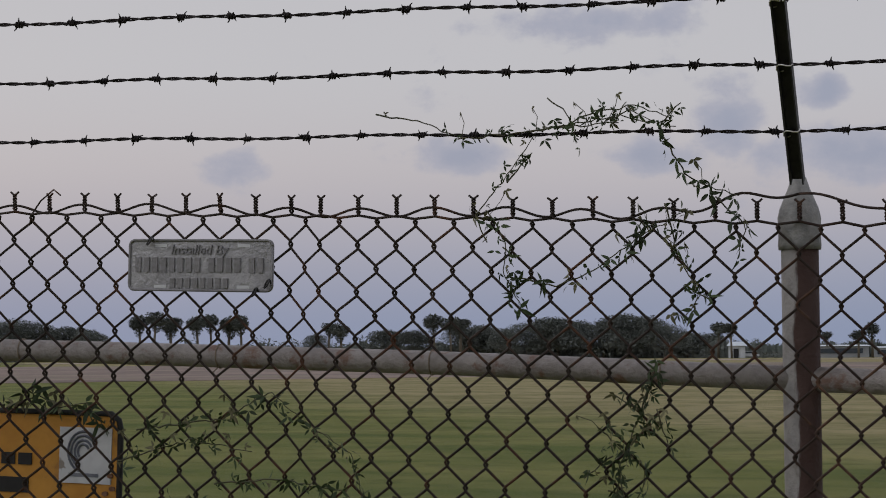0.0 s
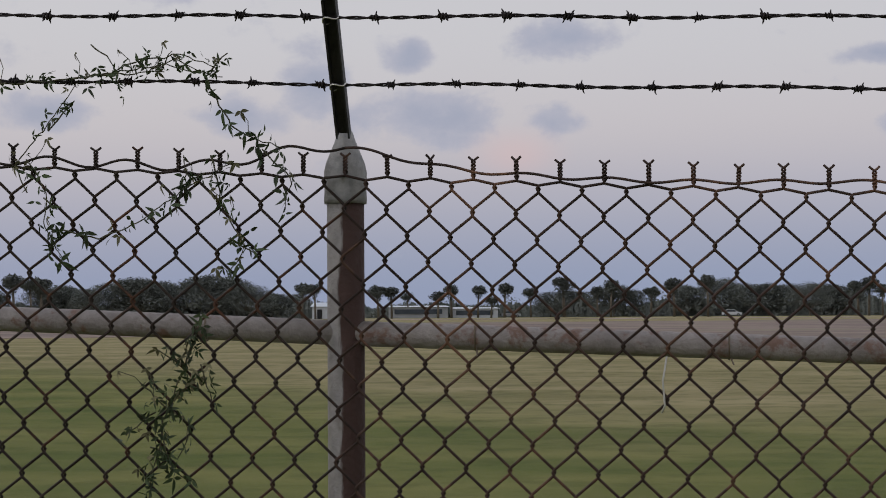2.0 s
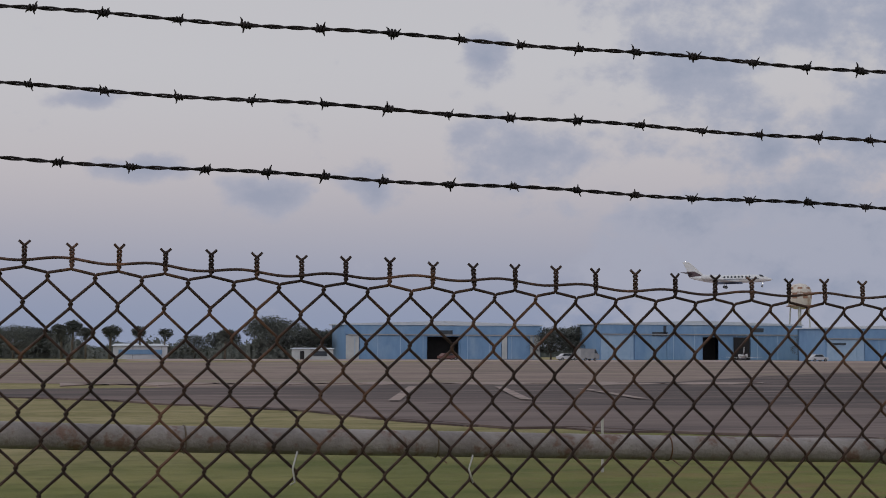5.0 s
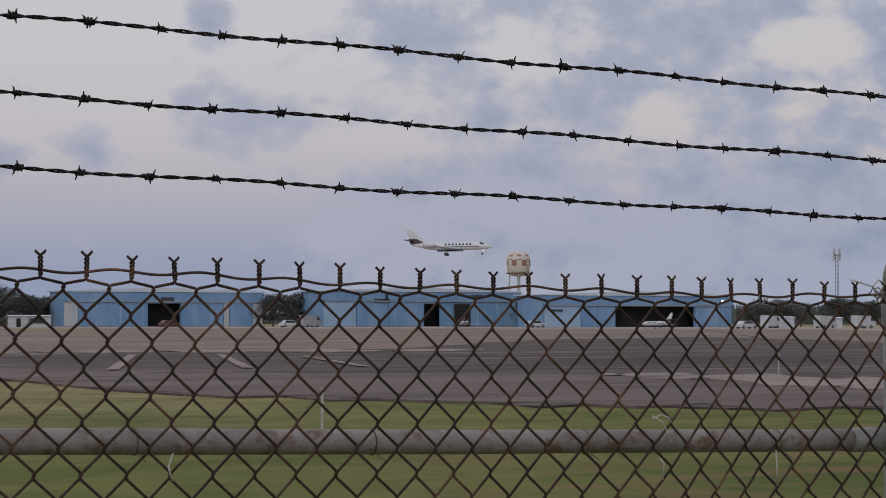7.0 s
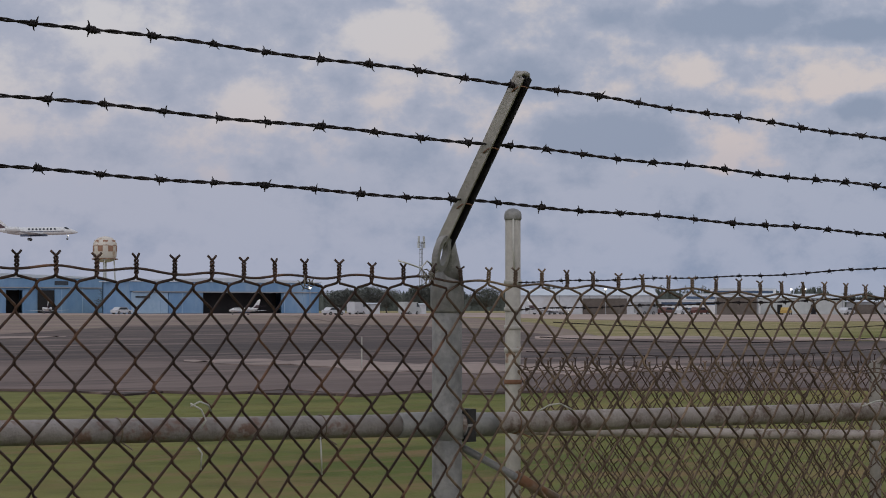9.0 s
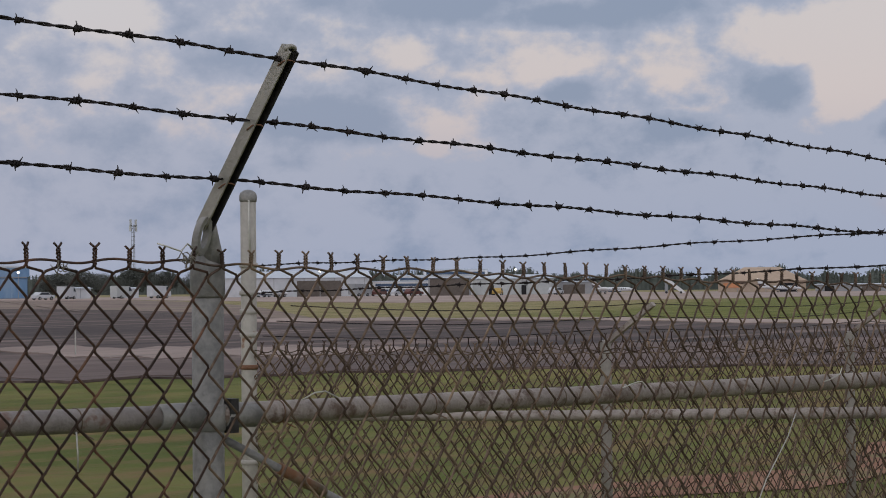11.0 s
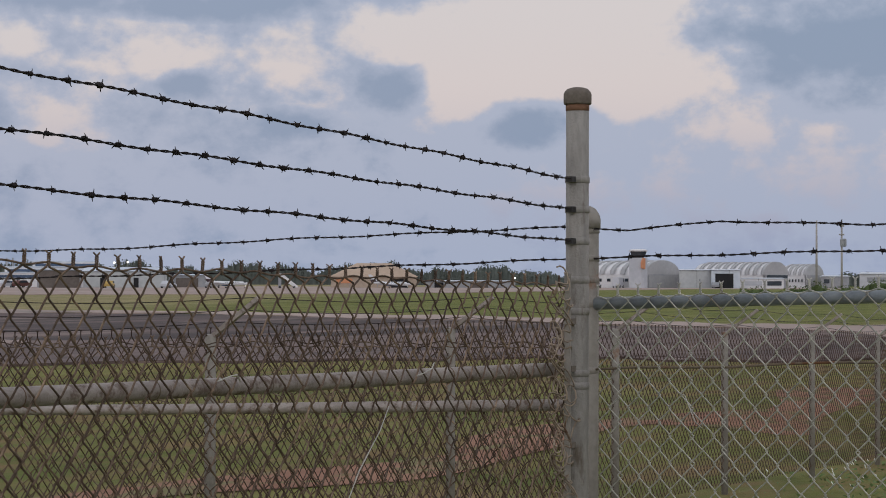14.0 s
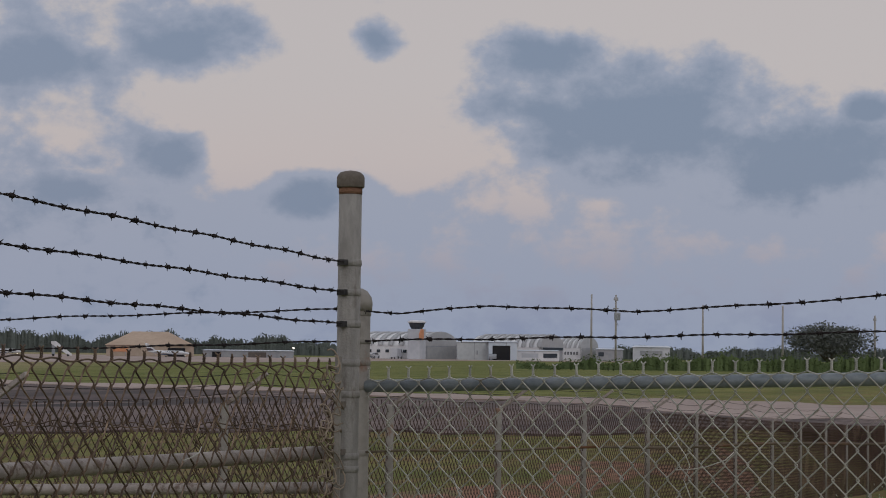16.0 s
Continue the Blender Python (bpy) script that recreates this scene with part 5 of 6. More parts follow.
def arched_hangar(label, a0, a1, left, dist, eaves, top, ribs, front):
    """A barrel-vaulted hangar: its arched end spans a0 to a1, and its ribbed flank runs back to the direction left."""
    wide, run = radians(a1 - a0) * dist, radians(a0 - left) * dist
    deep = run * 0.75
    n = math.hypot(run, deep)
    h = thing("arched_hangar", label, "hangar", "arched hangars", at=polar((a0 + a1) / 2, dist))
    h.rotation_euler = (0, 0, -radians((a0 + a1) / 2))
    u, v = Vector((-run / n, deep / n, 0)), Vector((deep / n, run / n, 0))
    half = wide / 2 / v.x

    def arch(s, swell, steps=12):
        return [u * s + v * (half + swell) * math.cos(t) + Vector((0, 0, eaves + (top - eaves + swell) * math.sin(t))) for t in np.linspace(0, math.pi, steps + 1)]

    def shell(s0, s1, swell):
        geo = Geo()
        a, b = arch(s0, swell), arch(s1, swell)
        geo.v = a + b
        m = len(a)
        geo.f = [(i, i + 1, m + i + 1, m + i) for i in range(m - 1)] + [tuple(range(m))[::-1], tuple(range(m, 2 * m))]
        return geo

    def slab(c, dirn, length, thick, z0, z1):
        """An upright slab from c along dirn, thick towards the right of it."""
        side = Vector((-dirn.y, dirn.x, 0)) * thick
        geo = Geo()
        geo.v = [c + dirn * f * length + side * g_ + Vector((0, 0, z)) for z in (z0, z1) for f, g_ in ((0, 0), (1, 0), (1, 1), (0, 1))]
        geo.f = [(0, 3, 2, 1), (4, 5, 6, 7), (0, 1, 5, 4), (1, 2, 6, 5), (2, 3, 7, 6), (3, 0, 4, 7)]
        return geo

    part("end_wall", slab(v * -half, v, 2 * half, 0.4, 0, eaves), GREYMETAL, h, "grey end wall")
    part("end_wall", slab(v * half + u * (n - 0.4), v * -1, 2 * half, 0.4, 0, eaves), GREYMETAL, h, "grey end wall")
    part("side_wall", slab(v * -half + u * n, u * -1, n, 0.4, 0, eaves), BRIGHTWHITE, h, "white side wall")
    part("side_wall", slab(v * half, u, n, 0.4, 0, eaves), BRIGHTWHITE, h, "white side wall")
    step = n / ribs
    for i in range(ribs):
        part("roof_shell", shell(i * step + step * 0.4, (i + 1) * step, 0.0), BRIGHTWHITE, h, "rounded white roof shell", True)
        part("roof_rib", shell(i * step, i * step + step * 0.4, 0.28), ROOFGREY, h, "broad grey rib", True)
    for f0, f1, z0, z1, mat in front:
        part("doorway" if z0 < 0.2 else "window", slab(v * (-half + 2 * half * f0) + u * -0.15, v, 2 * half * (f1 - f0), 0.12, z0, z1), mat, h, "wide grey door" if mat is not GLASS else "dark window")
    for k_ in range(7):
        part("window", slab(v * (-half - 0.1) + u * (n * (0.12 + k_ * 0.12)), u, n * 0.045, 0.08, 1.5, 2.2), GLASS, h, "small dark window")
    return h


ROOFGREY = material("grey_roof_rib", ((0.36, 0.37, 0.39), (0.45, 0.46, 0.48)), (0.08, 1.0), 0.6, 0, 0.1, 4)
DOORGREY = material("grey_hangar_door", ((0.30, 0.315, 0.33), (0.38, 0.39, 0.40)), (0.15, 1.0), 0.6, 0, 0.1, 4)
arched_hangar("white ribbed barrel-vaulted hangar with a grey arched end", 64.55, 65.53, 62.3, 450, 3.2, 6.3, 7, [(0.06, 0.94, 0.1, 3.0, DOORGREY)])
arched_hangar("white ribbed barrel-vaulted hangar with windows in its arch", 68.04, 68.72, 65.9, 462, 3.2, 6.1, 9, [(0.1, 0.98, 2.5, 3.15, GLASS)])
arched_hangar("white ribbed barrel-vaulted hangar beyond the others", 69.25, 69.75, 68.5, 478, 3.2, 5.7, 5, [(0.1, 0.9, 0.1, 2.8, DOORGREY)])
shed("warehouse", "pale corrugated link building between the hangars", 65.52, 66.47, 446, 4.2, CREAM, [(0.62, 0.66, 2.2, GREYMETAL)], rise=0.25, depth=6, inset=0.1)
shed("warehouse", "grey-green block with a doorway painted dark", 66.47, 67.32, 440, 4.2, ROOF, [(0.14, 0.77, 3.4, INTERIOR_SHADE)], rise=0.25, depth=8, inset=0.1)
shed("warehouse", "low white building before the ribbed hangar", 67.34, 68.6, 444, 2.3, BRIGHTWHITE, [(0.1, 0.5, 1.7, WHITE), (0.62, 0.95, 1.7, GLASS)], rise=0.2, depth=6)
shed("warehouse", "pale low building past the ribbed hangar", 69.69, 70.5, 470, 2.9, GREYMETAL, [(0.1, 0.3, 2.2, GLASS)], rise=0.3, depth=8)

# control tower
ct = thing("control_tower", "pale control tower with a glazed cab and an orange side", "tower", at=polar(64.30, 440))
part("shaft", Geo().box((-1.5, -1.6, 0), (1.5, 1.6, 7.0)), WHITE, ct)
part("side_wing", Geo().prism([(-2.2, 4.6), (-0.2, 4.4), (-0.2, 6.9), (-1.2, 7.0), (-2.2, 5.9)], -1.9, -1.62), ORANGE, ct, "orange painted side")
part("cab", Geo().lathe([(1.3, 7.0), (1.7, 7.6), (2.0, 8.4), (1.9, 8.45)], 8), GLASS, ct, "dark glazed cab")
part("cab_roof", Geo().lathe([(2.2, 8.45), (2.3, 8.7), (1.6, 9.0)], 8), BRIGHTWHITE, ct, "white cab roof")

# water tower
wt = thing("water_tower", "rusty white and orange chequered water tank on legs", "water tower", at=polar(28.1, 491))
CHEQ = material("chequered_tank_paint", ((0.58, 0.54, 0.50), (0.66, 0.62, 0.57)), (0.3, 2.0), 0.7, 0, 0.1, 5, stain=(0.46, 0.36, 0.29), stain_scale=0.5, stain_at=(0.54, 0.66))
TANKRUST = material("faded_orange_squares", ((0.27, 0.15, 0.105), (0.36, 0.21, 0.15)), (0.4, 2.5), 0.8, 0, 0.1, 5)
wt.scale = (0.9, 0.9, 1.0)
part("tank", Geo().lathe([(1.2, 12.8), (2.6, 13.2), (3.2, 14.0), (3.35, 15.5), (3.35, 17.4), (2.9, 18.4), (1.8, 19.1), (0.4, 19.4)], 24), CHEQ, wt, "stained tank", True)
for i in range(6):
    a = i * math.pi / 3
    part("leg", Geo().tube([(2.9 * math.cos(a), 2.9 * math.sin(a), 14), (3.9 * math.cos(a), 3.9 * math.sin(a), 0)], 0.16, 6), CREAM, wt)
for row, (za, ra, zb, rb) in enumerate(((15.5, 3.35, 17.0, 3.35), (17.0, 3.35, 18.4, 2.9))):
    for i in range(row % 2, 14, 2):
        arc = [(i + f) * 2 * math.pi / 14 for f in (0, 0.34, 0.67, 1)]
        g = Geo()
        for r_, z in ((ra + 0.05, za), (rb + 0.05, zb), (rb - 0.05, zb), (ra - 0.05, za)):
            g.v += [Vector((r_ * math.cos(t), r_ * math.sin(t), z)) for t in arc]
        g.f = [(4 * k_ + c, 4 * k_ + c + 1, 4 * ((k_ + 1) % 4) + c + 1, 4 * ((k_ + 1) % 4) + c) for k_ in range(4) for c in range(3)]
        part("paint_square", g, TANKRUST, wt, "faded orange-brown square")
part("riser", Geo().tube([(0, 0, 0), (0, 0, 13)], 0.5, 8), CREAM, wt)
part("catwalk", Geo().tube([(3.6 * math.cos(a), 3.6 * math.sin(a), 13.6) for a in np.linspace(0, 6.28, 25)], 0.15, 5), RUST, wt)

# mast with antennas
ms = thing("antenna_mast", "slender lattice mast with antennas at the top", "mast", at=polar(37.55, 480))
for i in range(3):
    a = i * 2.094
    part("leg", Geo().tube([(0.6 * math.cos(a), 0.6 * math.sin(a), 0), (0.35 * math.cos(a), 0.35 * math.sin(a), 18)], 0.07, 5), GREYMETAL, ms)
for z in range(1, 18):
    part("lacing", Geo().tube([(0.5 * math.cos(t + z), 0.5 * math.sin(t + z), z) for t in np.linspace(0, 6.28, 7)], 0.05, 4), GREYMETAL, ms)
for x, z in ((-0.9, 17.2), (0.9, 17.2), (-0.8, 18.6), (0.8, 18.6)):
    part("antenna", Geo().box((x - 0.2, -0.2, z - 0.9), (x + 0.2, 0.2, z + 0.7)), CREAM, ms)
part("cross_arm", Geo().box((-1.0, -0.1, 17.5), (1.0, 0.1, 17.7)), GREYMETAL, ms)

# utility poles
POLEWOOD = material("pole_wood", ((0.30, 0.285, 0.27), (0.40, 0.385, 0.37)), (0.5, 5.0), 0.85, 0, 0.2, 20)


def utility_pole(a, dist, height, kit):
    p = thing("utility_pole", "grey wooden utility pole" + (" with transformer and cross-arms" if kit > 1 else ""), "pole", "utility poles", at=polar(a, dist))
    part("shaft", Geo().tube([(0, 0, -0.2), (0, 0, height)], [0.16, 0.11], 8), POLEWOOD, p, "", True)
    if kit > 0:
        part("cross_arm", Geo().box((-0.7, -0.06, height - 0.7), (0.7, 0.06, height - 0.55)), POLEWOOD, p)
        for x in (-0.6, 0, 0.6):
            part("insulator", Geo().lathe([(0.06, height - 0.55), (0.08, height - 0.45), (0.04, height - 0.3)], 6, (x, 0, 0)), GREYMETAL, p)
    if kit > 1:
        part("cross_arm", Geo().box((-0.8, -0.06, height - 1.8), (0.8, 0.06, height - 1.65)), POLEWOOD, p)
        for x in (-0.45, 0.45):
            part("transformer", Geo().lathe([(0.2, height - 3.2), (0.24, height - 3.1), (0.24, height - 2.3), (0.12, height - 2.2)], 10, (x, -0.2, 0)), GREYMETAL, p, "grey transformer can")
        part("lamp_bracket", Geo().tube([(0, 0, height - 4), (0.6, 0, height - 3.6), (0.9, 0, height - 3.8)], 0.05, 5), GREYMETAL, p)
    return p


utility_pole(69.55, 235, 9.1, 0)
utility_pole(70.28, 240, 9.2, 2)
utility_pole(72.87, 240, 8.0, 0)
utility_pole(75.22, 235, 7.9, 0)
utility_pole(77.89, 245, 7.0, 1)

# floodlights that are lit at dusk
for a, dist, z in ((34.2, 350, 4.9), (48.6, 420, 5.2), (49.0, 420, 5.3), (43.1, 378, 4.9), (60.6, 470, 2.2)):
    f = thing("floodlight", "small lit floodlight on a thin pole", "floodlight", "lit floodlights", at=polar(a, dist - 4))
    part("pole", Geo().tube([(0, 0, 0), (0, 0, z)], 0.06, 6), GREYMETAL, f)
    part("lamp", Geo().lathe([(0.08, z - 0.1), (0.24, z), (0.24, z + 0.2), (0.08, z + 0.3)], 10), LAMP, f, "glowing white lamp")


# parked vehicles and machines on the apron
PAINTS = [WHITE, CREAM, GREYMETAL, material("dull_red_paint", ((0.13, 0.06, 0.055), (0.18, 0.08, 0.07)), (0.5, 3.0), 0.5, 0, 0),
          material("yellow_paint", ((0.40, 0.27, 0.07), (0.48, 0.33, 0.10)), (0.5, 3.0), 0.5, 0, 0)]
TYRE = material("tyre_rubber", ((0.02, 0.02, 0.02), (0.035, 0.035, 0.035)), (1, 8), 0.9, 0, 0)


def vehicle(a, dist, paint, van, turn):
    v = thing("van" if van else "car", "parked %s seen far across the field" % ("pale box van" if van else "car"), "vehicle", "parked vehicles", at=polar(a, dist))
    v.rotation_euler = (0, 0, turn)
    if van:
        body = [(-2.6, 0.4), (2.6, 0.4), (2.6, 1.3), (1.9, 1.5), (1.6, 2.4), (-2.6, 2.5)]
        glass = [(1.72, 1.5), (2.2, 1.42), (1.62, 2.25), (1.2, 2.25), (1.2, 1.5)]
    else:
        body = [(-2.1, 0.35), (2.1, 0.35), (2.15, 0.8), (1.2, 0.95), (0.6, 1.45), (-1.1, 1.45), (-1.7, 0.95), (-2.1, 0.9)]
        glass = [(1.0, 0.97), (0.56, 1.38), (-1.0, 1.38), (-1.5, 0.97)]
    part("body", Geo().prism(body, -0.85, 0.85), paint, v)
    part("windows", Geo().prism(glass, -0.87, 0.87), GLASS, v, "dark windows")
    for x in (-1.35, 1.35):
        for y in (-0.8, 0.8):
            w_ = part("wheel", Geo().tube([(x, y - 0.1, 0.33), (x, y + 0.1, 0.33)], 0.33, 12), TYRE, v)
            part("hub", Geo().tube([(x, y - 0.115, 0.33), (x, y + 0.115, 0.33)], 0.16, 8), GREYMETAL, w_)
    return v


for a, dist, p, van, turn in ((-29.0, 330, 0, 0, 0.1), (-28.6, 332, 2, 0, 0.0), (-9.6, 410, 0, 0, 0.3), (2.4, 412, 0, 0, 0.0),
                              (-4.2, 412, 2, 0, 0.1), (21.8, 385, 2, 1, 0.4), (21.2, 388, 0, 0, 0.0), (28.6, 380, 0, 0, 0.2), (34.9, 352, 0, 0, 0.1), (35.6, 372, 0, 1, 0.5), (37.2, 372, 1, 1, 0.3),
                              (38.3, 372, 0, 1, 0.2), (44.9, 378, 3, 0, 0.3), (45.4, 376, 0, 0, 0.2), (45.9, 378, 3, 0, 0.0), (41.2, 372, 0, 0, 0.1), (41.8, 374, 2, 0, 0.1), (44.3, 374, 2, 1, 0.1), (48.45, 366, 4, 0, 0.6), (50.2, 372, 0, 0, 0.3),
                              (51.5, 380, 2, 0, 0.3), (63.0, 448, 0, 0, 0.1), (63.7, 446, 0, 1, 0.2), (66.6, 440, 2, 0, 0.4), (17.6, 398, 3, 0, 0.2)):
    vehicle(a, dist, PAINTS[p], van, turn)


# ---- aircraft ----
JETWHITE = material("white_aircraft_paint", ((0.62, 0.64, 0.68), (0.72, 0.74, 0.77)), (0.2, 2.0), 0.3, 0, 0, spec=0.5)
MAROON = material("dark_livery_paint", ((0.06, 0.035, 0.05), (0.10, 0.06, 0.07)), (0.2, 2.0), 0.35, 0, 0, spec=0.5)
STRIPE = material("blue_stripe_paint", ((0.05, 0.07, 0.13), (0.08, 0.10, 0.17)), (0.2, 2.0), 0.35, 0, 0)


def business_jet(label, at, turn, pitch, gear=True, scale=1.0):
    """A twin-engined business jet, nose along x."""
    j = thing("business_jet", label, "aircraft", at=at)
    j.rotation_euler = (0, -pitch, turn)
    j.scale = (scale,) * 3
    body = Geo()
    ring = []
    for x, r, dz in ((-9.4, 0.12, 0.55), (-8.0, 0.45, 0.40), (-5.5, 0.85, 0.15), (-3.0, 1.0, 0.0), (4.5, 1.0, 0.0), (6.3, 0.92, -0.02), (7.6, 0.66, -0.15), (8.6, 0.36, -0.3), (9.1, 0.08, -0.36)):
        ring.append((x, r, dz))
    base = 0
    for x, r, dz in ring:
        for k_ in range(18):
            a = 2 * math.pi * k_ / 18
            body.v.append(Vector((x, r * math.cos(a), dz + 0.9 * r * math.sin(a))))
    for i in range(len(ring) - 1):
        for k_ in range(18):
            a, b = i * 18 + k_, i * 18 + (k_ + 1) % 18
            body.f.append((a, b, b + 18, a + 18))
    part("fuselage", body, JETWHITE, j, "white fuselage", True)
    for s in (-1, 1):
        wing = Geo()
        r0, r1, t0, t1 = Vector((1.8, s * 0.6, -0.75)), Vector((-1.6, s * 0.6, -0.75)), Vector((-2.4, s * 9.4, -0.2)), Vector((-3.3, s * 9.4, -0.2))
        up = Vector((0, 0, 0.16))
        wing.v += [r0, r1, t1, t0, r0 + up, r1 + up * 0.6, t1 + up * 0.3, t0 + up * 0.3]
        wing.f += [(0, 1, 2, 3), (4, 7, 6, 5), (0, 3, 7, 4), (1, 5, 6, 2), (2, 6, 7, 3), (0, 4, 5, 1)]
        part("wing", wing, JETWHITE, j)
        part("engine", Geo().lathe([(0.42, -1.5), (0.58, -0.9), (0.60, 0.9), (0.52, 1.3), (0.44, 1.32)], 16).mesh("engine", JETWHITE, True), JETWHITE, j).matrix_basis = Matrix.Translation((-5.0, s * 1.55, 0.45)) @ Matrix.Rotation(math.pi / 2, 4, "Y")
        part("pylon", Geo().box((-5.9, min(s * 0.7, s * 1.2), 0.35), (-4.2, max(s * 0.7, s * 1.2), 0.5)), JETWHITE, j)
        tail = Geo()
        a0, a1, b0, b1 = Vector((-8.6, 0, 1.45)), Vector((-10.2, 0, 1.45)), Vector((-10.2, s * 3.2, 1.55)), Vector((-10.9, s * 3.2, 1.55))
        tu = Vector((0, 0, 0.1))
        tail.v += [a0, a1, b1, b0, a0 + tu, a1 + tu, b1 + tu, b0 + tu]
        tail.f += [(0, 1, 2, 3), (4, 7, 6, 5), (0, 3, 7, 4), (1, 5, 6, 2), (2, 6, 7, 3), (0, 4, 5, 1)]
        part("tailplane", tail, MAROON, j, "dark tailplane")
        part("livery_stripe", Geo().box((-5.0, s * 0.985 - 0.03, -0.16), (6.2, s * 0.985 + 0.03, -0.04)), STRIPE, j, "dark stripe")
        for i in range(8):
            part("window", Geo().box((-1.6 + i * 0.8, s * 0.95 - 0.07, 0.22), (-1.25 + i * 0.8, s * 0.95 + 0.07, 0.62)), GLASS, j)
    fin = Geo().prism([(-6.0, 0.9), (-9.3, 0.7), (-10.9, 4.1), (-9.5, 4.1)], -0.09, 0.09)
    part("fin", fin, JETWHITE, j, "swept white fin")
    part("fin_root", Geo().prism([(-6.4, 0.85), (-9.5, 0.6), (-10.1, 1.9), (-8.2, 1.9)], -0.11, 0.11), MAROON, j, "dark painted fin root")
    part("windscreen", Geo().prism([(6.5, 0.35), (7.35, 0.38), (6.7, 0.82), (6.2, 0.80)], -0.7, 0.7), GLASS, j, "dark windscreen")
    part("belly", Geo().box((-3.4, -0.7, -1.12), (2.4, 0.7, -0.7)), STRIPE, j, "dark belly fairing")
    if gear:
        for x, y in ((-1.4, -1.5), (-1.4, 1.5), (6.8, 0.0)):
            part("gear_leg", Geo().tube([(x, y, -0.6), (x, y, -1.75)], 0.08, 6), GREYMETAL, j)
            w_ = part("wheel", Geo().tube([(x, y - 0.14, -1.8), (x, y + 0.14, -1.8)], 0.33 if x < 0 else 0.24, 12), TYRE, j)
            part("hub", Geo().tube([(x, y - 0.16, -1.8), (x, y + 0.16, -1.8)], 0.13, 8), GREYMETAL, w_)
        part("landing_light", Geo().lathe([(0.03, -1.2), (0.12, -1.1), (0.03, -1.0)], 8, (6.95, 0, 0)), LAMP, j, "lit landing light")
    part("beacon", Geo().lathe([(0.03, 4.1), (0.1, 4.18), (0.03, 4.26)], 8, (-10.2, 0, 0)), LAMP, j, "lit tail beacon")
    return j


jet = polar(26.1, 395, EYE.z + 395 * math.tan(radians(2.20)))
business_jet("white business jet in the air with wheels down", jet, radians(-26.1 - 8), radians(1), True, 0.92)
for a, dist, turn in ((32.2, 348, 1.7), (26.4, 386, 1.2), (52.0, 372, -0.9), (56.9, 385, -0.98), (62.9, 440, 0.2), (41.5, 365, -0.7)):
    p = polar(a, dist, 2.13 * 0.45)
    business_jet("small white parked aircraft on the apron", p, turn, 0, True, 0.45)

# ---- sign plates on the fence ----
ALU = material("dull_aluminium", ((0.27, 0.268, 0.285), (0.37, 0.367, 0.385)), (7.0, 70.0), 0.45, 0.45, 0.25, 120, stain=(0.20, 0.19, 0.185), stain_scale=12, stain_at=(0.58, 0.7))
ALUDARK = material("tarnished_letter_metal", ((0.18, 0.176, 0.185), (0.24, 0.235, 0.245)), (9.0, 80.0), 0.5, 0.4, 0.2, 120)
sp = thing("sign_plate", "small embossed aluminium installer's plate wired to the fence", "sign")
M = Matrix.Translation((-1.126, -0.012, 1.7705)) @ Matrix.Rotation(radians(1.6), 4, "Y")
SW, SH = 0.151, 0.0495


def rounded(w, h, r, n=5):
    out = []
    for cx, cz, a0 in ((w - r, h - r, 0), (-w + r, h - r, 90), (-w + r, -h + r, 180), (w - r, -h + r, 270)):
        out += [(cx + r * math.cos(radians(a0 + 90 * i / n)), cz + r * math.sin(radians(a0 + 90 * i / n))) for i in range(n + 1)]
    return out


def placed(geo, m):
    geo.v = [m @ v for v in geo.v]
    return geo


part("plate", placed(Geo().prism(rounded(SW, SH, 0.012)[::-1], -0.0015, 0.0015), M), ALU, sp)
rim = [(x, -0.002, z) for x, z in rounded(SW - 0.002, SH - 0.002, 0.011)]
part("rim", placed(Geo().tube(rim + rim[:1], 0.0028, 6), M), ALUDARK, sp, "raised rim", True)
SLOT = material("bright_slot", ((0.52, 0.53, 0.56), (0.60, 0.61, 0.64)), (5, 50), 0.6, 0, 0)
for x in (-0.083, 0.090):
    for z in (0.0375, -0.0405):
        part("slot", placed(Geo().prism([(x - 0.013, z - 0.003), (x + 0.013, z - 0.003), (x + 0.013, z + 0.003), (x - 0.013, z + 0.003)][::-1], -0.0022, 0.0), M), SLOT, sp, "bright slotted hole")
fc = bpy.data.curves.new("lettering", "FONT")
fc.body, fc.size, fc.extrude, fc.align_x, fc.align_y, fc.shear = "Installed By", 0.026, 0.0012, "CENTER", "CENTER", 0.2
tmp = bpy.data.objects.new("lettering", fc)
scene.collection.objects.link(tmp)
bpy.context.view_layer.update()
me = bpy.data.meshes.new_from_object(tmp)
bpy.data.objects.remove(tmp)
me.materials.clear()
me.materials.append(ALUDARK)
ob = new("lettering", me)
ob.parent = sp
ob.matrix_basis = M @ Matrix.Translation((-0.003, -0.003, 0.029)) @ Matrix.Rotation(math.pi / 2, 4, "X")
tagged(ob, "embossed words")
rnd = random.Random(8)
x = -0.136
while x < 0.128:
    if abs(x - 0.004) < 0.006 or abs(x - 0.088) < 0.006:
        x += 0.012
        continue
    part("raised_bar", placed(Geo().box((x, -0.0042, -0.013), (x + 0.0115, -0.0012, 0.0145)), M), ALUDARK, sp)
    x += 0.0178
x = -0.062
while x < 0.06:
    part("raised_bar", placed(Geo().box((x, -0.004, -0.043), (x + 0.010, -0.0012, -0.024)), M), ALUDARK, sp)
    x += 0.0158
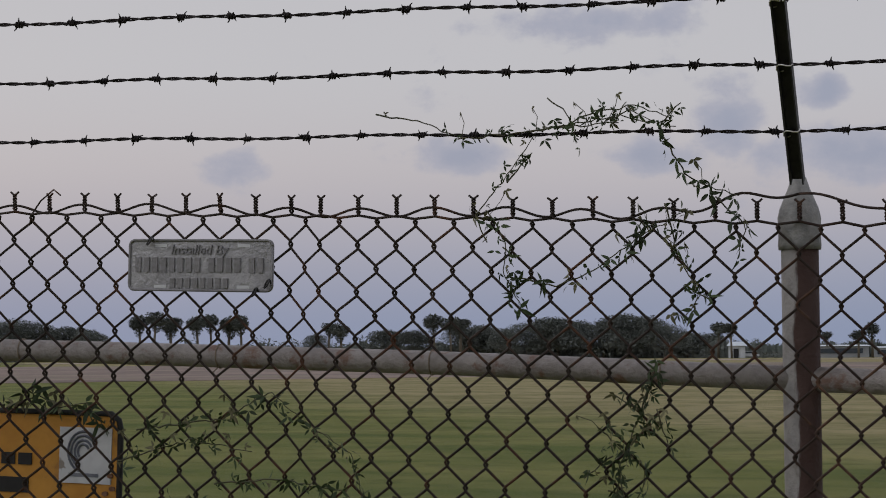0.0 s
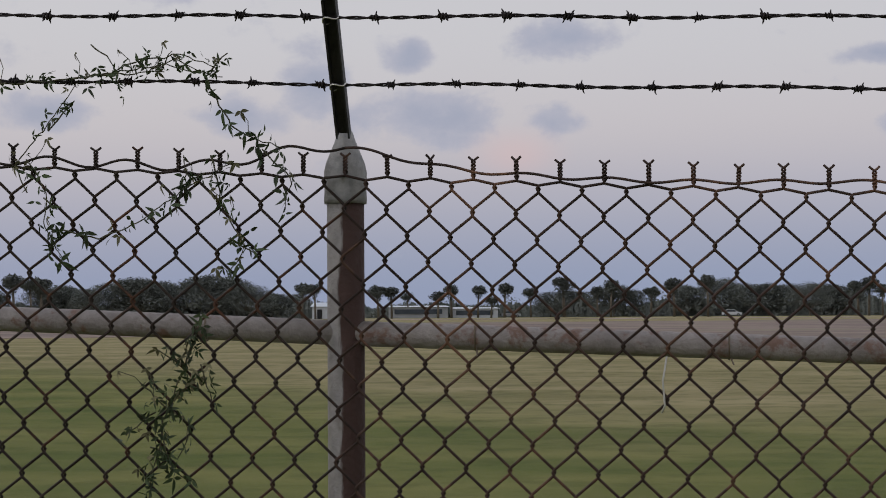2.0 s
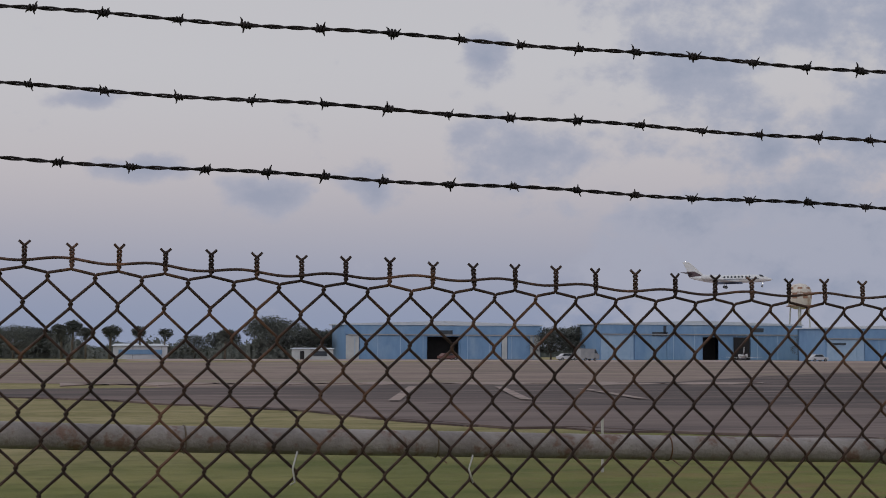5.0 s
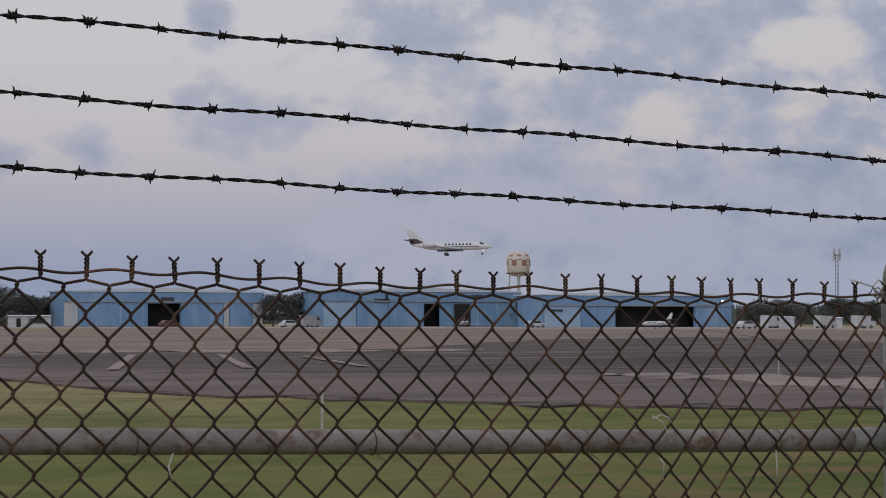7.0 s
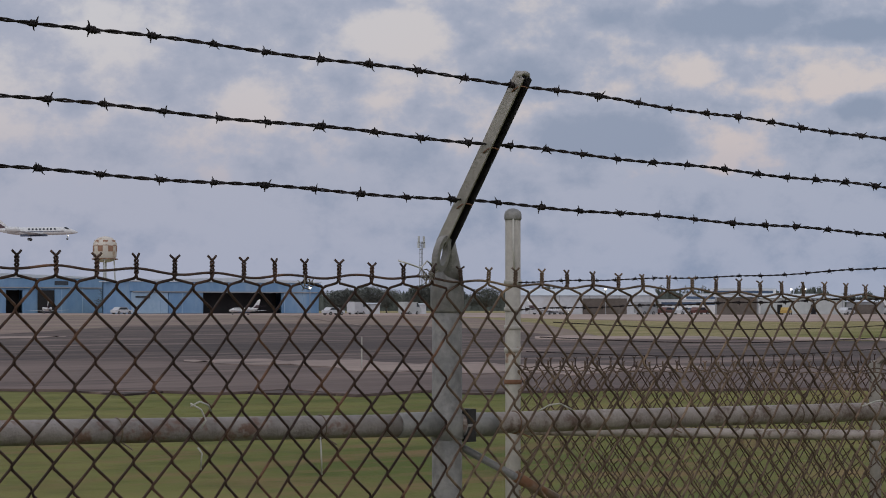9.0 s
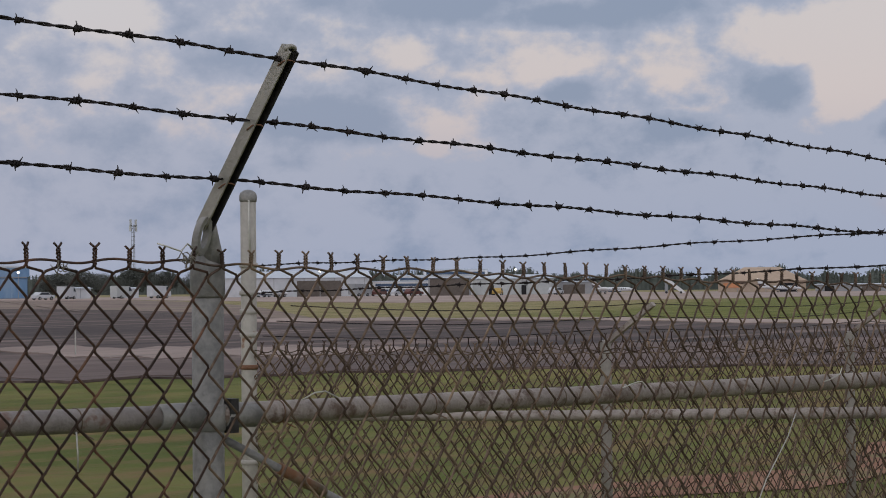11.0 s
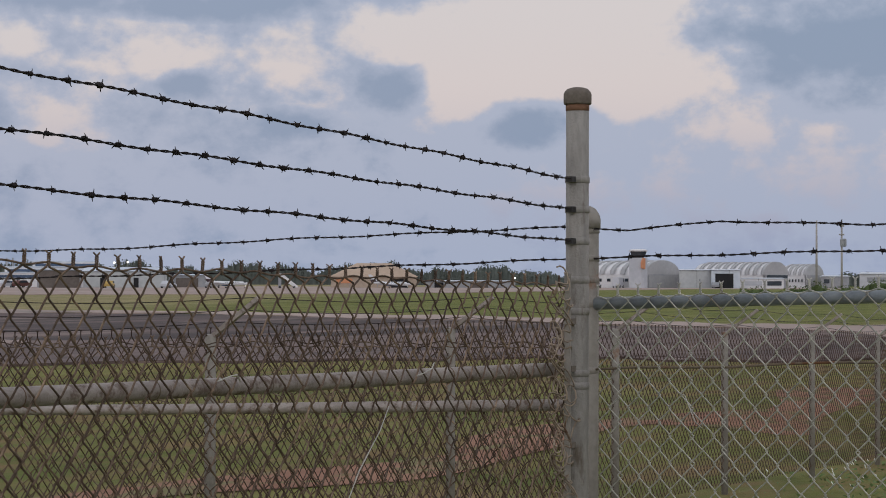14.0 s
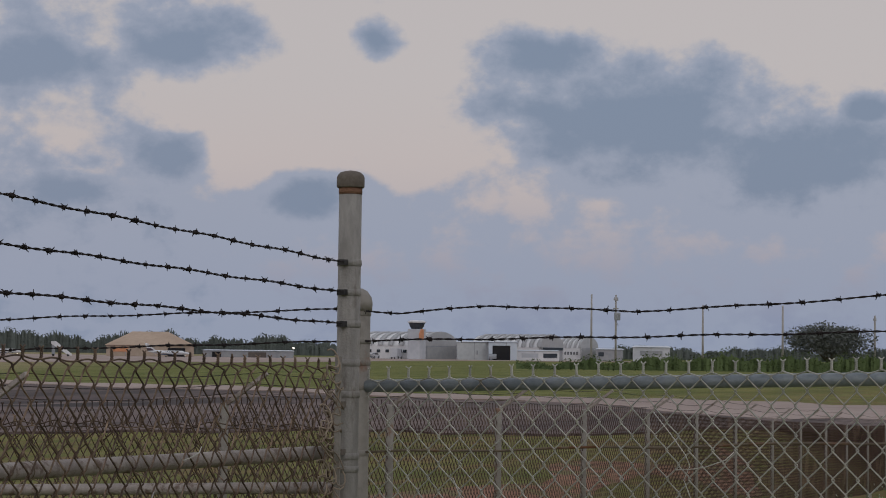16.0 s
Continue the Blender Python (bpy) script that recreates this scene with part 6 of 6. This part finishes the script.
for x, z in ((-0.103, 0.046), (0.143, -0.034), (0.118, -0.05)):
    part("tie_wire", placed(Geo().tube([(x + 0.006 * math.cos(a) , -0.006 - 0.001 * a, z + 0.008 * math.sin(a * 1.3)) for a in np.linspace(0, 9, 16)], 0.0016, 5), M), BLACK_STEEL_AND_SHADE, sp, "dark tie wire", True)

YELLOW = material("faded_yellow_paint", ((0.44, 0.20, 0.028), (0.56, 0.275, 0.045)), (4.0, 30.0), 0.6, 0, 0.15, 60, stain=(0.36, 0.17, 0.04), stain_scale=11, stain_at=(0.6, 0.7))
BLACKPAINT = material("black_paint", ((0.012, 0.012, 0.013), (0.025, 0.024, 0.025)), (5, 40), 0.7, 0, 0.1, 60)
LABEL = material("white_label", ((0.48, 0.49, 0.52), (0.58, 0.59, 0.62)), (6, 40), 0.7, 0, 0, stain=(0.25, 0.22, 0.2), stain_scale=22, stain_at=(0.62, 0.68))
GREYINK = material("grey_print", ((0.12, 0.13, 0.16), (0.20, 0.21, 0.25)), (10, 60), 0.8, 0, 0)
ys = thing("warning_sign", "faded yellow sign with black rim and white sticker behind mesh", "sign")
YM = Matrix.Translation((-1.316, 0.03, 1.487)) @ Matrix.Rotation(radians(1.5), 4, "Y")
part("board", placed(Geo().prism([(-0.62, -0.42), (-0.012, -0.42), (0.0, -0.408), (0.0, -0.02), (-0.02, 0.0), (-0.62, 0.0)][::-1], 0.0, 0.008), YM), YELLOW, ys)
edge = [(-0.62, 0, 0.0), (-0.02, 0, 0.0), (-0.004, 0, -0.012), (0.0, 0, -0.03), (0.0, 0, -0.41), (-0.012, 0, -0.42), (-0.62, 0, -0.42), (-0.62, 0, 0.0)]
part("rim", placed(Geo().tube(edge, 0.006, 6), YM), BLACKPAINT, ys, "black rim", True)
part("sticker", placed(Geo().prism([(-0.132, -0.137), (-0.018, -0.137), (-0.018, -0.028), (-0.132, -0.028)][::-1], -0.003, 0.0), YM), LABEL, ys, "scuffed white sticker")
for r_ in (0.012, 0.019, 0.027, 0.034):
    arc = [(-0.078 + r_ * math.cos(a), -0.0045, -0.075 + 1.15 * r_ * math.sin(a)) for a in np.linspace(0.3 + r_ * 8, 3.6 + r_ * 30, 16)]
    part("printed_arc", placed(Geo().tube(arc, 0.0025, 4), YM), GREYINK, ys, "grey printed arc")
part("printed_bar", placed(Geo().box((-0.11, -0.0045, -0.124), (-0.045, -0.003, -0.117)), YM), GREYINK, ys)
for x0 in (-0.30, -0.262, -0.224):
    part("printed_bar", placed(Geo().box((x0, -0.003, -0.105), (x0 + 0.03, 0.0, -0.082)), YM), BLACKPAINT, ys, "black printed bar")
part("printed_bar", placed(Geo().box((-0.40, -0.003, -0.16), (-0.20, 0.0, -0.13)), YM), BLACKPAINT, ys, "black printed bar")
for x0, z0 in ((-0.02, -0.12), (-0.015, -0.145), (-0.03, -0.155)):
    part("scuff", placed(Geo().prism([(x0 + 0.007 * math.cos(a), z0 + 0.005 * math.sin(a)) for a in np.linspace(0, 5.5, 7)], -0.0035, 0.0), YM), RUST, ys, "rust scuff")

# ---- creeper on the fence ----
VINELEAF = material("creeper_leaf", ((0.022, 0.038, 0.014), (0.048, 0.072, 0.026)), (9.0, 80.0), 0.65, 0, 0.1, 100, vary=0.35)
DRYLEAF = material("dry_creeper_leaf", ((0.10, 0.095, 0.05), (0.17, 0.16, 0.09)), (9.0, 80.0), 0.75, 0, 0.1, 100, vary=0.3)
STEM = material("creeper_stem", ((0.05, 0.055, 0.03), (0.10, 0.09, 0.055)), (9.0, 80.0), 0.75, 0, 0.1, 100)


def leaf_mesh(name, mat, fingers, length, width):
    """A hand-shaped leaf with narrow folded fingers, lying along x."""
    g = Geo()
    for i in range(fingers):
        a = 0 if fingers == 1 else (i / (fingers - 1) - 0.5) * 2.5
        n = length * (1 - 0.35 * abs(a) / 1.3)
        d = Vector((math.cos(a), math.sin(a), 0))
        s = Vector((-d.y, d.x, 0))
        mids = [d * n * f + Vector((0, 0, -0.25 * n * f * f)) for f in (0.05, 0.3, 0.6, 1.0)]
        ws = (0.12, 0.9, 0.8, 0.05)
        base = len(g.v)
        for m_, wv in zip(mids, ws):
            g.v += [m_ - s * width * wv + Vector((0, 0, 0.2 * width * wv)), m_, m_ + s * width * wv + Vector((0, 0, 0.2 * width * wv))]
        for k_ in range(3):
            b = base + 3 * k_
            g.f += [(b, b + 1, b + 4, b + 3), (b + 1, b + 2, b + 5, b + 4)]
    return g.mesh(name, mat, True)


LEAVES = [leaf_mesh("leaf", VINELEAF, 3, 0.030, 0.0036), leaf_mesh("leaf", VINELEAF, 2, 0.028, 0.0036), leaf_mesh("leaf", VINELEAF, 3, 0.024, 0.0032), leaf_mesh("leaf", DRYLEAF, 3, 0.020, 0.0035)]


def creeper(label, stems, seed, density=1.0, small=1.0):
    """stems: runs of (x, z, y) that the creeper follows; leaves sit along them on short stalks."""
    rnd = random.Random(seed)
    v = thing("creeper", label, "climbing plant", "creepers on the fence")
    for run in stems:
        P = [Vector((x, y, z)) for x, z, y in run]
        pts = []
        for a, b in zip(P, P[1:]):
            n = max(3, int((b - a).length / 0.012))
            for i in range(n):
                f = i / n
                pts.append(a.lerp(b, f) + Vector((rnd.gauss(0, 0.0015), rnd.gauss(0, 0.003), rnd.gauss(0, 0.0015))))
        pts.append(P[-1])
        part("stem", Geo().tube(pts, [0.0016 * (1 - 0.5 * i / len(pts)) for i in range(len(pts))], 4), STEM, v, "", True)
        i = 1
        while i < len(pts):
            for _ in range(int(2.1 * density + rnd.random())):
                ob = part("leaf", LEAVES[rnd.choice((0, 0, 1, 1, 2, 2, 3))], VINELEAF, v)
                off = Vector((rnd.gauss(0, 0.007), rnd.uniform(-0.014, 0.004), rnd.gauss(0, 0.007)))
                ob.matrix_basis = Matrix.Translation(pts[i] + off) @ Euler((rnd.uniform(0.6, 2.4), rnd.uniform(-0.6, 1.6), rnd.uniform(-3.1, 3.1))).to_matrix().to_4x4() @ Matrix.Scale(small * rnd.uniform(0.4, 0.92), 4)
            if rnd.random() < 0.10 * density:
                q = pts[i] + Vector((rnd.gauss(0, 0.02), rnd.uniform(-0.02, 0), rnd.uniform(0.01, 0.05)))
                part("tendril", Geo().tube([pts[i], (pts[i] + q) / 2 + Vector((0.006, 0, 0.004)), q], 0.0008, 3), STEM, v)
                ob = part("leaf", LEAVES[3], DRYLEAF, v)
                ob.matrix_basis = Matrix.Translation(q) @ Euler((1.5, 1.2, rnd.uniform(-3, 3))).to_matrix().to_4x4() @ Matrix.Scale(small * 0.7, 4)
            i += 1 if rnd.random() < 0.6 else 2
    return v


creeper("green creeper with narrow leaves twined along the lowest barbed wire",
        [[(-0.60, 1.985, -0.055), (-0.50, 1.988, -0.055), (-0.40, 2.0, -0.06), (-0.30, 2.012, -0.06), (-0.20, 1.99, -0.055)],
         [(-0.42, 1.995, -0.05), (-0.34, 2.022, -0.06), (-0.27, 2.03, -0.06), (-0.21, 2.005, -0.06)],
         [(-0.46, 1.992, -0.06), (-0.38, 1.998, -0.065), (-0.30, 2.0, -0.06)], [(-0.33, 2.0, -0.06), (-0.28, 2.02, -0.07), (-0.24, 2.0, -0.06)],
         [(-0.38, 1.99, -0.06), (-0.375, 1.968, -0.06)]], 1, 0.8)
creeper("bare thin creeper shoots above the barbed wire",
        [[(-0.75, 2.034, -0.06), (-0.67, 2.02, -0.06), (-0.60, 1.99, -0.055)], [(-0.43, 2.05, -0.06), (-0.40, 2.03, -0.06), (-0.385, 2.0, -0.055)],
         [(-0.30, 2.01, -0.06), (-0.285, 2.035, -0.065)], [(-0.22, 2.0, -0.06), (-0.19, 2.03, -0.06)]], 11, 0.14)
creeper("thin creeper climbing from the mesh to the barbed wire",
        [[(-0.56, 1.80, -0.01), (-0.575, 1.85, -0.01), (-0.53, 1.90, -0.03), (-0.49, 1.94, -0.045), (-0.455, 1.985, -0.055)], [(-0.51, 1.905, -0.04), (-0.46, 1.955, -0.05)]], 2, 0.55)
creeper("creeper with dark leaves hanging on the mesh",
        [[(-0.56, 1.86, -0.01), (-0.52, 1.80, -0.012), (-0.525, 1.74, -0.012), (-0.49, 1.68, -0.012)], [(-0.52, 1.74, -0.01), (-0.43, 1.72, -0.01), (-0.36, 1.745, -0.01), (-0.28, 1.80, -0.012), (-0.19, 1.85, -0.012)],
         [(-0.53, 1.79, -0.012), (-0.50, 1.77, -0.02)], [(-0.52, 1.70, -0.01), (-0.50, 1.715, -0.02)]], 3, 0.7, 1.3)
creeper("creeper with long leaves near the rust-streaked post",
        [[(-0.225, 1.975, -0.05), (-0.19, 1.91, -0.04), (-0.15, 1.885, -0.02), (-0.10, 1.87, -0.015)], [(-0.23, 1.86, -0.012), (-0.21, 1.77, -0.012), (-0.17, 1.70, -0.012), (-0.20, 1.655, -0.012)],
         [(-0.14, 1.87, -0.012), (-0.09, 1.82, -0.012), (-0.105, 1.76, -0.012)], [(-0.30, 1.80, -0.012), (-0.24, 1.83, -0.012)], [(-0.2, 1.72, -0.012), (-0.15, 1.69, -0.02)]], 4, 0.7, 1.5)
creeper("leafy creeper on the lower mesh under the rail",
        [[(-0.26, 1.56, -0.005), (-0.28, 1.49, -0.01), (-0.31, 1.42, -0.012), (-0.33, 1.33, -0.012), (-0.36, 1.2, -0.012)], [(-0.25, 1.5, -0.01), (-0.23, 1.44, -0.012)], [(-0.36, 1.47, -0.01), (-0.31, 1.43, -0.012), (-0.27, 1.40, -0.012)],
         [(-0.34, 1.36, -0.012), (-0.29, 1.34, -0.012), (-0.27, 1.38, -0.012)], [(-0.30, 1.44, -0.01), (-0.26, 1.47, -0.01)], [(-0.32, 1.40, -0.015), (-0.30, 1.33, -0.02), (-0.26, 1.29, -0.015)], [(-0.28, 1.5, -0.01), (-0.33, 1.53, -0.012)], [(-0.33, 1.42, -0.015), (-0.38, 1.38, -0.015)], [(-0.27, 1.52, 0.0), (-0.25, 1.58, -0.01)]], 5, 1.3, 1.25)
creeper("sparse dry creeper along the lower mesh",
        [[(-1.26, 1.46, -0.01), (-1.08, 1.48, -0.012), (-0.98, 1.53, -0.012), (-0.89, 1.46, -0.012), (-0.82, 1.42, -0.012), (-0.80, 1.34, -0.012)], [(-1.1, 1.36, -0.01), (-0.96, 1.37, -0.012), (-0.84, 1.35, -0.012), (-0.74, 1.30, -0.012)],
         [(-1.3, 1.40, -0.01), (-1.15, 1.44, -0.01), (-1.02, 1.42, -0.012)], [(-1.2, 1.33, -0.01), (-1.0, 1.29, -0.012), (-0.85, 1.25, -0.012)]], 6, 0.8, 1.2)
creeper("green leaves over the yellow sign",
        [[(-1.56, 1.50, 0.012), (-1.49, 1.525, 0.015), (-1.44, 1.50, 0.01), (-1.38, 1.51, 0.01), (-1.33, 1.45, 0.008)]], 7, 0.9, 1.7)

# dry plant remains caught on the tips by the line post
DRYSTALK = material("dry_stalk", ((0.15, 0.135, 0.115), (0.25, 0.23, 0.20)), (12.0, 90.0), 0.85, 0, 0.2, 120)
rnd = random.Random(21)
for cx, cz, count, spread in ((3.02, 1.752, 26, 0.017), (2.735, 1.738, 10, 0.013)):
    tuft = thing("dry_tuft", "grey dry plant remains tangled in the wire tips", "dry plant", "dry tufts on the fence")
    for i in range(count):
        p = Vector((cx + rnd.gauss(0, spread * 0.5), -0.006 + rnd.uniform(-0.012, 0.008), cz + rnd.gauss(0, spread * 0.4)))
        d = Vector((rnd.gauss(0, 1), rnd.gauss(0, 0.3), rnd.gauss(0, 0.7))).normalized() * rnd.uniform(0.012, 0.034)
        bow = Vector((0, 0, rnd.uniform(-0.008, 0.008)))
        part("stalk", Geo().tube([p - d * 0.5, p + bow, p + d * 0.5], [0.0009, 0.0013, 0.0005], 4), DRYSTALK, tuft, "", True)

# loose wires where the mesh ends at the terminal post
LACING = material("pale_brown_lacing_wire", ((0.20, 0.155, 0.115), (0.34, 0.28, 0.22)), (6.0, 70.0), 0.6, 0.3, 0.2, 300, stain=(0.17, 0.10, 0.065), stain_scale=9.0, stain_at=(0.54, 0.66), vary=0.25)
loose = thing("loose_wire", "tangle of loose bent wire lacing at the end of the mesh", "wire")
rnd = random.Random(12)
for i in range(34):
    x0 = 6.01 + rnd.uniform(-0.06, 0.06)
    z0 = 1.74 - i * 0.028
    swing = rnd.uniform(0.014, 0.03)
    pts = [(x0 + swing * math.sin(t * 2.1 + i) + 0.04 * t / 4, -0.014 + 0.012 * math.cos(t * 3 + i), z0 - 0.032 * t + 0.014 * math.sin(t * 4 + i)) for t in np.linspace(0, 4, 18)]
    part("bent_wire", Geo().tube(pts, 0.0027, 5), LACING, loose, "", True)
# the bar and clamps that stretch the mesh against the post
part("tension_bar", Geo().box((6.088, -0.006, 0.2), (6.096, 0.014, 1.72)), POSTTAN, loose, "flat stretcher bar")
for label, pts in (("bent stalk of dry wire on the mesh", [(5.05, -0.006, 1.36), (5.0, -0.012, 1.3), (4.9, -0.012, 1.2), (4.8, -0.01, 1.05)]),
                   ("loose wire caught in the bright mesh", [(6.40, -0.931, 1.564), (6.39, -0.995, 1.493), (6.39, -1.04, 1.434), (6.40, -1.051, 1.40), (6.40, -1.032, 1.357), (6.40, -1.054, 1.303), (6.40, -1.04, 1.2)]),
                   ("curled wire end in the bright mesh", [(6.40, -1.004, 1.387), (6.39, -1.06, 1.391), (6.39, -1.103, 1.399), (6.39, -1.165, 1.422), (6.40, -1.191, 1.448)]),
                   ("brown bent wire end in the bright mesh", [(6.40, -0.236, 1.338), (6.39, -0.262, 1.332), (6.39, -0.282, 1.285), (6.39, -0.298, 1.249), (6.40, -0.318, 1.228)]),
                   ("pale wire end over the rail", [(3.30, -0.006, 1.481), (3.325, -0.016, 1.494), (3.352, -0.018, 1.496), (3.39, -0.012, 1.482)]),
                   ("pale wire end over the rail", [(4.315, -0.006, 1.459), (4.35, -0.016, 1.470), (4.38, -0.014, 1.472), (4.40, -0.008, 1.455)]),
                   ("pale wire end over the rail", [(5.19, -0.006, 1.436), (5.209, -0.014, 1.442), (5.253, -0.016, 1.454), (5.27, -0.012, 1.47)]),
                   ("pale wire tail hanging from the rail", [(2.768, -0.006, 1.452), (2.766, -0.012, 1.42), (2.767, -0.012, 1.383)]),
                   ("pale wire tail hanging from the rail", [(2.504, -0.008, 1.445), (2.51, -0.012, 1.435), (2.508, -0.012, 1.405)]),
                   ("pale wire end at the line post", [(2.49, -0.006, 1.517), (2.504, -0.014, 1.526), (2.522, -0.014, 1.519), (2.53, -0.01, 1.508)]),
                   ("open bent wire end above the mesh", [(-1.50, -0.004, 1.862), (-1.496, -0.004, 1.879), (-1.476, -0.004, 1.905), (-1.446, -0.006, 1.926), (-1.431, -0.006, 1.914)]),
                   ("pale wire tail hanging from the rail", [(0.545, -0.004, 1.512), (0.538, -0.01, 1.47), (0.541, -0.009, 1.43), (0.536, -0.008, 1.418)]),
                   ("pale wire tail hanging from the rail", [(1.259, -0.006, 1.492), (1.250, -0.012, 1.465), (1.254, -0.012, 1.442), (1.246, -0.01, 1.438)]),
                   ("pale wire tail hanging from the rail", [(1.562, -0.006, 1.482), (1.552, -0.014, 1.46), (1.560, -0.012, 1.436)]),
                   ("curled wire end at the line post", [(2.945, -0.01, 1.782), (2.965, -0.016, 1.776), (2.993, -0.018, 1.768), (3.01, -0.016, 1.782), (3.026, -0.01, 1.775)]),
                   ("curled wire end over the rail", [(2.49, -0.006, 1.523), (2.507, -0.014, 1.512), (2.517, -0.014, 1.493), (2.508, -0.012, 1.478)])):
    lw = thing("loose_wire", label, "wire", "loose wire ends")
    part("bent_wire", Geo().tube(pts, 0.0017, 5), RUSTY if pts[0][0] < 0 else ZINC, lw, "", True)

# ---- small plants on the ground ----
FLOWERLEAF = material("low_weed_leaf", ((0.09, 0.15, 0.05), (0.16, 0.22, 0.09)), (0.6, 5.0), 0.8, 0, 0, spec=0.2)
PETAL = material("white_flower", ((0.55, 0.58, 0.50), (0.68, 0.70, 0.63)), (2.0, 9.0), 0.8, 0, 0)
rnd = random.Random(3)
g, fl = Geo(), Geo()
for i in range(15000):
    x, y = rnd.uniform(15, 25), rnd.gauss(0.8, 1.1)
    if y > 3.0:
        continue
    p = Vector((x, y - (x - 16) * 0.12, rnd.uniform(0.01, 0.16)))
    u = Vector((rnd.gauss(0, 1), rnd.gauss(0, 1), rnd.gauss(0, 0.5))).normalized() * 0.019
    v = Vector((rnd.gauss(0, 1), rnd.gauss(0, 1), rnd.gauss(0, 0.5))).normalized() * 0.015
    g.poly([p - u, p + v, p + u, p - v])
    if rnd.random() < 0.10:
        q = p + Vector((0, 0, 0.08))
        fl.poly([q + Vector((0.014 * math.cos(t), 0.014 * math.sin(t) * 0.6, 0.014 * math.sin(t))) for t in np.linspace(0, 5.24, 6)])
weeds = thing("weed_bed", "bed of low green weeds with tiny white flowers", "weeds")
tagged(part("leaves", g, FLOWERLEAF, weeds), kind="stuff")
tagged(part("flowers", fl, PETAL, weeds, "tiny white flowers"), kind="stuff")
# short stakes on the field
for x, y, hh in ((10.6, 21.5, 0.75), (29.5, 37.0, 0.9)):
    st = thing("marker_stake", "thin pale marker stake in the grass", "stake", "marker stakes", at=(x, y, 0))
    part("rod", Geo().tube([(0, 0, 0), (0, 0, hh)], 0.02, 6), ZINC, st)
